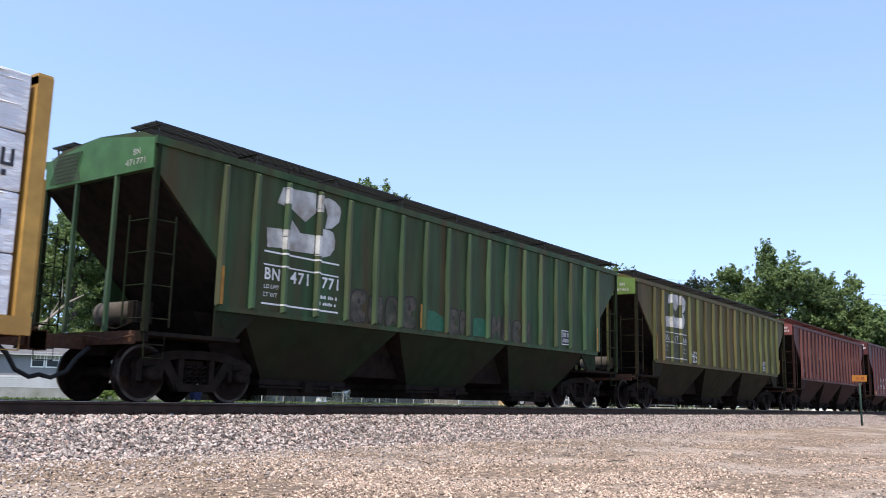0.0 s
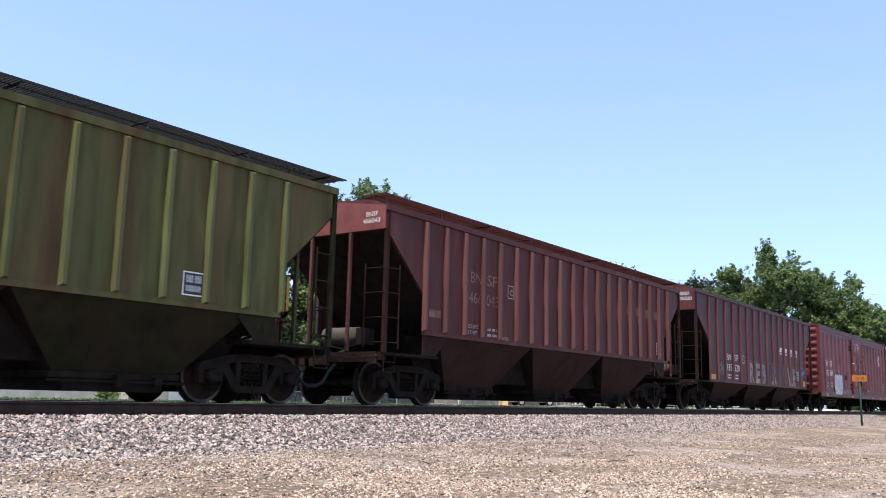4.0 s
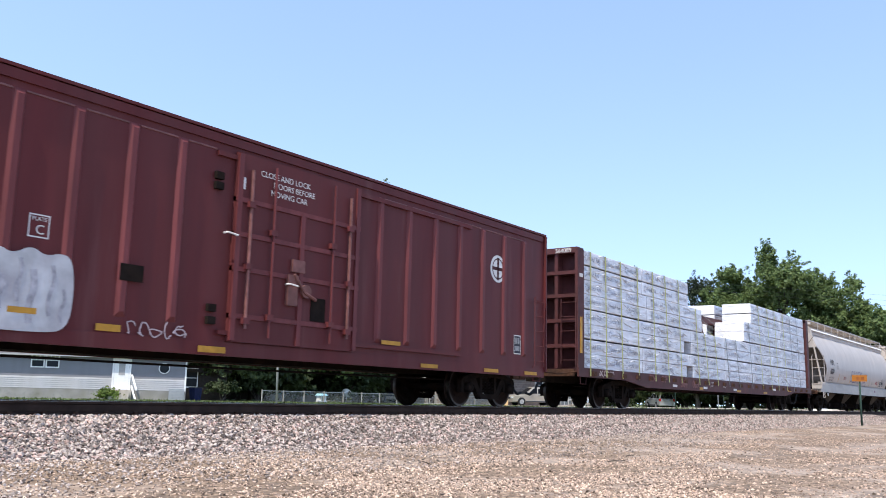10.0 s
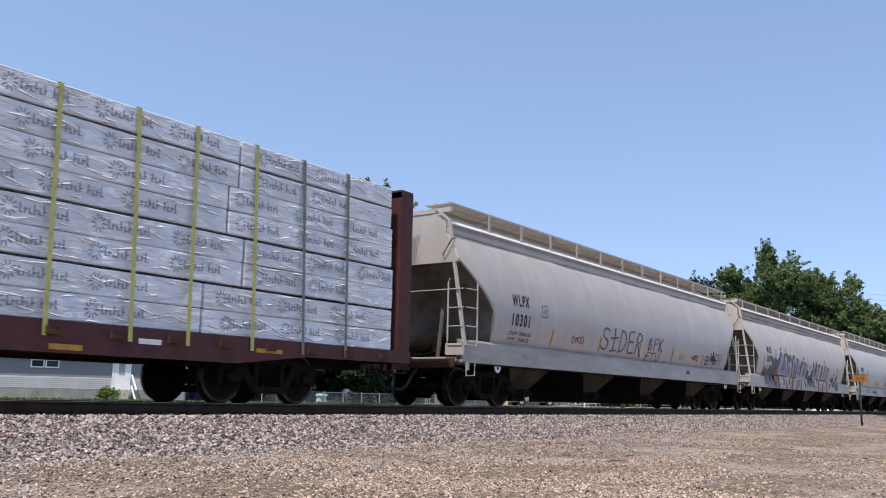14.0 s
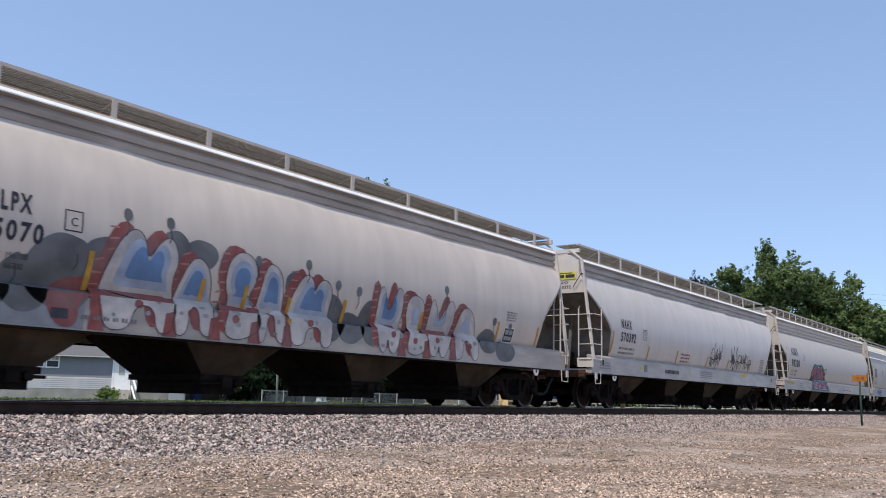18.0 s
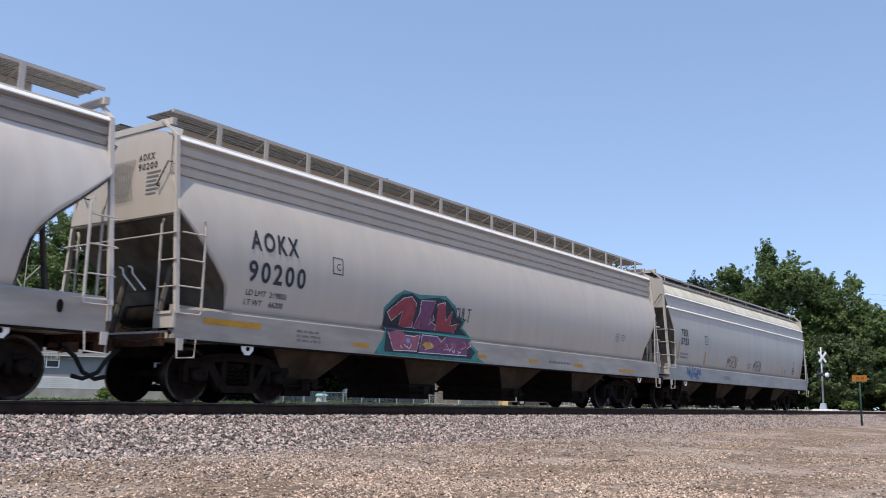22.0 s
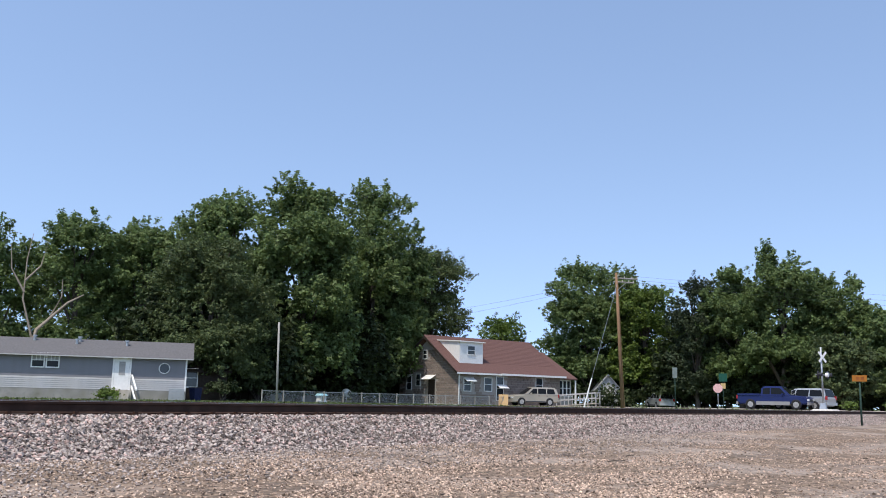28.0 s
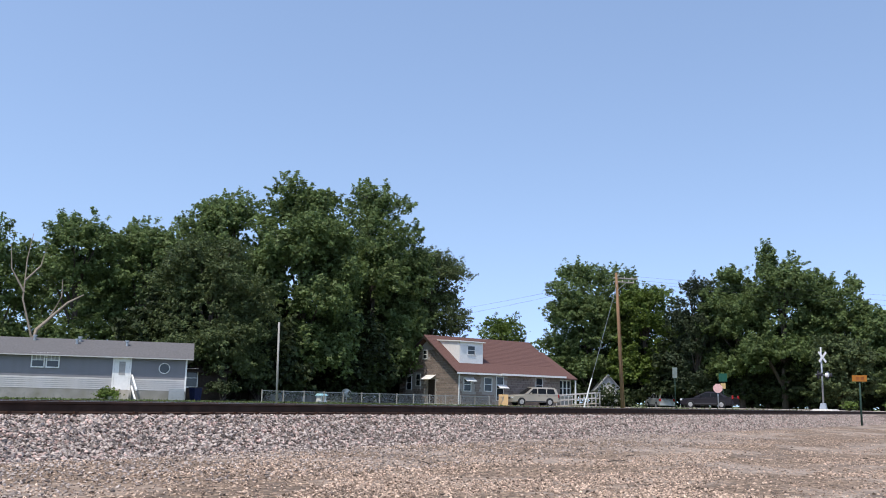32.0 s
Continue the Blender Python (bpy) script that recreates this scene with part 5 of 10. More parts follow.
    lettering(car, "PLATE", 3.99, 2.40, 0.055, flat_side)
    lettering(car, "C", 4.05, 2.22, 0.13, flat_side)
    framed(car, 3.95, 4.25, 2.17, 2.49, M_WHITE)
    block_letters(car, [(0.91, 1.34, 0.78, 0.95), (5.05, 5.45, 1.0, 1.1), (6.85, 7.4, 0.80, 0.9), (11.3, 11.9, 1.2, 1.28), (12.6, 13.2, 0.80, 0.88), (15.0, 15.6, 0.80, 0.88), (16.8, 17.4, 0.80, 0.88)], M_YEL, lambda z: 1.536, "reflector")
    data_panel(car, 16.36, 1.30, w=0.28, h=0.42)
    bm = B()
    side_poly(bm, [(15.59 + 0.33 * math.cos(a * 0.3142), 3.26 + 0.33 * math.sin(a * 0.3142)) for a in range(20)], flat_side)
    part("round_emblem", bm, M_WHITE, car, "round white emblem with a dark cross")
    block_letters(car, [(15.55, 15.63, 2.99, 3.53), (15.33, 15.85, 3.22, 3.30)], M_OXIDE2, name="emblem_cross", lift=0.009)
    bm = B()
    for a in range(24):
        q = [(15.59 + r * math.cos(u * 0.2618), 3.26 + r * math.sin(u * 0.2618)) for r, u in ((0.225, a), (0.255, a), (0.255, a + 1), (0.225, a + 1))]
        side_poly(bm, q, flat_side, 0.009)
    part("emblem_ring", bm, M_OXIDE2, car)
    buff = mat("graffiti_buff", (0.50, 0.50, 0.50), 0.5, vary=0.2, scale=3, dirt=(0.25, 0.22, 0.24), dirt_amount=0.3, dirt_scale=2)
    bm = B()
    side_poly(bm, rounded([(2.85, 0.98), (3.05, 0.92), (4.2, 0.90), (4.62, 0.96), (4.67, 1.5), (4.6, 1.95), (4.42, 2.0), (4.2, 1.93), (4.0, 2.05), (3.75, 1.9), (3.55, 2.0), (3.2, 1.93), (2.95, 2.0), (2.8, 1.6)], True, 2), flat_side, 0.056)
    part("graffiti", bm, buff, car, "white graffiti block painted over the ribs")
    dim = mat("graffiti_smear", (0.36, 0.35, 0.37), 0.6, vary=0.35, scale=9)
    for x, za, zb, w in ((3.02, 1.1, 1.75, 0.10), (3.24, 1.35, 1.85, 0.06), (3.46, 1.05, 1.8, 0.05), (3.62, 1.2, 1.6, 0.09), (3.86, 1.3, 1.85, 0.05), (4.05, 1.05, 1.7, 0.10), (4.32, 1.15, 1.8, 0.06), (4.5, 1.05, 1.5, 0.05)):
        bm = B()
        side_stroke(bm, rounded([(x, za), (x - 0.03, (za * 2 + zb) / 3), (x + 0.05, (za + 2 * zb) / 3), (x + 0.01, zb)], False), w, flat_side, 0.06)
        part("graffiti_smear", bm, dim, car)
    block_letters(car, [(3.75, 4.15, 1.14, 1.22)], M_YEL, flat_side, "reflector", 0.062)
    block_letters(car, [(5.35, 5.75, 1.75, 2.0)], M_UNDER, lambda z: 1.553, "card_board")
    thin = mat("graffiti_chalk", (0.45, 0.36, 0.36), 0.7)
    scribble(car, 2.2, 0.82, 1.1, 0.24, thin, 31, lambda z: 1.538, 6, 0.02)
    scribble(car, 5.5, 0.90, 1.1, 0.36, thin, 32, lambda z: 1.538, 5, 0.022)
    return car


def interp(table, z):
    for (z0, v0), (z1, v1) in zip(table, table[1:]):
        if z <= z1:
            t = max(0, (z - z0) / (z1 - z0))
            return v0 + (v1 - v0) * t
    return table[-1][1]


def curve_side(table):
    """Half width of a rounded side by height, smoothed between its rows."""
    zs = [r[0] for r in table]
    vs = [r[1] for r in table]

    def f(z):
        z = min(max(z, zs[0]), zs[-1])
        i = max(k for k in range(len(zs)) if zs[k] <= z + 1e-9)
        i = min(i, len(zs) - 2)
        h = zs[i + 1] - zs[i]
        t = (z - zs[i]) / h
        m0 = (vs[i + 1] - vs[i - 1]) / (zs[i + 1] - zs[i - 1]) if i else (vs[1] - vs[0]) / (zs[1] - zs[0])
        m1 = (vs[i + 2] - vs[i]) / (zs[i + 2] - zs[i]) if i + 2 < len(zs) else (vs[-1] - vs[-2]) / (zs[-1] - zs[-2])
        return (2 * t**3 - 3 * t**2 + 1) * vs[i] + (t**3 - 2 * t**2 + t) * h * m0 + (-2 * t**3 + 3 * t**2) * vs[i + 1] + (t**3 - t**2) * h * m1
    return f


ROUND = curve_side([(1.45, 1.385), (1.9, 1.53), (2.3, 1.585), (2.7, 1.565), (3.1, 1.48), (3.5, 1.33), (3.8, 1.165), (3.95, 1.06)])
SLAB = curve_side([(1.45, 1.42), (1.95, 1.54), (2.3, 1.575), (2.65, 1.56), (3.05, 1.475), (3.35, 1.365), (3.62, 1.235), (3.95, 1.13)])
STEP = curve_side([(1.45, 1.42), (2.0, 1.525), (2.6, 1.56), (3.36, 1.49), (3.79, 1.45), (4.0, 1.34), (4.2, 1.18), (4.3, 1.08)])


# how far the end edge of the side sheets has dropped, by the share of its run inwards
BELLY_CUT = [(0, 0), (0.45, 0.27), (0.70, 0.415), (0.85, 0.53), (0.94, 0.63), (0.985, 0.78), (1, 1)]
FLAT_CUT = [(0, 0), (0.96, 0.74), (1, 1)]


def grime_shade(paint):
    """Darker copy of the paint: grime and shade of sills, eave shade of top chords."""
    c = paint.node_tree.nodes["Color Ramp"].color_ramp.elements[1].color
    return cached(("grime_shade", paint.name), lambda: mat(paint.name + "_grimy_shaded", tuple(v * 0.66 for v in c[:3]), 0.38, vary=0.14, scale=3, stretch=(0.5, 1, 2.2), dirt=(c[0] * 0.42, c[1] * 0.41, c[2] * 0.40), dirt_amount=0.4, dirt_scale=1.1, spec=0.35))


def smooth_hopper(label, length, paint, surf, lip=3.82, eave=4.20, sill=(0.98, 1.50), slope_in=1.34, end_z=3.30, bays=4, posts_n=12, curved=True, bands=2, grate=None, over=0.075, brackets=None, board=0.46, post=0.045, bay_at=(3.35, 3.7), panel_z=0.0, post_y=0.0, weave=(0.055, 0.036)):
    """Covered hopper with smooth rounded side sheets, a corrugated top chord and a deep side sill."""
    car = thing("covered_hopper", label, "freight car", group="cars of the train")

    def cut(e):
        if e >= slope_in:
            return 1.45
        t = e / slope_in
        return end_z - (end_z - 1.45) * interp(BELLY_CUT if curved else FLAT_CUT, t)

    def bulge(x, z):
        """The sheets between the inner walls swell a little below the top chord."""
        u = (x - bay_at[0] + bay_at[1] * 0.5) / bay_at[1] % 1
        return 0.028 * smooth(2.75, 3.2, z) * (u if u < 0.88 else (1 - u) / 0.12 * 0.88) if curved and 1.5 < x < length - 1.5 else 0.0

    def ring(x):
        zc = cut(min(x, length - x))
        right = [(surf(z) + bulge(x, z), z) for z in (zc + (lip - zc) * i / 14 for i in range(15))]
        left = [(-y, z) for y, z in right]
        return left + [(0.0, eave - 0.1)] + right[::-1]
    st = [0, 0.02] + [slope_in * f for f in (0.12, 0.25, 0.35, 0.45, 0.55, 0.62, 0.70, 0.78, 0.85, 0.90, 0.94, 0.965, 0.985, 0.995, 1.0)] + [length * i / 44 for i in range(4, 41)]
    st = sorted({round(x, 3) for x in st} | {round(length - x, 3) for x in st})
    part("body", loft(st, ring), paint, car, "", True)
    # corrugated top chord
    bm = B()
    for s in (-1, 1):
        y0, n = surf(lip), bands
        pts = [(s * (y0 - 0.05), lip - 0.01)]
        h = (eave - lip) / (n + 0.6)
        for k in range(n):
            z = lip - 0.01 + k * h
            pts += [(s * (y0 + 0.03), z), (s * (y0 + 0.05), z + h * 0.62), (s * (y0 - 0.005), z + h * 0.84), (s * (y0 - 0.005), z + h * 0.98)]
        pts += [(s * (y0 + over), eave - 0.07), (s * (y0 + over), eave - 0.05), (s * (y0 + over - 0.10), eave + 0.06), (s * (y0 - 0.1), eave + 0.06)]
        prism(bm, pts, 0, length)
    # two-band cars: the eave's shade on the chord is put into darker paint
    part("top_chord", bm, grime_shade(paint) if bands == 2 else paint, car)
    # white flange: the sunlit roof edge put into colour
    for s in (-1, 1):
        y1 = s * (surf(lip) + over)
        part("eave_flange", prism(B(), [(y1 + s * 0.002, eave - 0.068), (y1 + s * 0.007, eave - 0.052), (y1 - s * 0.045, eave + 0.012), (y1 - s * 0.052, eave + 0.002), (y1 - s * 0.02, eave - 0.04)], 0.0, length), M_EAVE, car, "roof edge flange painted white for the sun on it")
    part("roof", prism(B(), [(-surf(lip) - 0.02, eave - 0.005), (surf(lip) + 0.02, eave - 0.005), (0.85, eave + 0.16), (0.4, eave + 0.22), (-0.4, eave + 0.22), (-0.85, eave + 0.16)], 0.02, length - 0.02), paint, car)
    part("roof_hatch", bx(B(), 0.8, length - 0.8, -0.36, 0.36, eave + 0.215, eave + board + 0.03), paint, car)
    # deep side sill
    for s in (-1, 1):
        y = s * (surf(1.5) + 0.10)
        bm = B()
        yo = y + s * 0.03
        prism(bm, [(y - s * 0.12, sill[0]), (yo, sill[0]), (yo, sill[1] - 0.06), (y - s * 0.06, sill[1]), (y - s * 0.12, sill[1])], 0.0, length)
        part("side_sill", bm, grime_shade(paint), car, "deep side sill, its grime and shade in a darker paint")
        bm = B()
        bx(bm, 0.3, length - 0.3, y - 0.05, y + 0.05, sill[0] - 0.035, sill[0] - 0.002)
        part("sill_flange", bm, M_UNDER, car)
    # ends
    for e, d in ((0.0, -1), (length, 1)):
        xa, xb = (e - 0.03, e - 0.002) if d < 0 else (e + 0.002, e + 0.03)
        w = surf(lip) - 0.02
        if post_y:
            w = post_y - 0.04
        pz = panel_z or end_z
        w2 = surf(pz) - 0.02
        r = [(-w2, pz - 0.05), (w2, pz - 0.05), (w, lip), (w, eave), (0, eave + 0.1), (-w, eave), (-w, lip)]
        part("end_panel", solid(B(), [(xa, y, z) for y, z in r], [(xb, y, z) for y, z in r]), paint, car)
        for s in (-1, 1):
            ye = s * (surf(2.6) + 0.02)
            yt = s * (post_y or surf(lip) + 0.06)
            bm = B()
            q = 0.034
            knots = [(ye, sill[1] - 0.14), (yt, eave), (yt - s * 0.38, eave + 0.32)]
            for (ya, za), (yb, zb) in zip(knots, knots[1:]):
                solid(bm, [(e - q, ya - q, za), (e + q, ya - q, za), (e + q, ya + q, za), (e - q, ya + q, za)], [(e - q, yb - q, zb), (e + q, yb - q, zb), (e + q, yb + q, zb), (e - q, yb + q, zb)])
            part("corner_post", bm, paint, car)
            yr = ye + s * 0.03
            for way in ("end_ladder", "side_ladder"):
                def at(u, z):
                    return (e + d * 0.05, ye - s * u, z) if way == "end_ladder" else (e - d * u, yr, z)
                bm = B()
                tube(bm, [at(0.44, sill[1] - 0.06), at(0.44, 2.78), at(0.40, 2.86)], 0.021, 5)
                for z in (1.78, 2.20, 2.62):
                    tube(bm, [at(0.0, z), at(0.46, z)], 0.013, 5)
                tube(bm, [at(0.03, sill[1] - 0.07), at(0.05, sill[1] - 0.14), at(0.42, sill[1] - 0.14), at(0.45, sill[1] - 0.07)], 0.013, 5)
                part(way, bm, paint, car)
            part("corner_step", bx(B(), min(e, e + d * 0.04), max(e, e + d * 0.04), min(ye, ye - s * 0.5), max(ye, ye - s * 0.5), 1.14, 1.40), paint, car, "painted step plate at the corner")
            bm = B()
            tube(bm, [(e - d * 0.02, yr, 0.98), (e - d * 0.04, yr, 0.68), (e - d * 0.36, yr, 0.70), (e - d * 0.38, yr, 0.98)], 0.015, 5)
            bx(bm, min(e - d * 0.03, e - d * 0.13), max(e - d * 0.03, e - d * 0.13), yr - 0.02, yr + 0.01, 0.80, 0.98)
            part("stirrup_step", bm, paint, car)
            bm = B()
            tube(bm, [(e + d * 0.03, s * (surf(3.3) - 0.42), 3.42), (e + d * 0.10, s * (surf(3.3) - 0.40), 3.42), (e + d * 0.10, s * (surf(3.3) - 0.14), 3.78), (e + d * 0.03, s * (surf(3.3) - 0.12), 3.78)], 0.012, 5)
            part("hand_hold", bm, M_UNDER, car, "dark curved hand hold on the end panel")
            bm = B()
            tube(bm, [(e - d * 0.35, s * 0.60, 1.06), (e - d * 0.60, s * 0.60, cut(0.60) - 0.04)], 0.05, 6)
            part("end_brace", bm, M_SLOPE, car)
        # sheet below the slope, darker than the body to hold the shade there
        steps = [0.04 + (slope_in - 0.04) * i / 8 for i in range(9)]
        part("end_slope_sheet", loft([e - d * q for q in steps], lambda x: [(-surf(cut(abs(x - e)) + 0.02) + 0.012, cut(abs(x - e)) - 0.02), (surf(cut(abs(x - e)) + 0.02) - 0.012, cut(abs(x - e)) - 0.02), (surf(cut(abs(x - e)) + 0.02) - 0.012, cut(abs(x - e)) - 0.05), (-surf(cut(abs(x - e)) + 0.02) + 0.012, cut(abs(x - e)) - 0.05)]), M_SLOPE, car, "grimy sloping sheet above the truck, shade in its colour")
        bm = B()
        bx(bm, min(e, e - d * 0.08), max(e, e - d * 0.08), -1.15, 1.15, eave + 0.22, eave + 0.33)
        part("end_rail", bm, paint, car)
        bm = B()
        a, b = (e, e + slope_in + 0.3) if d < 0 else (e - slope_in - 0.3, e)
        bx(bm, a, b, -1.45, 1.45, 0.98, 1.04)
        bx(bm, min(e, e - d * 0.5), max(e, e - d * 0.5), -1.5, 1.5, 1.042, 1.10)
        part("end_platform", bm, paint, car)
        part("end_grab_rail", tube(B(), [(e + d * 0.06, -surf(2.6), 2.62), (e + d * 0.06, surf(2.6), 2.62)], 0.014, 5), paint, car)
        for s in (-1, 1):
            yo, xp = s * (surf(1.5) + 0.11), e - d * 1.5
            bm = plate(B(), [(xp - 0.13, 0.982), (xp + 0.13, 0.982), (xp + 0.12, 0.88), (xp + 0.05, 0.80), (xp - 0.05, 0.80), (xp - 0.12, 0.88)], yo - 0.012, yo + 0.012)
            pad = part("jacking_pad", bm, M_EAVE, car, "pale jacking pad hanging below the sill")
            bm = B()
            disc_y(bm, xp, 0.90, [(0.038, yo - 0.016), (0.038, yo + 0.016)], 12)
            part("eye", bm, M_UNDER, pad, "dark eye of the pad")
        coupler(car, e, d)
        truck(car, e - d * 1.78)
        brake_gear(car, e + 0.25 if d < 0 else e - 1.1)
        bm = B()
        for i in range(9):
            y = -0.28 + i * 0.07
            tube(bm, [(e + d * 0.05, y, 3.25), (e + d * 0.05, y + 0.16, 3.95)], 0.007, 4)
            tube(bm, [(e + d * 0.05, y + 0.16, 3.25), (e + d * 0.05, y, 3.95)], 0.007, 4)
        tagged(part("end_screen", bm, M_GRATE, car), kind="stuff")
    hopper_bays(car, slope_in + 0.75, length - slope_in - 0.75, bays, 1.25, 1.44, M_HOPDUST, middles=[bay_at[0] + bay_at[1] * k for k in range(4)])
    centre_sill(car, length, slope_in + 1.0)
    gm = grate or M_GRATE
    walk_me = cached(("walk", round(length, 2), gm.name), lambda: mesh_of("running_board", grating(length - 0.1, 0.66, *weave), gm))
    for y in (-1.03, 0.37):
        tagged(put("running_board", walk_me, car, pose(0.05, y, eave + board)), kind="stuff")
    first, gap = brackets or (0.9, (length - 1.8) / (posts_n - 1))
    for i in range(int((length - 0.3 - first) / gap) + 1):
        x = first + gap * i
        for s in (-1, 1):
            bm = B()
            bx(bm, x - post, x + post, s * 1.10 - 0.01, s * 1.10 + 0.01, eave + 0.02, eave + board)
            tube(bm, [(x, s * 1.05, eave + board - 0.02), (x - 0.02, s * 0.5, eave + 0.16)], 0.015, 4)
            part("board_bracket", bm, paint, car)
    for s in (-1, 1):
        part("board_edge", bx(B(), 0.05, length - 0.05, s * 1.06 - 0.02, s * 1.06 + 0.02, eave + board - 0.012, eave + board + 0.04), paint, car, "painted edge angle of the running board")
    return car


def sill_surf(surf):
    return lambda z: surf(1.5) + 0.131


def build_first_white():
    car = smooth_hopper("pale grey covered hopper car with rounded sides and purple tag", 19.05, M_GREY2, ROUND, lip=3.95, eave=4.22, bands=1, bays=4, brackets=(1.70, 1.54), bay_at=(3.45, 3.95), board=0.42, grate=M_GREY2)
    lettering(car, "WLPX", 2.04, 2.45, 0.27, ROUND, M_INK, width=0.80, bold=0.011, spread=1.3)
    lettering(car, "10301", 2.01, 1.97, 0.28, ROUND, M_INK, width=0.88, bold=0.011, spread=1.3)
    lettering(car, "LD LMT  219600 LBS", 1.98, 1.74, 0.085, ROUND, M_INK)
    lettering(car, "LT WT    65400 LBS", 1.98, 1.60, 0.085, ROUND, M_INK)
    lettering(car, "C", 3.56, 2.36, 0.12, ROUND, M_INK)
    framed(car, 3.47, 3.75, 2.27, 2.58, M_INK, ROUND)
    block_letters(car, [(4.08, 4.165, 1.58, 2.02), (6.90, 6.985, 1.58, 2.02), (9.64, 9.725, 1.58, 2.0), (12.33, 12.415, 1.58, 2.0), (15.15, 15.235, 1.58, 1.95), (17.72, 17.805, 1.70, 2.15)], M_YEL, ROUND, "reflector")
    block_letters(car, [(13.5, 13.85, 1.20, 1.32)], mat("plum_patch", (0.16, 0.05, 0.11), 0.5), sill_surf(ROUND), "patch")
    purple = mat("graffiti_purple", (0.13, 0.08, 0.17), 0.5, vary=0.2)
    tag(car, "SIDER", 6.98, 1.66, 2.95, 0.66, purple, ROUND, 0.045)
    tag(car, "BFK", 10.3, 1.84, 1.2, 0.38, purple, ROUND, 0.045)
    tag(car, "FTU", 10.22, 1.50, 1.15, 0.27, purple, ROUND, 0.04)
    scribble(car, 5.2, 1.70, 0.7, 0.3, mat("graffiti_red", (0.30, 0.07, 0.06), 0.5), 44, ROUND, 4, 0.03)
    scribble(car, 14.15, 1.66, 0.62, 0.26, mat("graffiti_red_small", (0.34, 0.06, 0.08), 0.5), 45, ROUND, 4, 0.035)
    data_panel(car, 15.45, 1.60, ROUND, 0.42, 0.32)
    handstyle(car, 15.95, 1.60, 0.66, 0.50, M_INK, 47, ROUND, 3, 0.04)
    bar_rows(car, 13.0, 13.45, 1.66, 1.86, 3, 7, M_INK, ROUND)
    scribble(car, 2.6, 1.15, 0.9, 0.22, mat("graffiti_faint", (0.36, 0.37, 0.38), 0.5), 46, sill_surf(ROUND), 6, 0.02)
    bar_rows(car, 16.72, 17.15, 1.66, 2.1, 6, 7, M_INK, ROUND)
    return car


def build_second_white():
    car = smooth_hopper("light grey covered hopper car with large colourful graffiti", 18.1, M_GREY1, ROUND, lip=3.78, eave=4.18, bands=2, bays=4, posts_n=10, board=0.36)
    lettering(car, "WLPX", 2.44, 2.46, 0.25, ROUND, M_INK, width=0.69, bold=0.011, spread=1.3)
    lettering(car, "35070", 2.44, 2.08, 0.25, ROUND, M_INK, width=0.88, bold=0.011, spread=1.3)
    lettering(car, "LD LMT  196100", 2.42, 1.84, 0.075, ROUND, M_INK)
    lettering(car, "LT WT    66700", 2.42, 1.71, 0.075, ROUND, M_INK)
    lettering(car, "C", 3.69, 2.40, 0.12, ROUND, M_INK)
    framed(car, 3.60, 3.88, 2.32, 2.62, M_INK, ROUND)
    block_letters(car, [(2.02, 2.105, 1.52, 2.25)], M_YEL, ROUND, "reflector")
    end_lettering(car, "WLPX", -0.50, 3.66, 0.09, -0.034, M_INK, 0.26, 0.004, 1.3)
    end_lettering(car, "35070", -0.47, 3.53, 0.09, -0.034, M_INK, 0.33, 0.004, 1.3)
    cloud = mat("graffiti_cloud", (0.13, 0.13, 0.13), 0.55, vary=0.3, scale=2)
    white = mat("graffiti_white", (0.50, 0.45, 0.41), 0.5, vary=0.15, dirt=(0.25, 0.24, 0.23), dirt_amount=0.35, dirt_scale=1.8)
    red = mat("graffiti_coral", (0.23, 0.065, 0.055), 0.5, vary=0.2, dirt=(0.22, 0.16, 0.15), dirt_amount=0.3, dirt_scale=2)
    smudge = mat("graffiti_smudge", (0.25, 0.25, 0.255), 0.5, vary=0.2)
    blue = mat("graffiti_sky", (0.30, 0.34, 0.41), 0.5, vary=0.25, scale=2)
    pale_red = mat("graffiti_rose", (0.36, 0.17, 0.145), 0.5)
    deep = mat("graffiti_deep_blue", (0.12, 0.20, 0.33), 0.5, vary=0.25, scale=2)
    gold = mat("graffiti_gold", (0.45, 0.24, 0.04), 0.5)
    sill = sill_surf(ROUND)
    ink = mat("graffiti_ink", (0.045, 0.045, 0.055), 0.5)

    def whole(z):
        return ROUND(z) if z > 1.5 else sill(z)

    def spray(name, outline, m, lift, label="", rough=2):
        bm = B()
        side_poly(bm, rounded(outline, True, rough), whole, lift)
        part(name, bm, m, car, label)

    def line(outline, m, w, closed=True):
        bm = B()
        pts = rounded(outline, closed)
        side_stroke(bm, pts + (pts[:1] if closed else []), w, whole, 0.014)
        part("graffiti_outline", bm, m, car)
    for i, (x, z, w, h) in enumerate(((2.5, 1.45, 0.9, 0.7), (3.15, 1.55, 0.8, 0.8), (3.65, 1.75, 1.1, 1.1), (4.3, 1.95, 0.8, 0.8), (5.45, 2.35, 0.6, 0.55), (5.95, 2.3, 0.7, 0.5), (7.2, 2.0, 0.5, 0.6), (8.1, 2.1, 0.6, 0.5), (9.0, 1.6, 0.9, 0.9), (9.6, 1.45, 0.8, 0.6), (10.2, 1.6, 0.7, 0.9), (14.4, 1.5, 0.8, 0.6), (15.1, 1.3, 0.9, 0.5))):
        outline = blob(x, z, w, h, i, 14, 0.07)
        spray("graffiti_cloud", outline, cloud, 0.004, "grey sprayed cloud behind the letters")
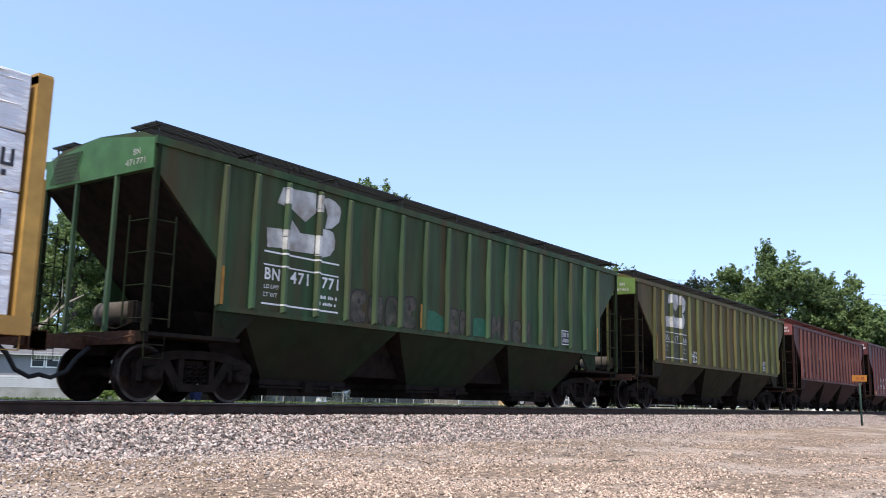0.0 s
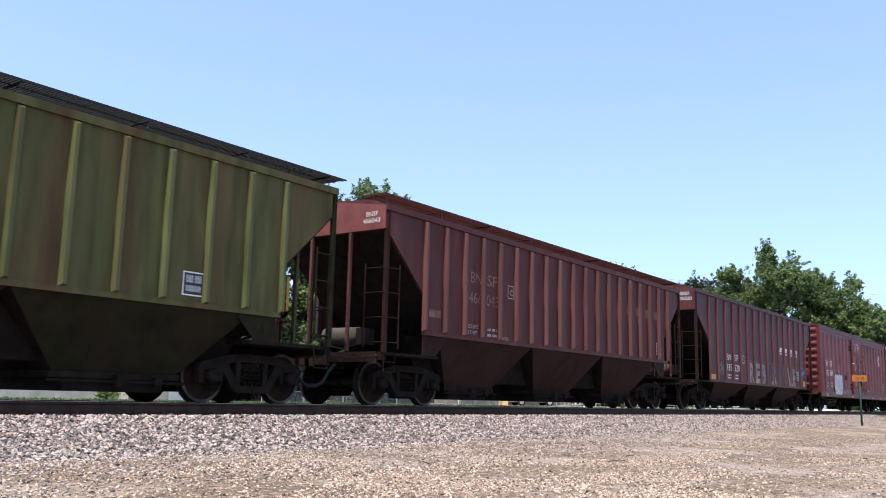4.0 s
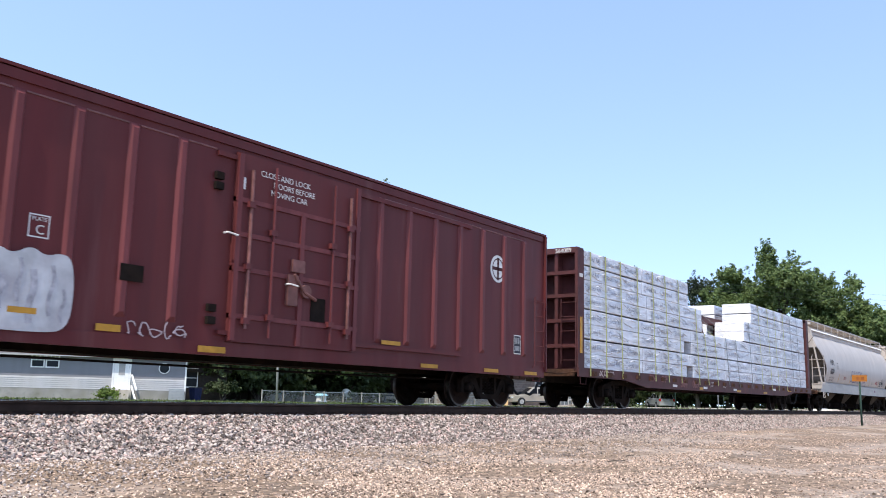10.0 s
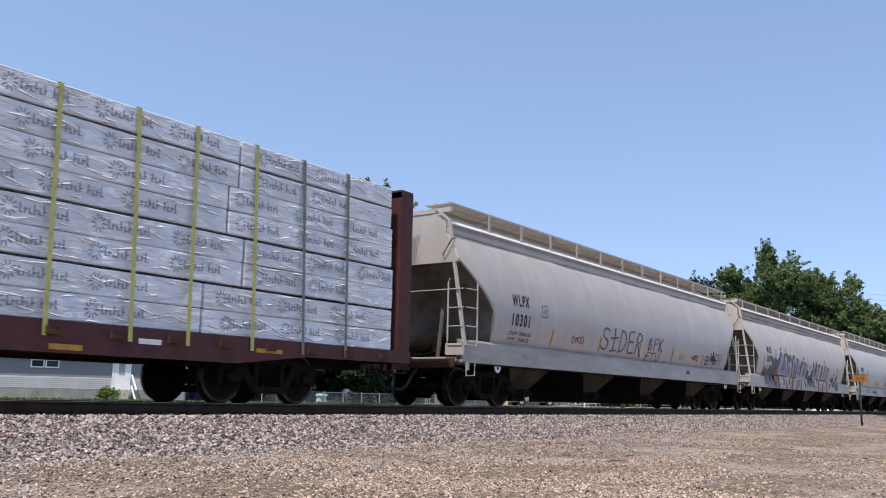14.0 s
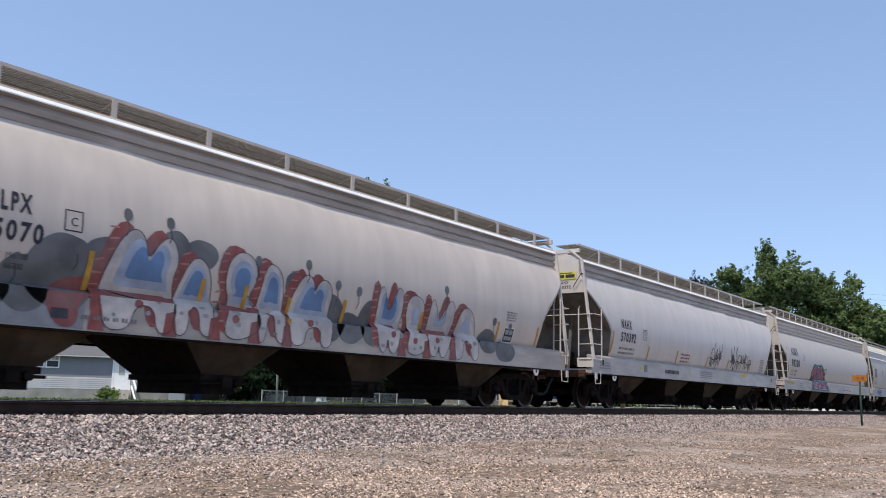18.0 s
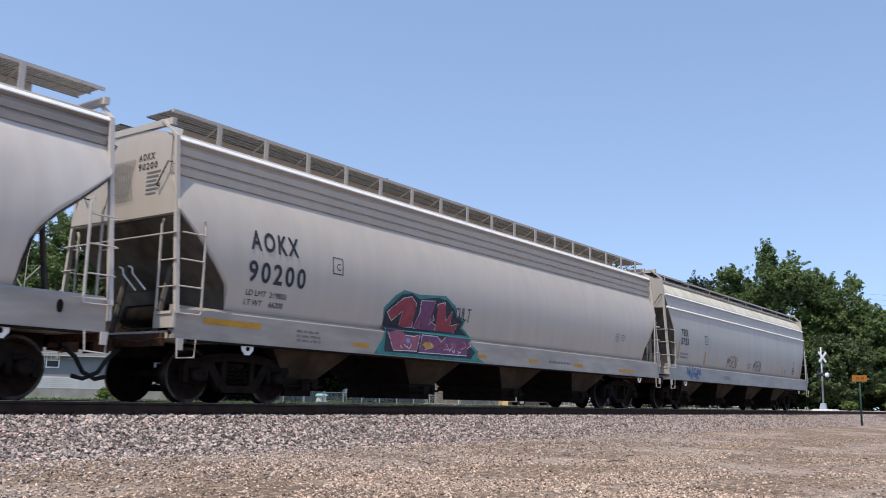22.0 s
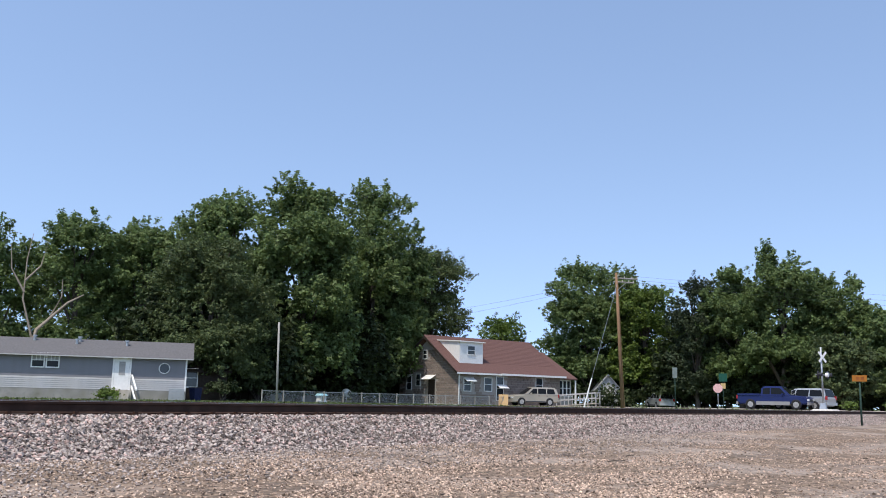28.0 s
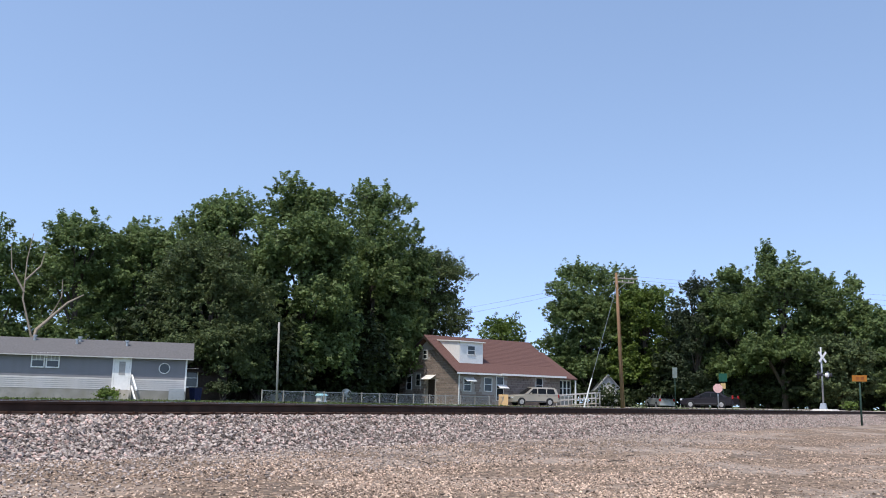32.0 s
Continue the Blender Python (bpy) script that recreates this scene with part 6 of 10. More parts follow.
    peaks = [(0.05, 0), (0.0, 0.42), (0.14, 0.82), (0.36, 1.0), (0.52, 0.95), (0.60, 0.70), (0.72, 0.92), (0.92, 0.95), (1.04, 0.76), (0.96, 0.52), (1.08, 0.30), (1.06, 0), (0.80, 0), (0.74, 0.26), (0.46, 0.24), (0.40, 0)]
    hook = [(0.18, 0.08), (0.34, 0.44), (0.12, 0.62), (0.08, 0.86), (0.36, 1.0), (0.78, 0.97), (0.98, 0.76), (0.78, 0.46), (1.10, 0.36), (1.18, 0.12), (0.80, 0.02), (0.45, 0.0)]
    arch = [(0.0, 0), (0.06, 0.50), (0.26, 0.93), (0.52, 1.0), (0.80, 0.84), (0.98, 0.42), (1.02, 0), (0.70, 0.02), (0.62, 0.34), (0.40, 0.36), (0.34, 0)]
    fork = [(0.02, 0.28), (-0.02, 0.90), (0.20, 1.0), (0.38, 0.62), (0.60, 0.66), (0.74, 0.98), (1.0, 0.93), (1.06, 0.50), (0.84, 0.02), (0.56, 0.0), (0.47, 0.24), (0.36, 0.0), (0.10, 0.02)]
    letters = ((4.25, 5.45, 2.56, peaks), (5.5, 6.3, 2.30, arch), (6.35, 7.15, 2.46, hook), (7.2, 7.9, 2.40, arch), (7.95, 9.0, 2.34, peaks), (10.35, 11.1, 2.38, fork), (11.15, 11.9, 2.24, hook), (12.0, 12.85, 2.30, fork), (12.95, 13.95, 2.18, arch))
    for k, (x0, x1, top, form) in enumerate(letters):
        rng = random.Random(300 + k)
        w, h = x1 - x0, top - 1.03
        lean = rng.uniform(-0.05, 0.12)
        body = [(x0 + u * w + lean * v, 1.03 + v * h) for u, v in ((u + rng.uniform(-0.04, 0.04), v + rng.uniform(-0.03, 0.03) * (v > 0.1)) for u, v in form)]
        crest = [(x - 0.20 + 0.05 * rng.random(), z + 0.09) for x, z in body]
        spray("graffiti_band", crest, red, 0.006, "red striped edge of a graffiti letter", 1)
        for q in range(9):
            z = 1.14 + q * h / 9
            side = min((x for x, zz in body if abs(zz - z) < 0.35), default=x0)
            bm = B()
            side_stroke(bm, [(side - 0.15 + 0.03 * rng.random(), z), (side + 0.0, z + rng.uniform(0, 0.05))], rng.uniform(0.015, 0.035), whole, 0.0075)
            part("graffiti_stripe", bm, pale_red, car)
        spray("graffiti_letter", body, white, 0.009, "white graffiti letter shape", 1)
        line(body, ink, 0.011)
        mx, mz = sum(x for x, z in body) / len(body), 1.03 + 0.66 * h
        for shrink, m, lift, low in ((0.72, blue, 0.0105, 0.42), (0.50, deep, 0.012, 0.50)) if k < 6 else ((0.45, blue, 0.0105, 0.52),):
            fill = [(mx + (x - mx) * shrink, max(mz + (z - mz) * shrink, 1.03 + low * h)) for x, z in body]
            spray("graffiti_fill", fill, m, lift, "", 1)
        spray("graffiti_fill", blob(x0 + w * rng.uniform(0.4, 0.7), 1.03 + h * rng.uniform(0.22, 0.34), 0.16, 0.14, 320 + k, 9, 0.1), red, 0.0125)
        for q in range(3):
            spray("graffiti_smudge", blob(x0 + w * rng.uniform(0.15, 0.85), 1.03 + h * rng.uniform(0.1, 0.38), rng.uniform(0.06, 0.16), rng.uniform(0.05, 0.10), 340 + k * 3 + q, 9, 0.2), smudge, 0.0115)
        if k not in (5,):
            spray("graffiti_band", [(x0 - 0.14, 1.0), (x0 - 0.10, 1.34), (x0 + 0.05, 1.38), (x0 + 0.12, 1.0)], red, 0.013, "", 0)
    spray("graffiti_band", [(3.45, 1.3), (3.5, 1.55), (3.8, 1.72), (4.15, 1.74), (4.2, 1.5), (3.95, 1.4), (3.95, 1.02), (3.65, 1.0)], red, 0.007)
    for k, (x, z) in enumerate(((2.26, 1.80), (3.02, 1.84), (3.85, 2.12), (4.6, 2.72), (5.35, 2.72), (7.15, 2.38), (8.35, 2.48), (9.15, 2.2), (9.75, 2.15), (12.6, 2.5), (14.6, 1.98), (15.3, 1.9))):
        spray("graffiti_balloon", blob(x, z, 0.16, 0.2, 200 + k, 10, 0.05), cloud, 0.009)
        bm = B()
        side_stroke(bm, [(x, z - 0.1), (x + 0.03, z - 0.22), (x - 0.02, z - 0.32)], 0.015, ROUND, 0.010)
        part("graffiti_string", bm, ink, car)
    block_letters(car, [(4.02, 4.105, 1.55, 2.1), (6.02, 6.105, 1.52, 1.95), (6.92, 7.005, 1.52, 1.95), (7.93, 8.015, 1.4, 1.85), (9.35, 9.435, 1.52, 1.95), (11.75, 11.835, 1.52, 1.95)], gold, whole, "reflector", 0.016)
    bar_rows(car, 4.0, 4.9, 1.14, 1.26, 1, 10, M_INK, sill, lift=0.016)
    block_letters(car, [(2.62, 4.05, 1.0, 1.42)], mat("graffiti_slate", (0.20, 0.205, 0.21), 0.5, vary=0.2, scale=3), sill, "graffiti_cloud", 0.003)
    block_letters(car, [(3.55, 3.8, 1.12, 1.26)], ink, sill, "patch", 0.016)
    block_letters(car, [(14.75, 14.835, 1.55, 2.0), (16.60, 16.685, 1.55, 2.0)], gold, ROUND, "reflector")
    data_panel(car, 15.1, 1.55, ROUND, 0.40, 0.32)
    bar_rows(car, 15.1, 15.55, 2.05, 2.30, 4, 8, M_INK, ROUND)
    return car


def build_silver():
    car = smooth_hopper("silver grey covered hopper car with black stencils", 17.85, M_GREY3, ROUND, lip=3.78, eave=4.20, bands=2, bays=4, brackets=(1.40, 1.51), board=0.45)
    lettering(car, "NAHX", 1.87, 2.38, 0.26, ROUND, M_INK, width=0.73, bold=0.011, spread=1.3)
    lettering(car, "570392", 1.86, 1.99, 0.26, ROUND, M_INK, width=1.06, bold=0.011, spread=1.3)
    bar_rows(car, 1.86, 2.95, 1.62, 1.88, 2, 11, M_INK, ROUND)
    lettering(car, "PLATE", 3.48, 2.36, 0.05, ROUND, M_INK)
    lettering(car, "C", 3.54, 2.20, 0.12, ROUND, M_INK)
    framed(car, 3.44, 3.74, 2.12, 2.44, M_INK, ROUND)
    block_letters(car, [(1.30, 1.385, 1.60, 2.25), (3.97, 4.055, 1.52, 1.95), (6.39, 6.475, 1.52, 1.95), (9.30, 9.385, 1.52, 1.9), (11.60, 11.685, 1.52, 1.9), (14.20, 14.285, 1.52, 1.85)], M_YEL, ROUND, "reflector")
    bar_rows(car, 6.8, 7.6, 1.60, 1.94, 3, 8, mat("notice_red", (0.28, 0.06, 0.06), 0.6), ROUND)
    bar_rows(car, 15.6, 16.1, 1.55, 2.15, 6, 4, M_INK, ROUND)
    handstyle(car, 9.55, 1.58, 1.15, 0.72, M_INK, 51, ROUND, 4, 0.03)
    scribble(car, 9.65, 1.6, 1.0, 0.55, M_INK, 58, ROUND, 4, 0.02)
    handstyle(car, 11.83, 1.55, 1.05, 0.72, M_INK, 52, ROUND, 4, 0.034)
    handstyle(car, 13.0, 1.66, 0.7, 0.50, M_INK, 57, ROUND, 3, 0.03)
    handstyle(car, 13.75, 1.66, 0.6, 0.42, M_INK, 53, ROUND, 3, 0.03)
    block_letters(car, [(13.1, 13.7, 1.30, 1.44)], mat("tape_yellow", (0.48, 0.38, 0.05), 0.5), sill_surf(ROUND), "patch")
    s = sill_surf(ROUND)
    slab_letters(car, 5.3, 1.16, 0.075, 0.12, 11, 0.035, M_INK, s)
    block_letters(car, [(3.6, 3.85, 1.14, 1.36)], mat("dull_patch", (0.20, 0.185, 0.175), 0.6), s, "patch")
    block_letters(car, [(3.3, 3.48, 1.2, 1.34), (7.4, 7.52, 1.2, 1.34), (10.6, 10.7, 1.2, 1.34)], M_STRAP, s, "decal")
    bar_rows(car, 8.5, 9.7, 1.12, 1.38, 4, 9, M_INK, s)
    bar_rows(car, 0.5, 1.2, 1.12, 1.36, 3, 5, M_INK, s)
    for x in (0.72, 17.13):
        bm = B()
        side_poly(bm, rounded([(x - 0.05, 1.2), (x + 0.05, 1.2), (x + 0.05, 1.38), (x - 0.05, 1.38)], True, 2), s, 0.004)
        part("sill_slot", bm, M_UNDER, car, "dark oval slot in the sill")
    part("notice_plate", bx(B(), -0.045, -0.033, -1.08, -0.42, 3.64, 3.86), mat("plate_yellow", (0.55, 0.48, 0.10), 0.5), car, "yellow notice plate")
    part("notice_line", bx(bx(bx(B(), -0.049, -0.045, -0.70, -0.47, 3.69, 3.78), -0.049, -0.045, -1.03, -0.74, 3.69, 3.78), -0.049, -0.045, -0.95, -0.50, 3.81, 3.83), M_INK, car, "dark bars of a notice")
    end_lettering(car, "NAHX", -0.50, 3.51, 0.085, -0.034, M_INK, 0.33, 0.004, 1.3)
    end_lettering(car, "570392", -0.46, 3.38, 0.085, -0.034, M_INK, 0.44, 0.004, 1.3)
    return car


def build_long():
    car = smooth_hopper("light grey four-bay covered hopper car with red and purple graffiti", 18.8, M_GREY4, SLAB, lip=3.62, eave=4.22, weave=(0.07, 0.034), bands=3, slope_in=1.06, end_z=3.0, bays=4, brackets=(1.0, 1.07), curved=False, grate=mat("worn_grating", (0.13, 0.125, 0.115), 0.7, vary=0.2, scale=10))
    lettering(car, "AOKX", 1.45, 2.58, 0.33, SLAB, M_INK, width=1.11, bold=0.011, spread=1.3)
    lettering(car, "90200", 1.40, 2.04, 0.34, SLAB, M_INK, width=1.34, bold=0.011, spread=1.3)
    lettering(car, "LD LMT  219800", 1.40, 1.80, 0.095, SLAB, M_INK)
    lettering(car, "LT WT    66200", 1.40, 1.64, 0.095, SLAB, M_INK)
    lettering(car, "C", 3.53, 2.48, 0.13, SLAB, M_INK)
    framed(car, 3.44, 3.72, 2.40, 2.72, M_INK, SLAB)
    end_lettering(car, "AOKX", -0.38, 3.90, 0.11, -0.034, M_INK, 0.42, 0.005, 1.3)
    end_lettering(car, "90200", -0.38, 3.74, 0.11, -0.034, M_INK, 0.50, 0.005, 1.3)
    for k in range(6):
        part("stencil_line", bx(B(), -0.036, -0.031, -0.98 + 0.05 * (k % 3), -0.62, 3.66 - k * 0.07, 3.69 - k * 0.07), M_INKF, car)
    s = sill_surf(SLAB)
    block_letters(car, [(0.55, 1.75, 1.24, 1.34), (4.1, 4.55, 1.10, 1.18), (8.3, 8.7, 1.10, 1.18), (10.6, 11.05, 1.10, 1.18), (13.0, 13.5, 1.10, 1.18), (15.8, 16.8, 1.06, 1.16)], M_YEL, s, "reflector")
    bar_rows(car, 2.6, 3.2, 1.10, 1.34, 3, 5, M_INK, s)
    bar_rows(car, 11.6, 12.8, 1.14, 1.26, 1, 9, M_INK, s)
    for y in (-0.55, -0.30):
        part("operating_rod", tube(B(), [(-0.10, y - 0.35, 1.75), (-0.10, y, 2.02), (-0.10, y + 0.03, 2.12), (-0.10, y + 0.12, 2.15)], 0.016, 5), M_EAVE, car, "bent pale operating rod")
    # large sprayed piece across side and sill
    teal = mat("graffiti_teal", (0.04, 0.20, 0.185), 0.5, vary=0.2)
    ink = mat("graffiti_dark", (0.03, 0.03, 0.04), 0.5)
    red = mat("graffiti_crimson", (0.27, 0.050, 0.065), 0.5, vary=0.2)
    pur = mat("graffiti_violet", (0.165, 0.060, 0.130), 0.5, vary=0.2)
    gold, sky_blue = mat("graffiti_amber", (0.50, 0.27, 0.05), 0.5), mat("graffiti_pale_blue", (0.20, 0.30, 0.50), 0.5)
    wht = mat("graffiti_line", (0.62, 0.58, 0.61), 0.5)
    rose = mat("graffiti_pink", (0.28, 0.085, 0.125), 0.5, vary=0.25)
    whole = lambda z: SLAB(z) if z > 1.5 else s(z)
    for outline, lift, m in (([(4.7, 1.0), (4.95, 1.3), (5.05, 1.62), (4.98, 1.92), (5.3, 2.2), (5.58, 2.34), (6.1, 2.3), (7.03, 2.37), (7.42, 2.18), (7.52, 1.98), (7.86, 1.92), (7.78, 1.74), (8.12, 1.58), (7.98, 1.42), (8.34, 1.24), (8.30, 1.12), (8.6, 1.0)], 0.004, teal),
                             ([(5.0, 1.06), (5.04, 1.5), (5.05, 1.88), (5.5, 2.24), (5.85, 2.30), (6.1, 2.2), (6.7, 2.30), (7.08, 2.28), (7.38, 2.10), (7.46, 1.94), (7.78, 1.88), (7.70, 1.72), (8.05, 1.56), (7.90, 1.40), (8.22, 1.22), (8.05, 1.06)], 0.007, ink)):
        bm = B()
        side_poly(bm, outline, whole, lift)
        part("graffiti_halo", bm, m, car, "teal and black sprayed halo of the graffiti")
    for outline, m in (([(5.10, 1.85), (5.56, 2.17), (5.83, 2.23), (6.0, 2.10), (5.97, 1.61), (5.55, 1.58), (5.58, 1.91), (5.28, 1.69)], red),
                       ([(5.10, 1.45), (5.54, 1.53), (5.68, 1.42), (5.95, 1.42), (6.15, 1.47), (6.04, 1.12), (5.28, 1.10)], rose),
                       ([(6.16, 2.18), (6.66, 2.22), (6.55, 1.78), (6.77, 1.72), (6.77, 1.52), (6.02, 1.60), (6.15, 1.92)], pur),
                       ([(6.74, 2.16), (7.0, 2.22), (7.11, 1.84), (7.30, 2.06), (7.29, 1.74), (7.62, 1.82), (7.44, 1.58), (6.80, 1.55)], red),
                       ([(6.22, 1.47), (6.76, 1.47), (6.90, 1.36), (7.05, 1.48), (7.41, 1.52), (7.97, 1.54), (7.87, 1.12), (6.11, 1.10)], pur)):
        bm = B()
        side_poly(bm, outline, whole, 0.010)
        part("graffiti_letter", bm, m, car, "crimson and violet graffiti letter")
        bm = B()
        side_stroke(bm, outline + outline[:1], 0.017, whole, 0.013)
        part("graffiti_line", bm, wht, car)
    rng = random.Random(64)
    for k in range(9):
        x, z, w = 6.1 + 0.22 * k, rng.uniform(1.15, 1.95 - 0.05 * k), rng.uniform(0.12, 0.26)
        shard = [(x, z), (x + w, z + rng.uniform(0.02, 0.12)), (x + w * 0.5, z + rng.uniform(0.12, 0.26))]
        bm = B()
        side_poly(bm, shard, whole, 0.0115)
        part("graffiti_fill", bm, (rose, ink, pur, red)[k % 4], car)
        bm = B()
        side_stroke(bm, shard, 0.013, whole, 0.0135)
        part("graffiti_line", bm, wht if k % 3 else ink, car)
    for x, z, w, h, m in ((6.45, 1.26, 0.36, 0.16, gold), (5.75, 1.32, 0.14, 0.12, sky_blue), (7.35, 1.30, 0.22, 0.2, rose)):
        bm = B()
        side_poly(bm, blob(x, z, w, h, 7), whole, 0.012)
        part("graffiti_fill", bm, m, car)
    scribble(car, 5.4, 1.14, 0.45, 0.16, wht, 62, s, 4, 0.02)
    scribble(car, 7.2, 1.13, 0.45, 0.12, wht, 63, s, 4, 0.018)
    tag(car, "CULT", 7.42, 1.9, 0.62, 0.26, M_INK, SLAB, 0.026)
    bar_rows(car, 15.6, 15.85, 1.95, 2.2, 4, 7, M_INK, SLAB)
    bar_rows(car, 16.0, 16.3, 2.0, 2.2, 3, 7, M_INK, SLAB)
    return car


def build_last():
    car = smooth_hopper("pale grey covered hopper car with stepped top bands", 17.45, M_GREY5, STEP, lip=4.27, eave=4.32, bands=1, slope_in=0.80, end_z=3.90, panel_z=3.40, post_y=1.36, bays=4, posts_n=8, curved=False, over=0.01, board=0.20, post=0.018, grate=M_GRATED, bay_at=(2.95, 3.62))
    lettering(car, "TEIX", 1.20, 2.50, 0.22, STEP, M_INK, width=0.60, bold=0.011, spread=1.3)
    lettering(car, "5723", 1.16, 2.20, 0.22, STEP, M_INK, width=0.68, bold=0.011, spread=1.3)
    bar_rows(car, 1.17, 1.86, 1.74, 1.98, 2, 7, M_INK, STEP)
    lettering(car, "PLATE", 3.50, 2.56, 0.05, STEP, M_INK)
    lettering(car, "C", 3.56, 2.40, 0.12, STEP, M_INK)
    framed(car, 3.46, 3.76, 2.33, 2.64, M_INK, STEP)
    block_letters(car, [(0.95, 1.035, 1.70, 2.28), (3.51, 3.595, 1.60, 2.05), (6.94, 7.025, 1.60, 2.05), (10.17, 10.255, 1.60, 2.0), (13.40, 13.485, 1.58, 1.98), (16.33, 16.415, 1.60, 2.2)], M_YEL, STEP, "reflector")
    data_panel(car, 15.04, 1.66, STEP, 0.32, 0.34)
    bar_rows(car, 15.1, 15.4, 2.05, 2.3, 4, 3, M_INK, STEP)
    bar_rows(car, 8.5, 8.9, 1.66, 1.9, 4, 4, M_INK, STEP)
    bar_rows(car, 13.7, 14.1, 1.62, 1.85, 4, 4, M_INK, STEP)
    end_lettering(car, "TEIX", -0.48, 3.62, 0.10, -0.034, M_INK, 0.30, 0.005, 1.3)
    end_lettering(car, "5723", -0.48, 3.46, 0.10, -0.034, M_INK, 0.32, 0.005, 1.3)
    for e, d in ((0.0, -1), (17.45, 1)):
        ladder(car, M_GREY5, e + d * 0.12, -0.02, "y", 0.40, 1.25, 3.98, 11, "tall_ladder")
        part("end_post", bx(B(), e + d * 0.06 - 0.03, e + d * 0.06 + 0.03, -0.98, -0.92, 1.1, 4.34), M_GREY5, car)
    tag(car, "NSEU", 5.99, 1.64, 1.2, 0.42, M_INK, STEP, 0.03)
    tag(car, "NSEU", 9.26, 1.62, 1.0, 0.40, M_INK, STEP, 0.028)
    handstyle(car, 1.62, 1.10, 1.25, 0.32, mat("graffiti_navy", (0.055, 0.11, 0.26), 0.5), 73, sill_surf(STEP), 6, 0.055)
    bar_rows(car, 5.3, 6.2, 1.14, 1.30, 2, 7, M_INK, sill_surf(STEP))
    bar_rows(car, 12.3, 12.8, 1.2, 1.26, 1, 5, M_INK, sill_surf(STEP))
    # cream strip paints in the sun on the upper slope, with dust stains
    bm = B()
    side_poly(bm, [(0.06, 3.86), (17.39, 3.86), (17.39, 4.20), (0.06, 4.20)], STEP, 0.004)
    part("top_band", bm, mat("cream_sunlit_top_band", (0.64, 0.58, 0.45), 0.5, vary=0.12, scale=2, stretch=STREAK, dirt=(0.50, 0.43, 0.28), dirt_amount=0.4, dirt_scale=1.2), car, "top band, cream for the sun on it, stained yellow by dust")
    # ledges take the white edge paint as their line of sunlight
    for z in (3.36, 3.79):
        for s in (-1, 1):
            y = s * (STEP(z) - 0.01)
            part("side_ledge", prism(B(), [(y, z - 0.02), (y + s * 0.05, z - 0.012), (y + s * 0.055, z), (y, z + 0.055)], 0.05, 17.4), M_EAVE, car, "raised horizontal ledge along the side")
    return car


# ---- centre-beam flat cars with wrapped lumber ----
LOADS = []


def wrapped_bundle(x0, x1, y0, y1, z0, z1, seed):
    """A stack of boards in plastic wrap, edges slightly soft, faces a little uneven."""
    rng = random.Random(seed)
    bm = B()
    bx(bm, x0, x1, y0, y1, z0, z1)
    bmesh.ops.subdivide_edges(bm, edges=[e for e in bm.edges if abs(e.verts[0].co.x - e.verts[1].co.x) > 0.1], cuts=5, use_grid_fill=True)
    for v in bm.verts:
        v.co.y += rng.uniform(-0.008, 0.008)
        v.co.z += rng.uniform(-0.010, 0.006) if v.co.z > z0 + 0.01 else 0
    bmesh.ops.bevel(bm, geom=list(bm.edges), offset=0.018, segments=1, affect="EDGES", clamp_overlap=True)
    # taut creases of the wrap on the outer face, most of them near the top edge
    out = -1 if y0 < 0 else 1
    face_y, h = (y0 if out < 0 else y1), z1 - z0
    for _ in range(int((x1 - x0) * 5.5)):
        x, l = rng.uniform(x0 + 0.05, x1 - 0.5), rng.uniform(0.12, 0.7)
        z = z0 + h * (1 - rng.random() ** 1.7 * 0.9) - 0.03
        fall, w = l * rng.choice((-0.32, -0.2, -0.1, 0.04, 0.25)), rng.uniform(0.006, 0.016)
        xb, zb = min(x + l, x1 - 0.03), min(max(z + fall, z0 + 0.03), z1 - 0.03)
        ya, yb = face_y + out * 0.002, face_y + out * (0.010 + w)
        v = [bm.verts.new(p) for p in ((x, ya, z), (xb, ya, zb), ((x + xb) / 2, yb, (z + zb) / 2 - w * 0.4), ((x + xb) / 2, ya, (z + zb) / 2 + w * 1.5), ((x + xb) / 2, ya, (z + zb) / 2 - w * 1.5))]
        for f in ((0, 2, 3), (2, 1, 3), (0, 4, 2), (4, 1, 2)):
            bm.faces.new([v[i] for i in f])
    return bm


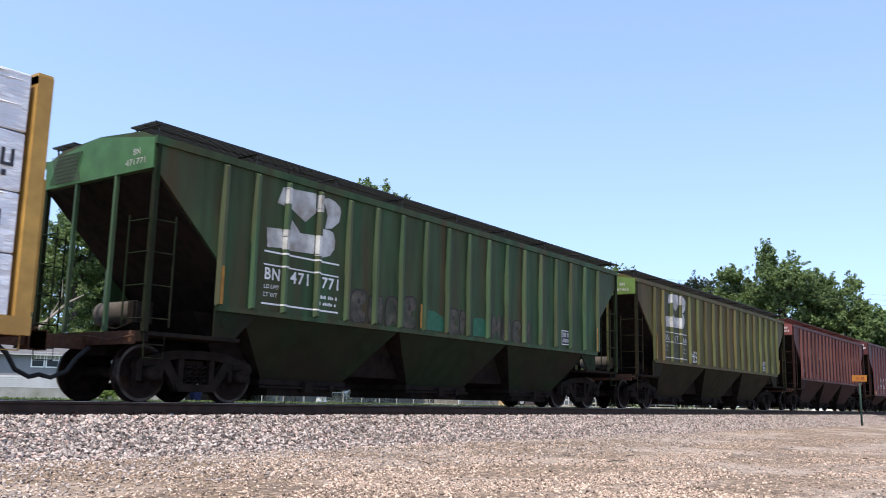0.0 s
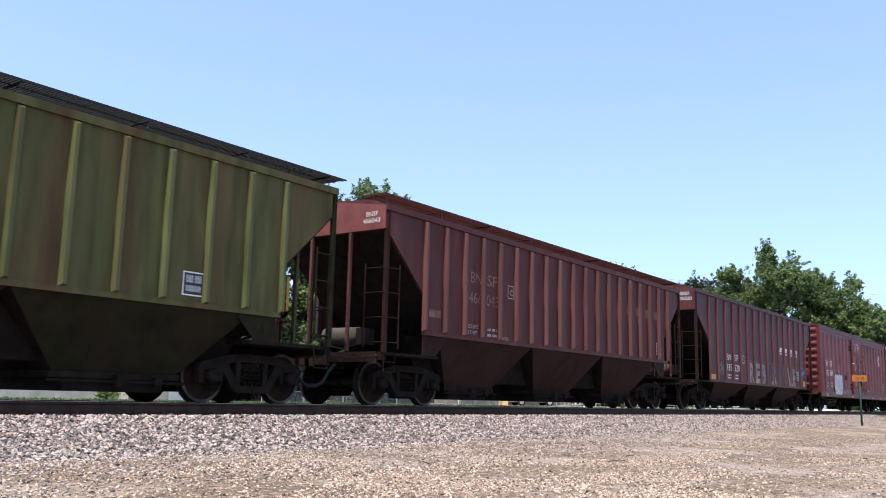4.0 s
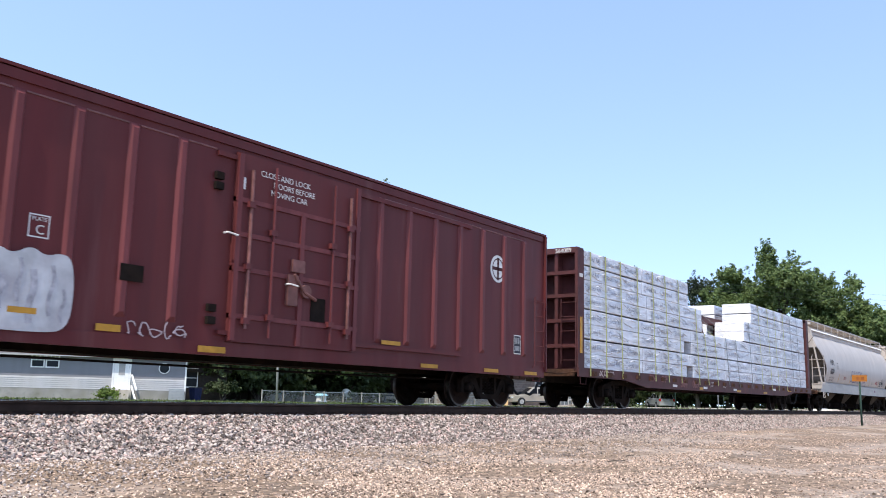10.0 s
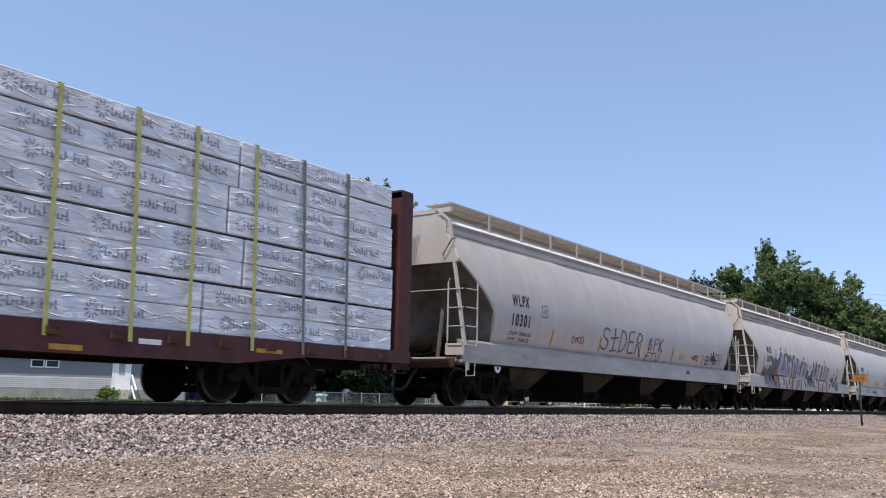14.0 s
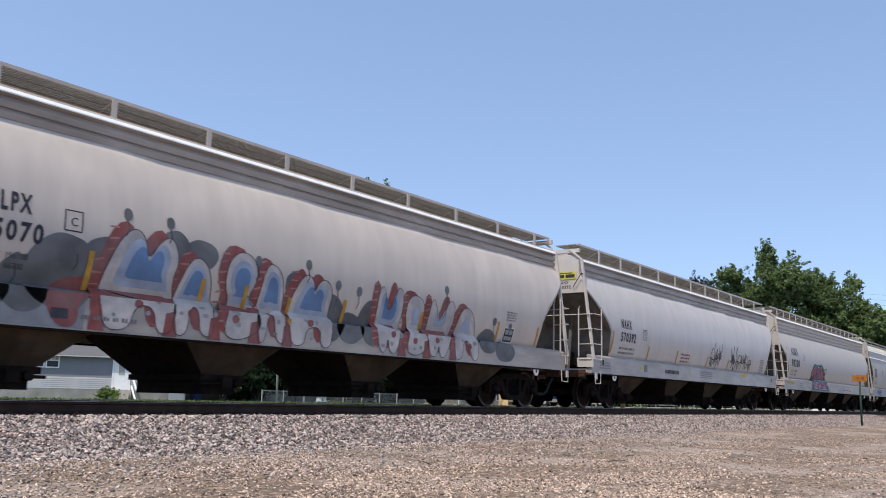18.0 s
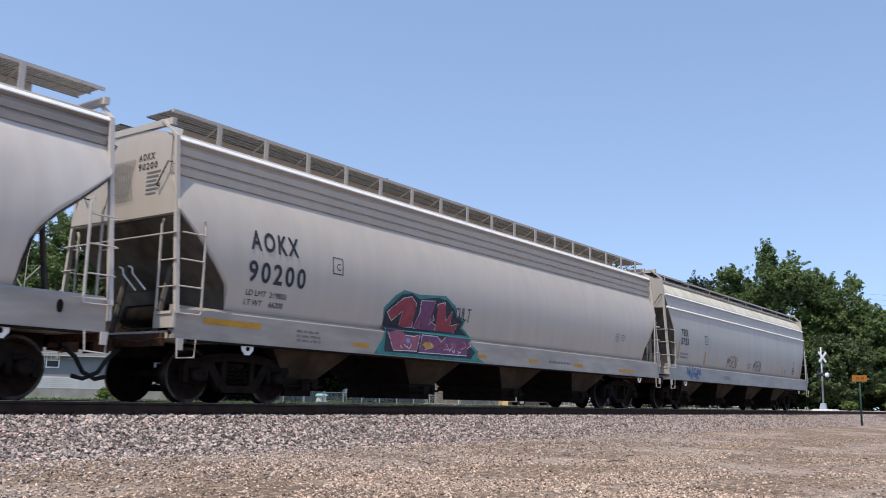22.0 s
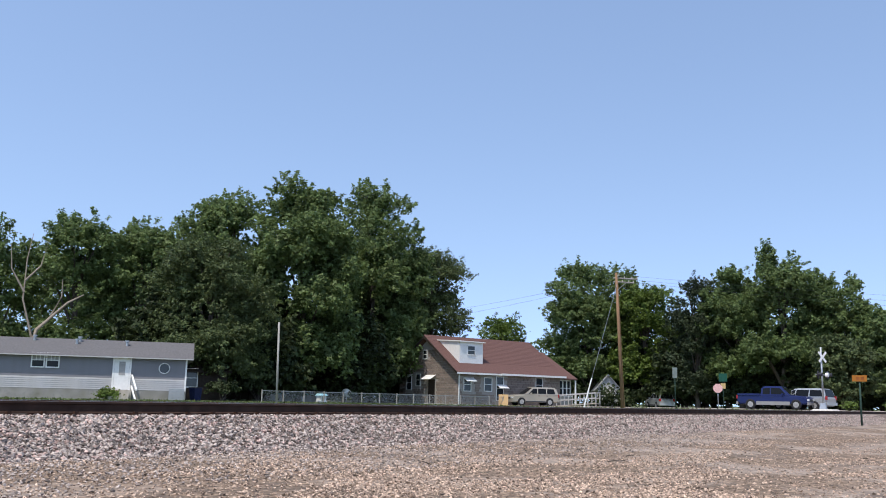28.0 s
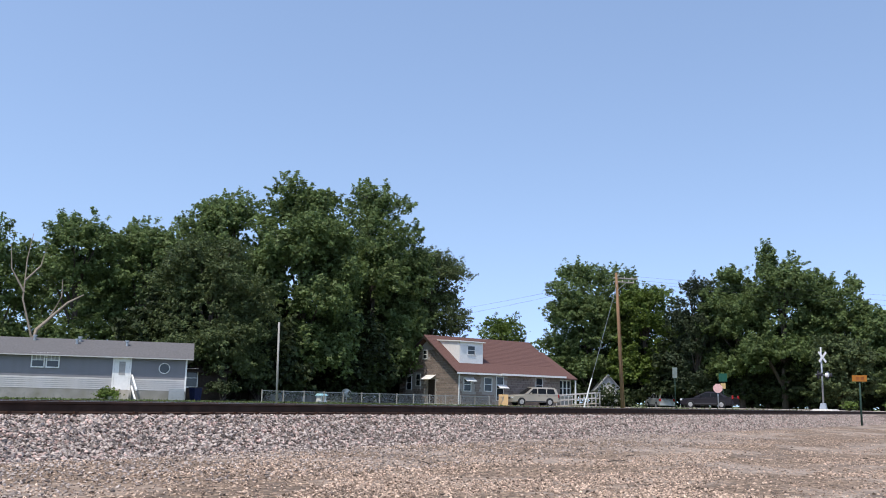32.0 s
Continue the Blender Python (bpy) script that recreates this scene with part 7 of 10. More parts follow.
def lumber(x0, x1, side, z0, z1, seed, marks=True):
    y0, y1 = (-1.38, -0.16) if side < 0 else (0.16, 1.38)
    ob = part("lumber_package", wrapped_bundle(x0, x1, y0, y1, z0, z1, seed), M_WRAP, None)
    tagged(ob, "white plastic-wrapped lumber bundle strapped on a flat car", "lumber", "lumber bundles")
    if marks and side < 0:
        rng = random.Random(seed)
        x = x0 + rng.uniform(0.2, 0.5)
        h = (z1 - z0)
        while x + 0.95 < x1:
            bm = B()
            cz = z0 + h * 0.5
            for k in range(10):
                a = 2 * math.pi * k / 10
                side_stroke(bm, [(x + 0.06 * math.cos(a), cz + 0.07 * math.sin(a)), (x + 0.12 * math.cos(a), cz + 0.13 * math.sin(a))], 0.016, lambda z: 1.386, 0.008)
            tagged(part("printed_sunburst", bm, M_WRAPINK, ob, "grey sunburst mark"), kind="stuff")
            bm = B()
            for i in range(11):
                if i == 6:
                    continue
                u = x + 0.15 + i * 0.068
                side_bar(bm, u, u + 0.018, cz - 0.055, cz + (0.085 if i in (0, 3, 5, 7, 10) else 0.03), lambda z: 1.386, 0.008)
                side_bar(bm, u + 0.018, u + 0.05, cz - 0.055 + 0.05 * (i % 2), cz - 0.038 + 0.05 * (i % 2), lambda z: 1.386, 0.008)
            tagged(part("printed_name", bm, M_WRAPINK, ob, "grey bars of a printed name"), kind="stuff")
            x += rng.uniform(1.28, 1.42)
    return ob


def centre_beam(length, paint, label, thick=0.38):
    car = thing("centre_beam_flat_car", label, "freight car", group="cars of the train")
    W = 1.45
    bm = B()
    bx(bm, 0.25, length - 0.25, -1.40, 1.40, 0.98, 1.08)
    part("deck", bm, paint, car)
    for s in (-1, 1):
        bm = B()
        plate(bm, [(0, 1.10), (length, 1.10), (length, 0.86), (length - 3.0, 0.84), (length - 4.6, 0.66), (4.6, 0.66), (3.0, 0.84), (0, 0.86)], s * W - 0.03, s * W + 0.03)
        part("side_sill", bm, paint, car)
        for i in range(24):
            x = 0.9 + i * (length - 1.8) / 23
            bm = B()
            bx(bm, x - 0.11, x + 0.11, s * (W + 0.05) - 0.03, s * (W + 0.05) + 0.03, 0.90, 1.02)
            part("strap_winch", bm, M_RUST, car)
    for e, d in ((0.0, -1), (length, 1)):
        xa, xb = (e, e + thick) if d < 0 else (e - thick, e)
        bulk = part("bulkhead", solid(B(), [(xa, -W, 1.08), (xb, -W, 1.08), (xb, -W, 4.42), (xa, -W, 4.42)], [(xa, -W + 0.09, 1.08), (xb, -W + 0.09, 1.08), (xb, -W + 0.09, 4.42), (xa, -W + 0.09, 4.42)]), paint, car)
        bm = B()
        bx(bm, xa, xb, W - 0.09, W, 1.08, 4.42)
        xi = xb - 0.05 if d < 0 else xa
        bx(bm, xi, xi + 0.05, -W + 0.09, W - 0.09, 1.08, 4.42)
        for z in (1.7, 2.4, 3.1, 3.75):
            bx(bm, xa + 0.02, xb - 0.02, -W + 0.09, W - 0.09, z - 0.05, z + 0.05)
        for y in (-0.75, 0.0, 0.75):
            bx(bm, xa + 0.04, xb - 0.04, y - 0.05, y + 0.05, 1.08, 4.30)
        solid(bm, [(xa, -W, 4.30), (xb, -W, 4.30), (xb, W, 4.30), (xa, W, 4.30)], [(xa, -W + 0.02, 4.46), (xb, -W + 0.02, 4.46), (xb, W - 0.02, 4.46), (xa, W - 0.02, 4.46)])
        part("bulkhead_frame", bm, paint, bulk)
        for s in (-1, 1):
            ladder(car, paint, e + d * 0.04, s * 1.40, "y", -s * 0.45, 1.3, 2.9, 5, "end_ladder")
            stirrup(car, paint, e - d * 0.3, s * W)
        coupler(car, e, d)
        truck(car, e - d * 3.45)
    # centre beam: posts, diagonals, top chord
    bm = B()
    bx(bm, 0.38, length - 0.38, -0.15, 0.15, 3.50, 3.75)
    part("top_chord", bm, paint, car)
    n = 12
    for i in range(n):
        x = 1.0 + (length - 2.0) * i / (n - 1)
        bm = B()
        bx(bm, x - 0.08, x + 0.08, -0.12, 0.12, 1.08, 3.50)
        part("beam_post", bm, paint, car)
        if i < n - 1:
            xn = 1.0 + (length - 2.0) * (i + 1) / (n - 1)
            bm = B()
            a, b = ((x, 1.1), (xn, 3.48)) if i % 2 else ((x, 3.48), (xn, 1.1))
            plate(bm, [(a[0] - 0.06, a[1]), (a[0] + 0.06, a[1]), (b[0] + 0.06, b[1]), (b[0] - 0.06, b[1])], -0.05, 0.05)
            part("beam_diagonal", bm, paint, car)
    centre_sill(car, length)
    return car


def strap(car, x, z_top, material, y=1.395, lean=0.0):
    bm = B()
    w = 0.036
    yy = -y - 0.012
    bm.faces.new([bm.verts.new(p) for p in ((x - w + lean, yy - 0.10, 0.88), (x + w + lean, yy - 0.10, 0.88), (x + w, yy, z_top), (x - w, yy, z_top))])
    bm.faces.new([bm.verts.new(p) for p in ((x - w, yy, z_top), (x + w, yy, z_top), (x + w, -y + 0.05, z_top + 0.012), (x - w, -y + 0.05, z_top + 0.012))])
    bm.faces.new([bm.verts.new(p) for p in ((x - w, -y + 0.05, z_top + 0.012), (x + w, -y + 0.05, z_top + 0.012), (x + w, -0.16, 3.74), (x - w, -0.16, 3.74))] if z_top < 4.0 else [bm.verts.new(p) for p in ((x - w, -y + 0.05, z_top + 0.012), (x + w, -y + 0.05, z_top + 0.012), (x + w, -0.12, z_top + 0.012), (x - w, -0.12, z_top + 0.012))])
    return part("tie_strap", bm, material, car)


def build_lumber_car():
    car = centre_beam(24.7, M_CBEAM, "dark red centre-beam flat car loaded with white wrapped lumber")
    loads = []
    z0, h = 1.10, 0.415
    seed = 100
    layout = [  # layer, runs of bundles along the car
        (0, [(0.34, 4.5), (4.52, 8.3), (8.9, 12.3), (12.32, 15.8), (15.82, 19.4), (19.42, 24.2)]),
        (1, [(0.34, 4.5), (4.52, 8.6), (8.62, 12.3), (12.32, 15.8), (15.82, 19.4), (19.42, 24.2)]),
        (2, [(0.34, 4.2), (4.22, 8.1), (8.75, 12.3), (12.32, 15.75), (15.77, 20.2), (20.22, 24.2)]),
        (3, [(0.34, 4.2), (4.22, 8.7), (8.72, 12.3), (12.32, 15.75), (15.77, 20.2), (20.22, 24.2)]),
        (4, [(0.34, 4.9), (4.92, 9.9), (14.77, 19.8), (19.82, 24.15)]),
        (5, [(0.34, 4.9), (4.92, 9.9), (14.77, 19.8), (19.82, 24.15)]),
        (6, [(0.34, 4.5), (4.52, 8.58), (15.74, 20.0), (20.02, 24.1)]),
        (7, [(0.34, 4.5), (4.52, 8.58), (15.74, 20.0), (20.02, 24.1)])]
    base = [z0, z0 + 0.405, z0 + 0.845, z0 + 1.25, z0 + 1.69, z0 + 2.095, z0 + 2.50, z0 + 2.935]
    h = 0.400
    for k, runs in layout:
        for a, b in runs:
            for side in (-1, 1):
                loads.append(lumber(a, b - 0.015, side, base[k], base[k] + h, seed))
                seed += 1

    def top(x):
        k = max((k for k, runs in layout for a, b in runs if a <= x <= b), default=0)
        return base[k] + h
    for i, x in enumerate((0.89, 1.85, 2.88, 4.12, 5.34, 6.38, 7.56, 9.19, 10.07, 11.15, 12.4, 13.58, 15.3, 16.67, 17.96, 19.07, 20.35, 21.5, 22.7)):
        strap(car, x, top(x), M_STRAP if i < 10 or 12 < i < 17 else M_STRAPG, lean=-0.24 + 0.03 * min(i, 8) + 0.04 * (i % 3))
    s = lambda z: 1.482
    block_letters(car, [(6.7, 7.1, 0.74, 0.82), (9.6, 10.0, 0.74, 0.82), (12.9, 13.3, 0.74, 0.82), (18.2, 18.6, 0.86, 0.94)], M_WHITE, s, "decal")
    block_letters(car, [(9.2, 9.55, 0.70, 0.79), (13.3, 13.8, 0.70, 0.78), (16.8, 17.3, 0.70, 0.78), (20.5, 21.1, 0.86, 0.93)], M_YEL, s, "reflector")
    lettering(car, "LD LMT", 10.3, 0.93, 0.075, s)
    lettering(car, "LT WT", 10.3, 0.82, 0.075, s)
    lettering(car, "70100", 11.7, 0.80, 0.085, s)
    worn = mat("worn_sill_number", (0.20, 0.085, 0.075), 0.6, vary=0.3, scale=6)
    lettering(car, "BN", 4.75, 0.88, 0.19, s, worn, width=0.55, bold=0.012)
    lettering(car, "SF", 5.75, 0.88, 0.19, s, worn, width=0.50, bold=0.012)
    lettering(car, "564", 7.4, 0.76, 0.24, s, worn, width=0.62, bold=0.012)
    lettering(car, "089", 8.5, 0.76, 0.24, s, worn, width=0.62, bold=0.012)
    scribble(car, 1.2, 0.88, 1.0, 0.2, M_WHITE2, 81, s, 6, 0.03)
    bm = B()
    bx(bm, 0.1, 0.3, -1.462, -1.452, 3.62, 3.72)
    part("decal", bm, M_WHITE, car)
    bm = B()
    bx(bm, 0.13, 0.25, -1.464, -1.452, 1.5, 2.5)
    part("reflector", bm, M_YEL, car)
    word = lettering(car, "564089", 0, 0, 0.12, lambda z: 0)
    word.matrix_basis = Matrix(((0, 1, 0, -0.006), (-1, 0, 0, -0.75), (0, 0, 1, 4.315), (0, 0, 0, 1)))
    LOADS.append((car, loads))
    return car


def build_tan_car():
    car = centre_beam(24.7, M_TAN, "tan yellow centre-beam flat car with wrapped lumber", 0.22)
    loads = []
    for k in range(4):
        for i in range(5):
            for side in (-1, 1):
                loads.append(lumber(0.55 + i * 4.78, 0.55 + i * 4.78 + 4.75, side, 1.10 + k * 0.83, 1.10 + k * 0.83 + 0.815, 400 + k * 20 + i * 2 + side, marks=False))
                if i == 4 and side < 0:
                    bm = B()
                    x, z = 24.36 - (0.05, 0.12, 0.02, 0.34)[k], 1.42 + k * 0.83
                    for c in range(7):
                        u = x - 0.24 * (c + 1)
                        side_bar(bm, u, u + 0.05, z, z + 0.24, lambda z: 1.39, 0.010)
                        side_bar(bm, u + 0.05, u + 0.13, z + 0.10 * (c % 3), z + 0.10 * (c % 3) + 0.045, lambda z: 1.39, 0.010)
                        side_bar(bm, u + 0.13, u + 0.18, z, z + 0.24, lambda z: 1.39, 0.010)
                        side_bar(bm, u + 0.02, u + 0.09, z - 0.14, z - 0.06, lambda z: 1.39, 0.010)
                    tagged(part("printed_name", bm, M_INK, loads[-1], "black bars of a printed name"), kind="stuff")
    LOADS.append((car, loads))
    return car


TRAIN = [(build_tan_car, -18.35), (build_green, 8.05), (build_olive, 25.78), (build_red, 43.65), (build_red_flush, 60.97), (build_boxcar, 78.70),
         (build_lumber_car, 98.50), (build_first_white, 125.0), (build_second_white, 145.4), (build_silver, 165.05), (build_long, 184.05), (build_last, 203.7)]
CARS = []
for make, start in TRAIN:
    CARS.append((make(), start))


# ---- trees ----
def crown_mesh(name, lobes, count, leaf, material, seed, clump=0.75):
    """Leaves in many small clumps through overlapping lobes: (x, y, z, radius, half height)."""
    rng = np.random.default_rng(seed)
    vol = np.array([l[3] ** 2 * l[4] for l in lobes]) ** 0.8
    per = 42
    n = max(8, count // per)
    pick = rng.choice(len(lobes), n, p=vol / vol.sum())
    d = rng.normal(size=(n, 3))
    d /= np.linalg.norm(d, axis=1)[:, None]
    d[:, 2] = np.where(d[:, 2] < -0.3, -d[:, 2] * 0.6, d[:, 2])
    rad = (0.55 + 0.5 * rng.random((n, 1)) ** 0.5)
    L = np.array(lobes, float)[pick]
    centre = L[:, :3] + d * rad * np.stack([L[:, 3], L[:, 3], L[:, 4]], 1)
    spread = clump * (0.55 + 0.7 * rng.random((n, 1, 1)))
    off = rng.normal(size=(n, per, 3)) * spread * np.array([0.55, 0.55, 0.42])
    p = (centre[:, None, :] + off).reshape(-1, 3)
    out = np.repeat(d, per, 0) + rng.normal(size=p.shape) * 0.8 + np.array([0, 0, 0.5])
    out /= np.linalg.norm(out, axis=1)[:, None]
    a = np.cross(out, rng.normal(size=p.shape))
    a /= np.linalg.norm(a, axis=1)[:, None]
    b = np.cross(out, a)
    s = leaf * (0.6 + 0.8 * rng.random((len(p), 1)))
    q = np.stack([p - a * s * 0.55, p + b * s * 0.32 + out * s * 0.08, p + a * s * 0.55, p - b * s * 0.32 + out * s * 0.08], 1).reshape(-1, 3)
    me = bpy.data.meshes.new(name)
    me.from_pydata(q, [], np.arange(len(q)).reshape(-1, 4))
    me.materials.append(material)
    return me


def shoot_crown(name, lobes, count, leaf, material, seed, spire=0.0, scale=1.0):
    """Leaves along many short shoots that point up and out of overlapping lobes and thin out to their tips."""
    rng = np.random.default_rng(seed)
    vol = np.array([l[3] ** 2 * l[4] for l in lobes]) ** 0.7
    per = 44
    n = max(8, count // per)
    pick = rng.choice(len(lobes), n, p=vol / vol.sum())
    d = rng.normal(size=(n, 3))
    d /= np.linalg.norm(d, axis=1)[:, None]
    d[:, 2] = np.where(d[:, 2] < -0.45, -d[:, 2] * 0.6, d[:, 2])
    L = np.array(lobes, float)[pick]
    root = L[:, :3] + d * (0.45 + 0.50 * rng.random((n, 1)) ** 0.6) * np.stack([L[:, 3], L[:, 3], L[:, 4]], 1)
    root[:, 2] = np.maximum(root[:, 2], 0.3)
    way = d * np.array([1.0, 1.0, 0.6]) + rng.normal(size=(n, 3)) * 0.35 + np.array([0, 0, 0.35 + 0.75 * spire])
    way /= np.linalg.norm(way, axis=1)[:, None]
    long = scale * (0.7 + 1.1 * rng.random((n, 1, 1)) ** 1.6)
    u = rng.random((n, per, 1)) ** 0.8
    wide = scale * (0.30 + 0.16 * rng.random((n, 1, 1))) * (1.0 - 0.82 * u)
    p = root[:, None, :] + way[:, None, :] * long * u + rng.normal(size=(n, per, 3)) * wide * np.array([1.0, 1.0, 0.62])
    p = p.reshape(-1, 3)
    out = np.repeat(d, per, 0) * 0.7 + rng.normal(size=p.shape) * 0.7 + np.array([0, 0, 0.75])
    out /= np.linalg.norm(out, axis=1)[:, None]
    a = np.cross(out, rng.normal(size=p.shape))
    a /= np.linalg.norm(a, axis=1)[:, None]
    b = np.cross(out, a)
    s = leaf * (0.55 + 0.9 * rng.random((len(p), 1)))
    q = np.stack([p - a * s * 0.5 - b * s * 0.28, p + a * s * 0.5 - b * s * 0.28 + out * s * 0.1, p + b * s * 0.62], 1).reshape(-1, 3)
    me = bpy.data.meshes.new(name)
    me.from_pydata(q, [], np.arange(len(q)).reshape(-1, 3))
    me.materials.append(material)
    return me


def tree(x, y, top, radius, bottom, material, seed, label, leaf=0.30, count=9000, spire=0.0, clump=0.75):
    rng = random.Random(seed)
    base = ground_z(x, y)
    ob = thing("tree", label, "tree", pose(x, y, base))
    top, bottom = top - base - 0.7, max(0.6, (bottom - base) * 0.45)
    count, leaf = int(count * 3.6), leaf * 0.82
    mid = (top + bottom) / 2
    half = (top - bottom) / 2
    lobes = [(0, 0, mid, radius * 0.72, half * 0.80)]
    for i in range(11):
        a = i * 2.4 + rng.uniform(-0.4, 0.4)
        t = rng.uniform(-0.85, 0.72)
        rr = radius * (0.50 if t > 0.3 else 0.66) * rng.uniform(0.75, 1.15)
        lobes.append((math.cos(a) * rr, math.sin(a) * rr, mid + t * half, radius * rng.uniform(0.30, 0.46), half * rng.uniform(0.20, 0.32)))
    for i in range(4):
        a = rng.uniform(0, 6.28)
        lobes.append((math.cos(a) * radius * 0.32 * (1 - spire * 0.4), math.sin(a) * radius * 0.32, top - half * rng.uniform(0.16, 0.32), radius * (0.30 - 0.14 * spire), half * (0.2 + 0.14 * spire)))
    for i in range(16):
        a, u = rng.uniform(0, 6.28), rng.uniform(-0.1, 0.97)
        w = math.sqrt(1 - u * u) * radius * rng.uniform(0.80, 0.98)
        lobes.append((math.cos(a) * w, math.sin(a) * w, mid + u * half * rng.uniform(0.88, 1.0), radius * rng.uniform(0.13, 0.22), half * rng.uniform(0.10, 0.19)))
    bm = B()
    r0 = 0.16 + top * 0.016
    trunk_top = (rng.uniform(-0.4, 0.4), rng.uniform(-0.4, 0.4), mid + half * 0.3)
    tube(bm, [(0, 0, -0.3), (0, 0, bottom * 0.5), (0, 0.1, bottom), trunk_top], r0, 8, r0 * 0.3)
    part("trunk", bm, M_BARK, ob, "", True)
    for lx, ly, lz, lr, lh in lobes[1:16]:
        z0 = max(bottom * 0.7, lz - half * rng.uniform(0.5, 0.9))
        part("limb", tube(B(), [(lx * 0.03, ly * 0.03, z0), (lx * 0.45, ly * 0.45, (z0 + lz) / 2 + 0.3), (lx * 0.95, ly * 0.95, lz + lh * 0.3)], r0 * 0.38, 5, 0.03), M_BARK, ob)
    for i in range(7):
        a = i * 0.9 + rng.uniform(-0.3, 0.3)
        lobes.append((math.cos(a) * radius * 0.62, math.sin(a) * radius * 0.62, bottom + half * rng.uniform(0.1, 0.45), radius * 0.36, half * 0.28))
    put("crown", shoot_crown("crown", lobes, count, leaf, material, seed, spire, clump / 0.75), ob)
    return ob


LEAFY = "leafy green shade tree behind the houses"
tree(40.3, 78.2, 15.5, 3.2, 5.5, M_LEAF1, 1, LEAFY, count=6000, spire=0.5)
tree(33.0, 83.0, 12.5, 3.0, 3.0, M_LEAF1, 27, LEAFY, count=4500)
tree(45.3, 74.3, 17.0, 4.1, 5.0, M_LEAF1, 2, LEAFY, count=8500, spire=0.5)
tree(50.7, 71.9, 17.4, 4.4, 2.6, M_LEAF1, 3, LEAFY, count=14000, spire=0.4)
tree(56.8, 67.8, 20.2, 5.4, 3.0, M_LEAF1, 4, LEAFY, count=18000, spire=0.4)
tree(46.3, 56.7, 13.3, 4.5, 3.6, M_LEAF2, 5, "dense dark fine-leaved tree beside the mobile home", leaf=0.22, count=24000, clump=0.6)
tree(58.3, 58.5, 20.5, 5.6, 5.2, M_LEAF1, 6, "tall broad maple tree with dense green crown", leaf=0.32, count=30000, spire=0.6)
tree(69.5, 59.6, 22.9, 5.7, 2.8, M_LEAF1, 7, "tall maple tree with an uneven green crown", leaf=0.32, count=27000, spire=0.6)
tree(74.4, 62.1, 16.3, 4.7, 3.2, M_LEAF1, 28, "lower leafy tree beside the stone house", count=16000)
tree(79.7, 64.5, 17.2, 4.5, 3.8, M_LEAF1, 29, "lower leafy tree beside the stone house", count=15000)
tree(77.3, 57.9, 17.0, 4.4, 5.0, M_LEAF2, 8, "fine-leaved green tree behind the stone house", leaf=0.22, count=16000)
tree(110.2, 69.1, 13.2, 4.2, 4.0, M_LEAF3, 9, "bright green tree far behind the roof", count=7000)
tree(104.0, 51.8, 19.1, 6.9, 4.6, M_LEAF1, 10, "round green tree behind the utility pole", leaf=0.30, count=24000)
tree(103.0, 44.0, 15.3, 4.6, 5.5, M_LEAF3, 11, "bright green tree beside the street", count=13000)
tree(97.2, 35.6, 15.0, 2.9, 3.0, M_LEAF4, 12, "dark brownish green cedar tree", leaf=0.22, count=14000, spire=0.6, clump=0.5)
tree(97.7, 26.4, 17.6, 5.0, 8.0, M_LEAF1, 13, "tall green tree with upright leading shoots", leaf=0.28, count=19000, spire=1.0, clump=0.6)
tree(98.1, 31.0, 16.0, 4.2, 8.0, M_LEAF1, 14, "tall green tree with upright leading shoots", leaf=0.28, count=16000, spire=0.9, clump=0.6)
tree(100.6, 21.5, 15.0, 4.4, 7.0, M_LEAF1, 15, "tall green tree with upright leading shoots", leaf=0.28, count=16000, spire=0.9, clump=0.6)
tree(97.5, 15.6, 10.6, 3.4, 4.0, M_LEAF1, 16, "green tree at the edge of the street", count=11000)
tree(104.0, 8.0, 11.5, 4.5, 1.5, M_LEAF1, 17, "green tree at the edge of the street", count=8000)
tree(102.5, 36.5, 10.6, 4.2, 4.6, M_LEAF3, 18, "low bright green tree beside the street", count=11000)
tree(90.5, 19.2, 7.4, 2.5, 3.4, M_LEAF2, 19, "low green tree behind the crossing signal", count=8000)
tree(103.5, 26.3, 11.0, 3.6, 6.0, M_LEAF1, 20, "dense green tree behind the street", count=11000)

tree(55.0, 82.0, 16.5, 4.6, 2.0, M_LEAF1, 41, LEAFY, count=11000)
tree(58.5, 73.0, 17.5, 4.6, 2.0, M_LEAF1, 42, LEAFY, count=11000)
tree(47.5, 84.0, 15.5, 4.4, 4.0, M_LEAF1, 43, LEAFY, count=4500)
# understory trees, their leaves coloured dark for the shade below the crowns
SHADY = "dark green tree, the shade of taller trees in its colour"
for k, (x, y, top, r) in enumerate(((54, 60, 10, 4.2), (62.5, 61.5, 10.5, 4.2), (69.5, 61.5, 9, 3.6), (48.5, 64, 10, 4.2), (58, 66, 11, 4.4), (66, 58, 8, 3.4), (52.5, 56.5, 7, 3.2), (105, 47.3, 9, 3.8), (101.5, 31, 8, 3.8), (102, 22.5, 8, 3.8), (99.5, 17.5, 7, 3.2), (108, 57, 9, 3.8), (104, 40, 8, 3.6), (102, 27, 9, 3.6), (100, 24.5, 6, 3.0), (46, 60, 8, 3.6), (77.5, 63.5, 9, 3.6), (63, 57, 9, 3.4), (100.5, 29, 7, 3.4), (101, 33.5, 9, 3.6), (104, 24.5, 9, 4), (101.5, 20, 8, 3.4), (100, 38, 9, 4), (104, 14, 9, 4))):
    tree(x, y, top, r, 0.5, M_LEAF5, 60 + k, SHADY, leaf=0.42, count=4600)


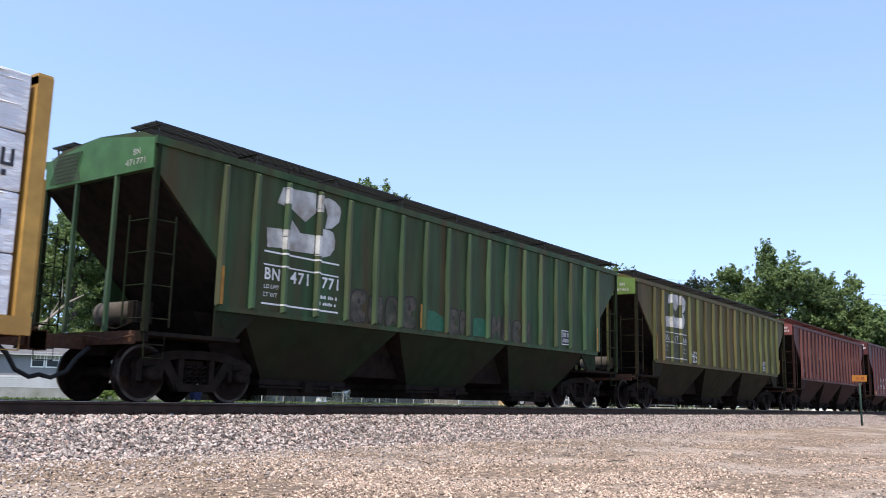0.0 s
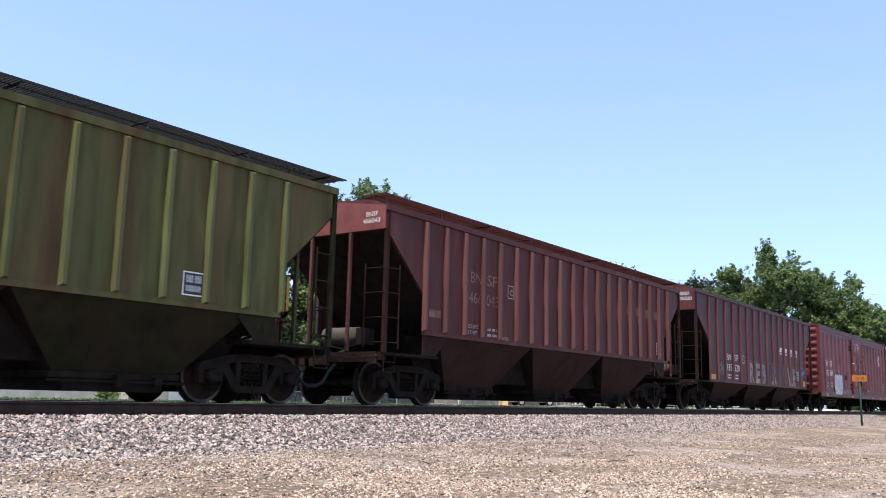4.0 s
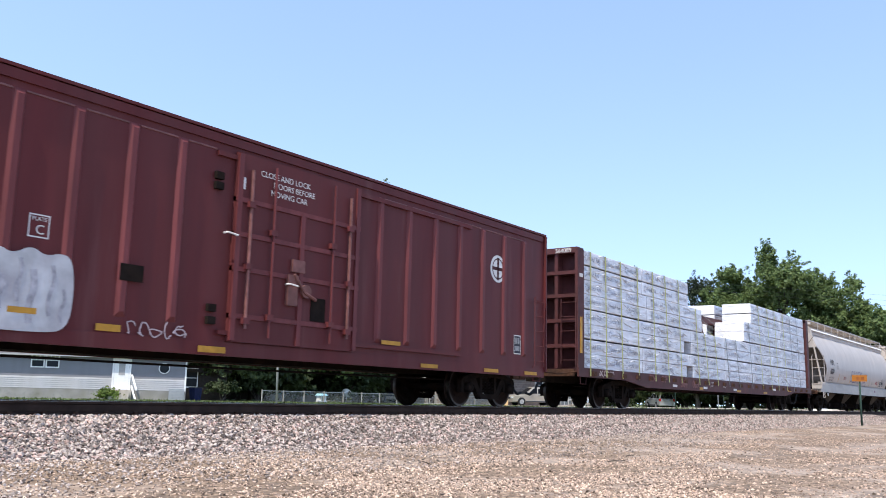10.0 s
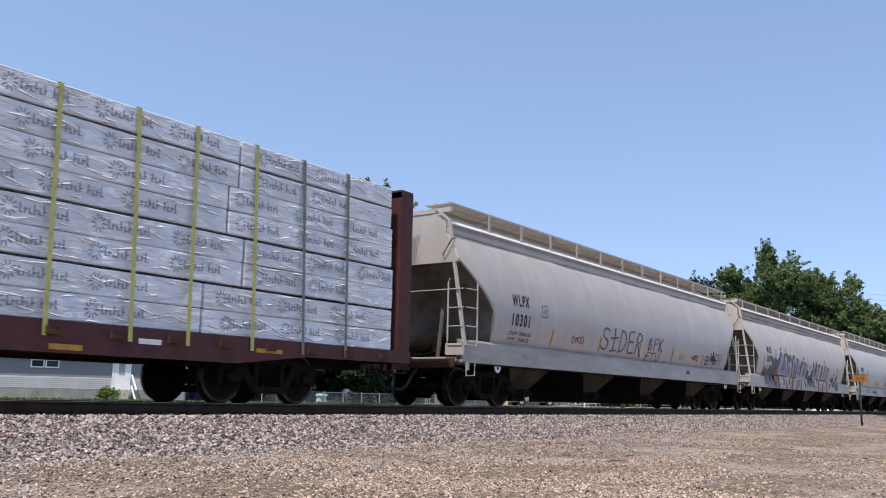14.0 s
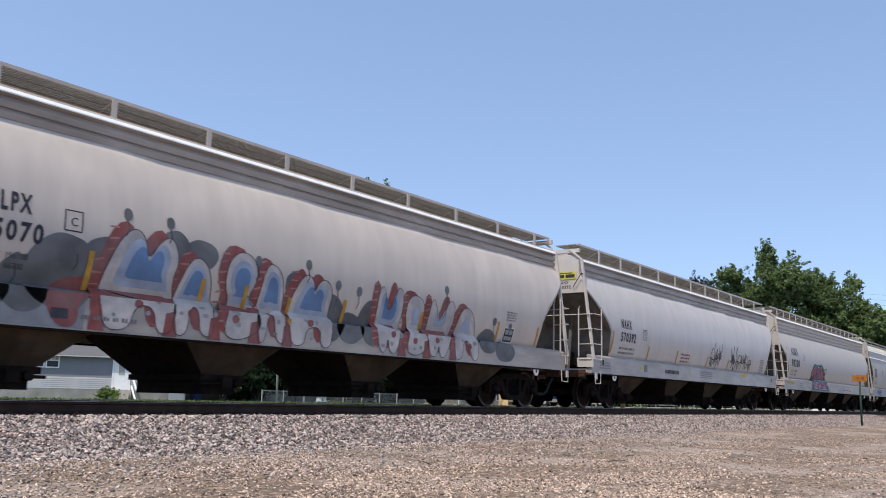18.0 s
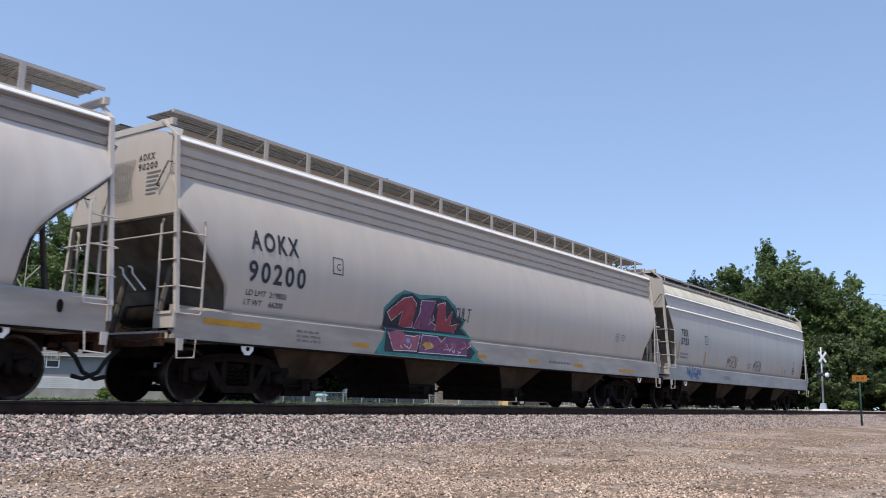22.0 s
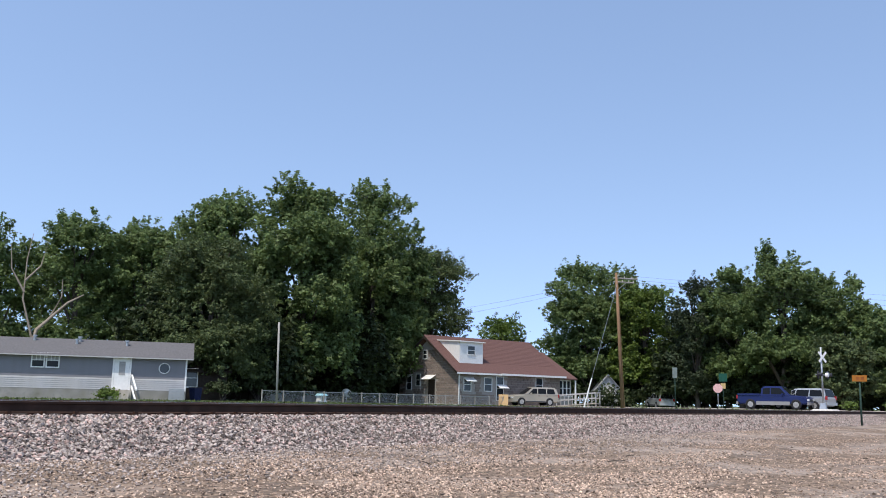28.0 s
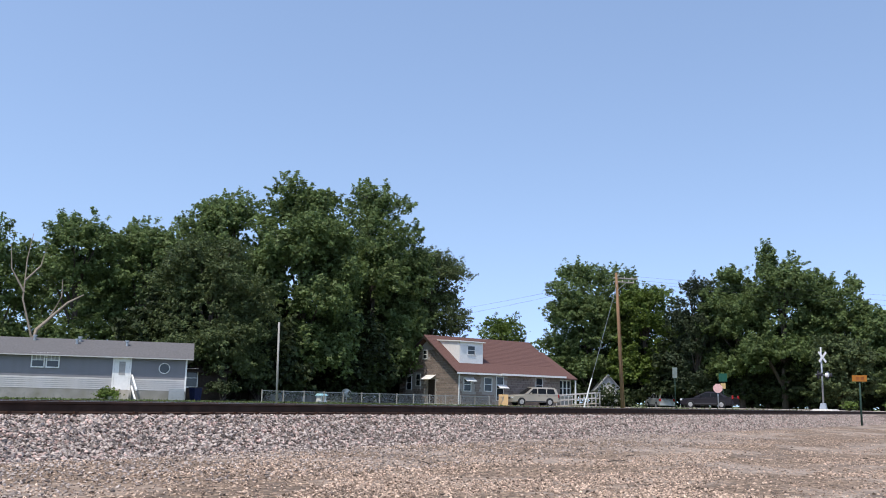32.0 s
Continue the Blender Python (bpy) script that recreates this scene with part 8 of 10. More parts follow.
def dead_tree():
    ob = thing("bare_tree", "pale leaning bare tree with few dead limbs", "tree", pose(39.9, 72.1, 0.3))
    bm = B()
    tube(bm, [(-0.2, 0, -0.3), (0.1, 0, 2.5), (0.6, -0.5, 5.5), (2.4, -1.9, 7.9), (3.3, -2.7, 8.6)], 0.26, 8, 0.05)
    part("trunk", bm, M_DEADWOOD, ob, "", True)
    for pts in (((0.4, -0.3, 4.6), (-0.4, 0.3, 8.0), (-0.2, 0.6, 11.5), (0.3, 0.9, 13.8)), ((-0.3, 0.4, 9.6), (0.9, 0.3, 11.0), (1.3, 0.2, 13.2)), ((-0.35, 0.3, 8.6), (-1.3, 0.9, 10.5), (-1.5, 1.0, 12.6)), ((1.4, -1.1, 6.7), (2.0, -1.5, 8.4), (2.0, -1.4, 9.9))):
        part("limb", tube(B(), pts, 0.10, 6, 0.02), M_DEADWOOD, ob)


dead_tree()


def far_woods():
    """Low dark thicket that closes the distance."""
    rng = random.Random(5)
    lobes = []
    for i in range(150):
        t = (i // 2) / 74
        x, y = 40 + 100 * t + rng.uniform(-2, 2), 149 - 137 * t + (6 if i % 2 else 0) + rng.uniform(-3, 3)
        lobes.append((x, y, rng.uniform(2.0, 4.8), rng.uniform(2.6, 4.0), rng.uniform(2.2, 3.4)))
    for i in range(130):
        t = (i // 2) / 64
        lobes.append((36 + 99 * t + (2.5 if i % 2 else 0) + rng.uniform(-1, 1), 112 - 108 * t + rng.uniform(-2, 2), rng.uniform(0.2, 0.7) if i % 2 else rng.uniform(0.6, 1.8), rng.uniform(1.6, 2.4), rng.uniform(1.0, 1.8)))
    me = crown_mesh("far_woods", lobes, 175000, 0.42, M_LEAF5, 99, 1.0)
    tagged(put("far_woods", me), "dark green thicket behind the yards", "woods", kind="stuff")


far_woods()


def shrub(x, y, r, h, material, seed, label, count=1500, leaf=0.14):
    ob = thing("bush", label, "bush", pose(x, y, ground_z(x, y)))
    rng = random.Random(seed)
    lobes = [(rng.uniform(-0.5, 0.5) * r, rng.uniform(-0.5, 0.5) * r, h * rng.uniform(0.3, 0.6), r * 0.6, h * 0.4) for _ in range(5)]
    put("foliage", crown_mesh("foliage", lobes, count, leaf, material, seed, 0.3), ob)
    bm = B()
    for k in range(5):
        tube(bm, [(0, 0, -0.1), (lobes[k][0], lobes[k][1], lobes[k][2])], 0.03, 5, 0.01)
    part("stems", bm, M_BARK, ob)


shrub(75.6, 15.6, 0.45, 0.9, M_LEAF3, 31, "leafy weeds beside the railway crossing", 500, 0.16)
shrub(72.2, 12.0, 0.5, 0.9, M_LEAF3, 32, "leafy weeds beside the railway crossing", 500, 0.16)
shrub(33.3, 49.9, 0.6, 0.55, M_LEAF3, 33, "bright green weeds below the mobile home steps", 1800)
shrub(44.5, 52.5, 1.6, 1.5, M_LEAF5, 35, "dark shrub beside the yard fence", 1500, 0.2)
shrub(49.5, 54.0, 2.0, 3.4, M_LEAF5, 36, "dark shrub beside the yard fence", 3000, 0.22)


def grass():
    rng = np.random.default_rng(8)
    n = 20000
    x = 20 + 62 * rng.random(n)
    y = 17.5 + 30 * rng.random(n) ** 1.2
    keep = np.abs(x - ROAD_X) > 4.2
    x, y = x[keep], y[keep]
    z = np.array([ground_z(a, b) for a, b in zip(x, y)])
    h = 0.03 + 0.11 * rng.random(len(x)) ** 2
    a = rng.random(len(x)) * 6.28
    w = 0.05 + 0.05 * rng.random(len(x))
    p = np.stack([x, y, z], 1)
    d = np.stack([np.cos(a) * w, np.sin(a) * w, np.zeros(len(x))], 1)
    t = np.stack([rng.normal(size=len(x)) * 0.05, rng.normal(size=len(x)) * 0.05, h], 1)
    v = np.stack([p - d, p + d, p + t], 1).reshape(-1, 3)
    me = bpy.data.meshes.new("grass")
    me.from_pydata(v, [], np.arange(len(v)).reshape(-1, 3))
    me.materials.append(M_GRASS)
    tagged(put("grass", me), "short uneven summer grass beyond the track", "grass", kind="stuff")


grass()

# ---- houses ----
M_SIDING = mat("blue_grey_siding", (0.215, 0.208, 0.222), 0.6, vary=0.06, scale=2, dirt=(0.21, 0.22, 0.245), dirt_amount=0.2)
M_SIDINGW = mat("pale_skirting", (0.46, 0.45, 0.45), 0.6, vary=0.06, scale=2, dirt=(0.40, 0.38, 0.36), dirt_amount=0.3)
M_SHINGLE = mat("grey_shingles", (0.135, 0.128, 0.128), 0.9, vary=0.15, scale=9, bump=0.4)
M_SHINGLER = mat("red_brown_shingles", (0.14, 0.076, 0.066), 0.9, vary=0.14, scale=9, bump=0.4)
M_TRIM = mat("white_trim", (0.78, 0.77, 0.75), 0.5, vary=0.06)
M_HOUSESTONE = mat("grey_brown_stone", (0.25, 0.200, 0.172), 0.85, vary=0.16, scale=5, obj_random=0.14, bump=0.3, bump_scale=30)
M_MORTAR = mat("mortar", (0.36, 0.33, 0.30), 0.9, vary=0.1)
M_DARKWALL = mat("dark_brown_wall", (0.04, 0.03, 0.025), 0.8, vary=0.2)
M_GLASS = mat("window_glass", (0.03, 0.035, 0.04), 0.05, vary=0.1, spec=0.5)
M_SHADE = mat("window_blind", (0.35, 0.34, 0.33), 0.7, vary=0.1)
M_WOODPALE = mat("weathered_timber", (0.42, 0.38, 0.32), 0.85, vary=0.15, scale=8, stretch=(1, 1, 0.3))
M_POLE = mat("utility_pole_wood", (0.24, 0.145, 0.085), 0.85, vary=0.2, scale=6, stretch=(2, 2, 0.2))
M_POLEG = mat("grey_post_wood", (0.36, 0.34, 0.31), 0.85, vary=0.2, scale=6, stretch=(2, 2, 0.2))
M_GALV = mat("galvanised_metal", (0.42, 0.43, 0.44), 0.45, metal=0.7, vary=0.1)


def local(ox, oy, oz, ux, uy):
    """A frame at a corner: first axis along the wall, second into the house."""
    l = math.hypot(ux, uy)
    ux, uy = ux / l, uy / l
    return Matrix(((ux, -uy, 0, ox), (uy, ux, 0, oy), (0, 0, 1, oz), (0, 0, 0, 1)))


def window(parent, x, z, w, h, y=0.0, mull=1, name="window", axis="x", shade=0.0):
    """A sash window set on a wall in the plane y (or in the plane x = y for axis 'y')."""
    def bb(bm, a, b, c, d, e, f):
        return bx(bm, a, b, y - d, y - c, e, f) if axis == "x" else bx(bm, y - d, y - c, a, b, e, f)
    win = part(name, bb(B(), x, x + w, 0.0, 0.012, z, z + h), M_GLASS, parent, "dark glass sash window with white frame")
    bm = B()
    t = 0.075
    bb(bm, x - t, x, 0, 0.05, z - t, z + h + t), bb(bm, x + w, x + w + t, 0, 0.05, z - t, z + h + t)
    bb(bm, x, x + w, 0, 0.05, z + h, z + h + t), bb(bm, x - 0.03, x + w + 0.03, 0, 0.07, z - t, z)
    bb(bm, x, x + w, 0.013, 0.04, z + h * 0.5 - 0.025, z + h * 0.5 + 0.025)
    for k in range(1, mull):
        bb(bm, x + w * k / mull - 0.02, x + w * k / mull + 0.02, 0.013, 0.035, z + h * 0.5, z + h)
    part("window_frame", bm, M_TRIM, win)
    if shade:
        part("blind", bb(B(), x + 0.01, x + w - 0.01, 0.013, 0.018, z + h * (1 - shade), z + h), M_SHADE, win)
    return win


def awning(parent, x, z, w, d, y=0.0, axis="x"):
    bm = B()
    n = 6
    for k in range(n):
        a, b = x + w * k / n + 0.01, x + w * (k + 1) / n - 0.01
        if axis == "x":
            solid(bm, [(a, y, z), (b, y, z), (b, y - d, z - d * 0.6), (a, y - d, z - d * 0.6)], [(a, y, z + 0.04), (b, y, z + 0.04), (b, y - d, z - d * 0.6 + 0.04), (a, y - d, z - d * 0.6 + 0.04)])
        else:
            solid(bm, [(y, a, z), (y, b, z), (y - d, b, z - d * 0.6), (y - d, a, z - d * 0.6)], [(y, a, z + 0.04), (y, b, z + 0.04), (y - d, b, z - d * 0.6 + 0.04), (y - d, a, z - d * 0.6 + 0.04)])
    return part("awning", bm, M_TRIM, parent, "white metal window awning")


def mobile_home():
    L, W = 24.0, 4.6
    home = thing("mobile_home", "long blue-grey mobile home with grey shingle roof", "house", local(37.75 - 24 * 0.789, 48.1 + 24 * 0.614, 0.30, 0.789, -0.614))
    part("core", bx(B(), 0.02, L - 0.02, 0.03, W - 0.03, 0.0, 2.72), M_SIDING, home)
    course = mesh_of("siding_board", solid(B(), [(0, -0.002, 0), (L, -0.002, 0), (L, 0.02, 0), (0, 0.02, 0)], [(0, 0.012, 0.165), (L, 0.012, 0.165), (L, 0.02, 0.165), (0, 0.02, 0.165)]), M_SIDING)
    pale = mesh_of("skirting_board", solid(B(), [(0, -0.02, 0), (L, -0.02, 0), (L, 0.02, 0), (0, 0.02, 0)], [(0, 0.006, 0.118), (L, 0.006, 0.118), (L, 0.02, 0.118), (0, 0.02, 0.118)]), M_SIDINGW)
    for k in range(8):
        put("siding_board", course, home, pose(0, 0, 1.36 + k * 0.168))
    for k in range(6):
        put("skirting_board", pale, home, pose(0, -0.004, 0.62 + k * 0.122))
    part("foundation_skirt", bx(B(), 0.0, L, -0.01, 0.03, -0.2, 0.61), mat("dull_skirt", (0.30, 0.285, 0.265), 0.85, vary=0.2, scale=3, dirt=(0.17, 0.16, 0.12), dirt_amount=0.4, dirt_scale=1.5), home, "dull concrete-coloured lower skirt")
    part("corner_trim", bx(bx(B(), L - 0.09, L + 0.02, -0.035, 0.06, 0.6, 2.72), L - 0.01, L + 0.02, 0.06, W, 0.0, 2.72), M_TRIM, home)
    roof = part("roof", solid(B(), [(-0.3, -0.32, 2.70), (-0.3, W / 2, 3.86), (-0.3, W + 0.32, 2.70), (-0.3, W + 0.32, 2.62), (-0.3, W / 2, 3.78), (-0.3, -0.32, 2.62)][::-1], [(L + 0.4, -0.32, 2.70), (L + 0.4, W / 2, 3.86), (L + 0.4, W + 0.32, 2.70), (L + 0.4, W + 0.32, 2.62), (L + 0.4, W / 2, 3.78), (L + 0.4, -0.32, 2.62)][::-1]), M_SHINGLE, home, "weathered grey shingle roof")
    part("gable_wall", solid(B(), [(L - 0.06, 0.05, 2.70), (L - 0.06, W - 0.05, 2.70), (L - 0.06, W / 2, 3.72)], [(L, 0.05, 2.70), (L, W - 0.05, 2.70), (L, W / 2, 3.72)]), M_SIDING, home)
    part("gutter", bx(B(), -0.3, L + 0.4, -0.40, -0.325, 2.62, 2.69), M_SIDINGW, home)
    for x, y in ((14.4, 1.9), (17.0, 1.5), (20.1, 1.5), (17.15, 1.9)):
        bm = B()
        z = 2.70 + (y + 0.32) * 0.44
        tube(bm, [(x, y, z - 0.1), (x, y, z + 0.28)], 0.09, 8)
        tube(bm, [(x, y, z + 0.26), (x, y, z + 0.34)], 0.15, 8)
        part("roof_vent", bm, M_GALV, roof)
    window(home, 14.66, 1.95, 0.66, 0.80, -0.004, 3, shade=0.5)
    window(home, 15.52, 1.95, 0.66, 0.80, -0.004, 3, shade=0.5)
    door = part("door", bx(B(), 19.55, 20.45, -0.06, 0.0, 0.62, 2.62), M_TRIM, home, "white entrance door with narrow window")
    part("door_pane", bx(B(), 19.82, 20.20, -0.072, -0.062, 1.55, 2.40), M_SHADE, door)
    part("door_frame", bx(bx(bx(B(), 19.43, 19.54, -0.07, 0.0, 0.55, 2.72), 20.46, 20.57, -0.07, 0.0, 0.55, 2.72), 19.43, 20.57, -0.07, 0.0, 2.63, 2.74), M_TRIM, door)
    bm = B()
    n = 16
    ring = [(22.6 + 0.33 * math.cos(2 * math.pi * k / n), 2.05 + 0.33 * math.sin(2 * math.pi * k / n)) for k in range(n)]
    plate(bm, ring, -0.03, -0.004)
    rw = part("round_window", bm, M_GLASS, home, "small round window with white ring")
    bm = B()
    tube(bm, [(x, -0.035, z) for x, z in ring + ring[:1]], 0.03, 6)
    part("window_ring", bm, M_TRIM, rw)
    steps = part("entrance_steps", bx(bx(bx(B(), 19.3, 20.7, -1.0, -0.05, -0.1, 0.60), 19.4, 20.6, -1.35, -1.0, -0.1, 0.40), 19.4, 20.6, -1.7, -1.35, -0.1, 0.2), M_WOODPALE, home, "weathered wooden entrance steps")
    for x in (20.6,):
        bm = B()
        solid(bm, [(x, -0.1, 1.48), (x + 0.09, -0.1, 1.48), (x + 0.09, -0.1, 1.60), (x, -0.1, 1.60)], [(x + 0.4, -1.9, 0.58), (x + 0.49, -1.9, 0.58), (x + 0.49, -1.9, 0.70), (x + 0.4, -1.9, 0.70)])
        solid(bm, [(x, -0.1, 0.78), (x + 0.09, -0.1, 0.78), (x + 0.09, -0.1, 0.90), (x, -0.1, 0.90)], [(x + 0.4, -1.9, -0.1), (x + 0.49, -1.9, -0.1), (x + 0.49, -1.9, 0.02), (x + 0.4, -1.9, 0.02)])
        part("hand_rail", bm, M_TRIM, steps, "white hand rail")
    ac = thing("air_conditioner", "grey outdoor air conditioner beside the mobile home", "air conditioner", local(36.4, 48.0, 0.27, 0.789, -0.614))
    part("case", bx(B(), 0, 0.95, -0.5, 0.4, 0, 0.78), M_GALV, ac)
    for k in range(7):
        part("louvre", bx(B(), 0.06, 0.89, -0.525, -0.502, 0.1 + k * 0.09, 0.14 + k * 0.09), M_SIDINGW, ac)


mobile_home()


def stone_house():
    L, W = 13.35, 9.8
    ux, uy = 0.956, -0.292
    home = thing("stone_house", "grey-brown stone bungalow with red-brown shingle roof", "house", local(69.55, 48.62, 0.35, ux, uy))
    EV, RG = 3.2, 6.5
    part("wall", solid(B(), [(0.02, 0.02, -0.2), (0.02, W - 0.02, -0.2), (0.02, W - 0.02, EV), (0.02, W / 2, RG - 0.15), (0.02, 0.02, EV)], [(L - 0.02, 0.02, -0.2), (L - 0.02, W - 0.02, -0.2), (L - 0.02, W - 0.02, EV), (L - 0.02, W / 2, RG - 0.15), (L - 0.02, 0.02, EV)]), M_MORTAR, home)
    rng = random.Random(4)
    # rough coursed stones on the two visible walls
    blocks = {}
    holes = [(0.6, 1.6, 1.1, 2.6), (3.1, 4.2, 1.1, 2.7), (4.6, 5.7, 0.2, 2.85), (9.8, 10.95, 1.2, 2.9)]
    for k in range(13):
        z = 0.05 + k * 0.237
        x = -0.02 - (0.35 if k % 2 else 0)
        while x < L:
            w = rng.choice((0.55, 0.7, 0.85))
            a, b = max(x, 0.0), min(x + w - 0.02, L)
            if b - a > 0.12 and not any(a < h[1] and b > h[0] and z < h[3] and z + 0.22 > h[2] for h in holes):
                key = round(b - a, 2)
                if key not in blocks:
                    blocks[key] = mesh_of("stone", solid(B(), [(0, 0.03, 0), (key, 0.03, 0), (key, 0.03, 0.217), (0, 0.03, 0.217)], [(0.02, -0.03, 0.015), (key - 0.02, -0.03, 0.015), (key - 0.02, -0.03, 0.20), (0.02, -0.03, 0.20)]), M_HOUSESTONE)
                put("stone", blocks[key], home, pose(a, 0, z))
            x += w
    gholes = [(3.5, 4.9, 0.0, 2.6), (6.0, 6.85, 1.6, 3.0), (7.5, 8.5, 1.2, 2.85), (5.0, 5.75, 4.3, 5.3)]
    for k in range(22):
        z = 0.05 + k * 0.237
        lo = 0.0 if z < EV else (z + 0.24 - EV) * (W / 2) / (RG - EV)
        x = lo - (0.3 if k % 2 else 0)
        while x < W - lo:
            w = rng.choice((0.55, 0.7, 0.85))
            a, b = max(x, lo), min(x + w - 0.02, W - lo)
            if b - a > 0.12 and not any(a < h[1] and b > h[0] and z < h[3] and z + 0.22 > h[2] for h in gholes):
                key = round(b - a, 2)
                if key not in blocks:
                    blocks[key] = mesh_of("stone", solid(B(), [(0, 0.03, 0), (key, 0.03, 0), (key, 0.03, 0.217), (0, 0.03, 0.217)], [(0.02, -0.03, 0.015), (key - 0.02, -0.03, 0.015), (key - 0.02, -0.03, 0.20), (0.02, -0.03, 0.20)]), M_HOUSESTONE)
                put("stone", blocks[key], home, pose(0, b, z, 0, 0, -90))
            x += w
    pitch = (RG - EV) / (W / 2)

    def rz(v):
        return EV + v * pitch
    t = 0.16
    o = 0.55
    front = [(-o, -o + 0.1, rz(0) - 0.32), (L + 0.3, -o + 0.1, rz(0) - 0.32), (L + 0.3, 0.9, rz(0.9)), (L + 0.3, W / 2, RG), (-o, W / 2, RG), (-o, 0.9, rz(0.9))]
    roof = part("roof", solid(B(), front, [(x, y, z + t) for x, y, z in front]), M_SHINGLER, home, "red-brown shingle roof with flared eave")
    back = [(-o, W / 2, RG), (L + 0.3, W / 2, RG), (L + 0.3, W + o, rz(-o)), (-o, W + o, rz(-o))]
    part("roof_back", solid(B(), back, [(x, y, z + t) for x, y, z in back]), M_SHINGLER, home)
    # thick shingle courses read as fine shadow lines
    for k in range(18):
        v = 1.0 + k * 0.225
        bm = B()
        z = rz(v) + t
        solid(bm, [(-o, v, z - 0.01), (L + 0.3, v, z - 0.01), (L + 0.3, v + 0.2, z + 0.2 * pitch - 0.01), (-o, v + 0.2, z + 0.2 * pitch - 0.01)], [(-o, v, z + 0.018), (L + 0.3, v, z + 0.018), (L + 0.3, v + 0.2, z + 0.2 * pitch + 0.004), (-o, v + 0.2, z + 0.2 * pitch + 0.004)])
        part("shingle_course", bm, M_SHINGLER, roof)
    bm = B()
    solid(bm, [(-o - 0.05, -o, rz(0) - 0.36), (-o, -o, rz(0) - 0.36), (-o, W / 2, RG - 0.1), (-o - 0.05, W / 2, RG - 0.1)], [(-o - 0.05, -o, rz(0) - 0.18), (-o, -o, rz(0) - 0.18), (-o, W / 2, RG + 0.14), (-o - 0.05, W / 2, RG + 0.14)])
    solid(bm, [(-o - 0.05, W + o, rz(-o) - 0.1), (-o, W + o, rz(-o) - 0.1), (-o, W / 2, RG - 0.1), (-o - 0.05, W / 2, RG - 0.1)][::-1], [(-o - 0.05, W + o, rz(-o) + 0.14), (-o, W + o, rz(-o) + 0.14), (-o, W / 2, RG + 0.14), (-o - 0.05, W / 2, RG + 0.14)][::-1])
    part("barge_board", bm, M_DARKWALL, home)
    part("gutter", bx(bx(B(), -o, 5.0, -o - 0.02, -o + 0.10, rz(0) - 0.36, rz(0) - 0.20), 5.01, L + 0.3, -o - 0.12, -o + 0.10, rz(0) - 0.34, rz(0) - 0.16), M_TRIM, home, "white gutter along the eave")
    part("downpipe", tube(B(), [(0.05, -0.3, EV - 0.2), (0.05, -0.08, EV - 0.5), (0.05, -0.08, 0.0)], 0.06, 6), M_TRIM, home)
    part("foundation", bx(bx(B(), 0.0, L, -0.05, 0.0, -0.2, 0.04), -0.05, 0.0, 0.0, W, -0.2, 0.04), M_CONC, home)
    # white dormer
    d0, d1, v0, v1, z0, z1 = 0.75, 3.65, 0.84, 4.6, rz(0.84) + 0.12, 5.95
    dorm = part("dormer", solid(B(), [(d0, v0, z0), (d0, v1, rz(v1) + 0.1), (d0, v1, z1 + 0.25), (d0, v0, z1)], [(d1, v0, z0), (d1, v1, rz(v1) + 0.1), (d1, v1, z1 + 0.25), (d1, v0, z1)]), M_TRIM, home, "white clapboard roof dormer with dark window")
    part("dormer_roof", solid(B(), [(d0 - 0.15, v0 - 0.25, z1 + 0.002), (d1 + 0.15, v0 - 0.25, z1 + 0.002), (d1 + 0.15, v1 + 0.1, z1 + 0.27), (d0 - 0.15, v1 + 0.1, z1 + 0.27)], [(d0 - 0.15, v0 - 0.25, z1 + 0.1), (d1 + 0.15, v0 - 0.25, z1 + 0.1), (d1 + 0.15, v1 + 0.1, z1 + 0.37), (d0 - 0.15, v1 + 0.1, z1 + 0.37)]), M_TRIM, dorm)
    for k in range(11):
        z = z0 + 0.05 + k * 0.21
        if z + 0.2 < z1:
            part("clapboard", bx(B(), d0, d1, v0 - 0.02, v0 - 0.002, z, z + 0.195), M_TRIM, dorm)
    window(home, 1.75, 4.8, 0.85, 0.78, v0 - 0.022, 1)
    window(home, 0.68, 1.3, 0.8, 1.15, -0.03, 1)
    awning(home, 0.62, 2.5, 1.25, 0.55, -0.02)
    window(home, 3.2, 1.35, 0.88, 1.2, -0.03, 1)
    window(home, 4.75, 0.5, 0.82, 2.2, -0.03, 1, "side_door")
    awning(home, 4.7, 1.95, 1.2, 0.55, -0.06)
    window(home, 9.95, 1.4, 0.85, 1.35, -0.03, 1)
    window(home, 6.1, 1.75, 0.65, 1.1, -0.03, 1, axis="y")
    window(home, 7.6, 1.35, 0.75, 1.35, -0.03, 1, axis="y")
    awning(home, 7.45, 2.85, 1.1, 0.5, -0.02, "y")
    window(home, 5.05, 4.4, 0.6, 0.8, -0.03, 1, axis="y")
    part("side_entrance", bx(B(), -0.05, -0.03, 3.65, 4.7, 0.0, 2.35), M_DARKWALL, home, "dark side door under a small awning")
    awning(home, 3.5, 2.75, 1.6, 0.7, -0.02, "y")
    # glazed sun porch with a lower roof at the far end
    part("sun_porch", bx(B(), L, L + 1.9, 0.3, W - 1.5, -0.2, 2.95), M_MORTAR, home, "glazed sun porch")
    porch = [(L + 0.31, -0.35, 2.72), (L + 2.2, -0.35, 2.72), (L + 2.2, W / 2, 5.6), (L + 0.31, W / 2, 5.6)]
    part("porch_roof", solid(B(), porch, [(x, y, z + 0.14) for x, y, z in porch]), M_SHINGLER, home)
    for x in (L + 0.2, L + 0.75, L + 1.3):
        window(home, x, 1.1, 0.4, 1.5, 0.295, 1)
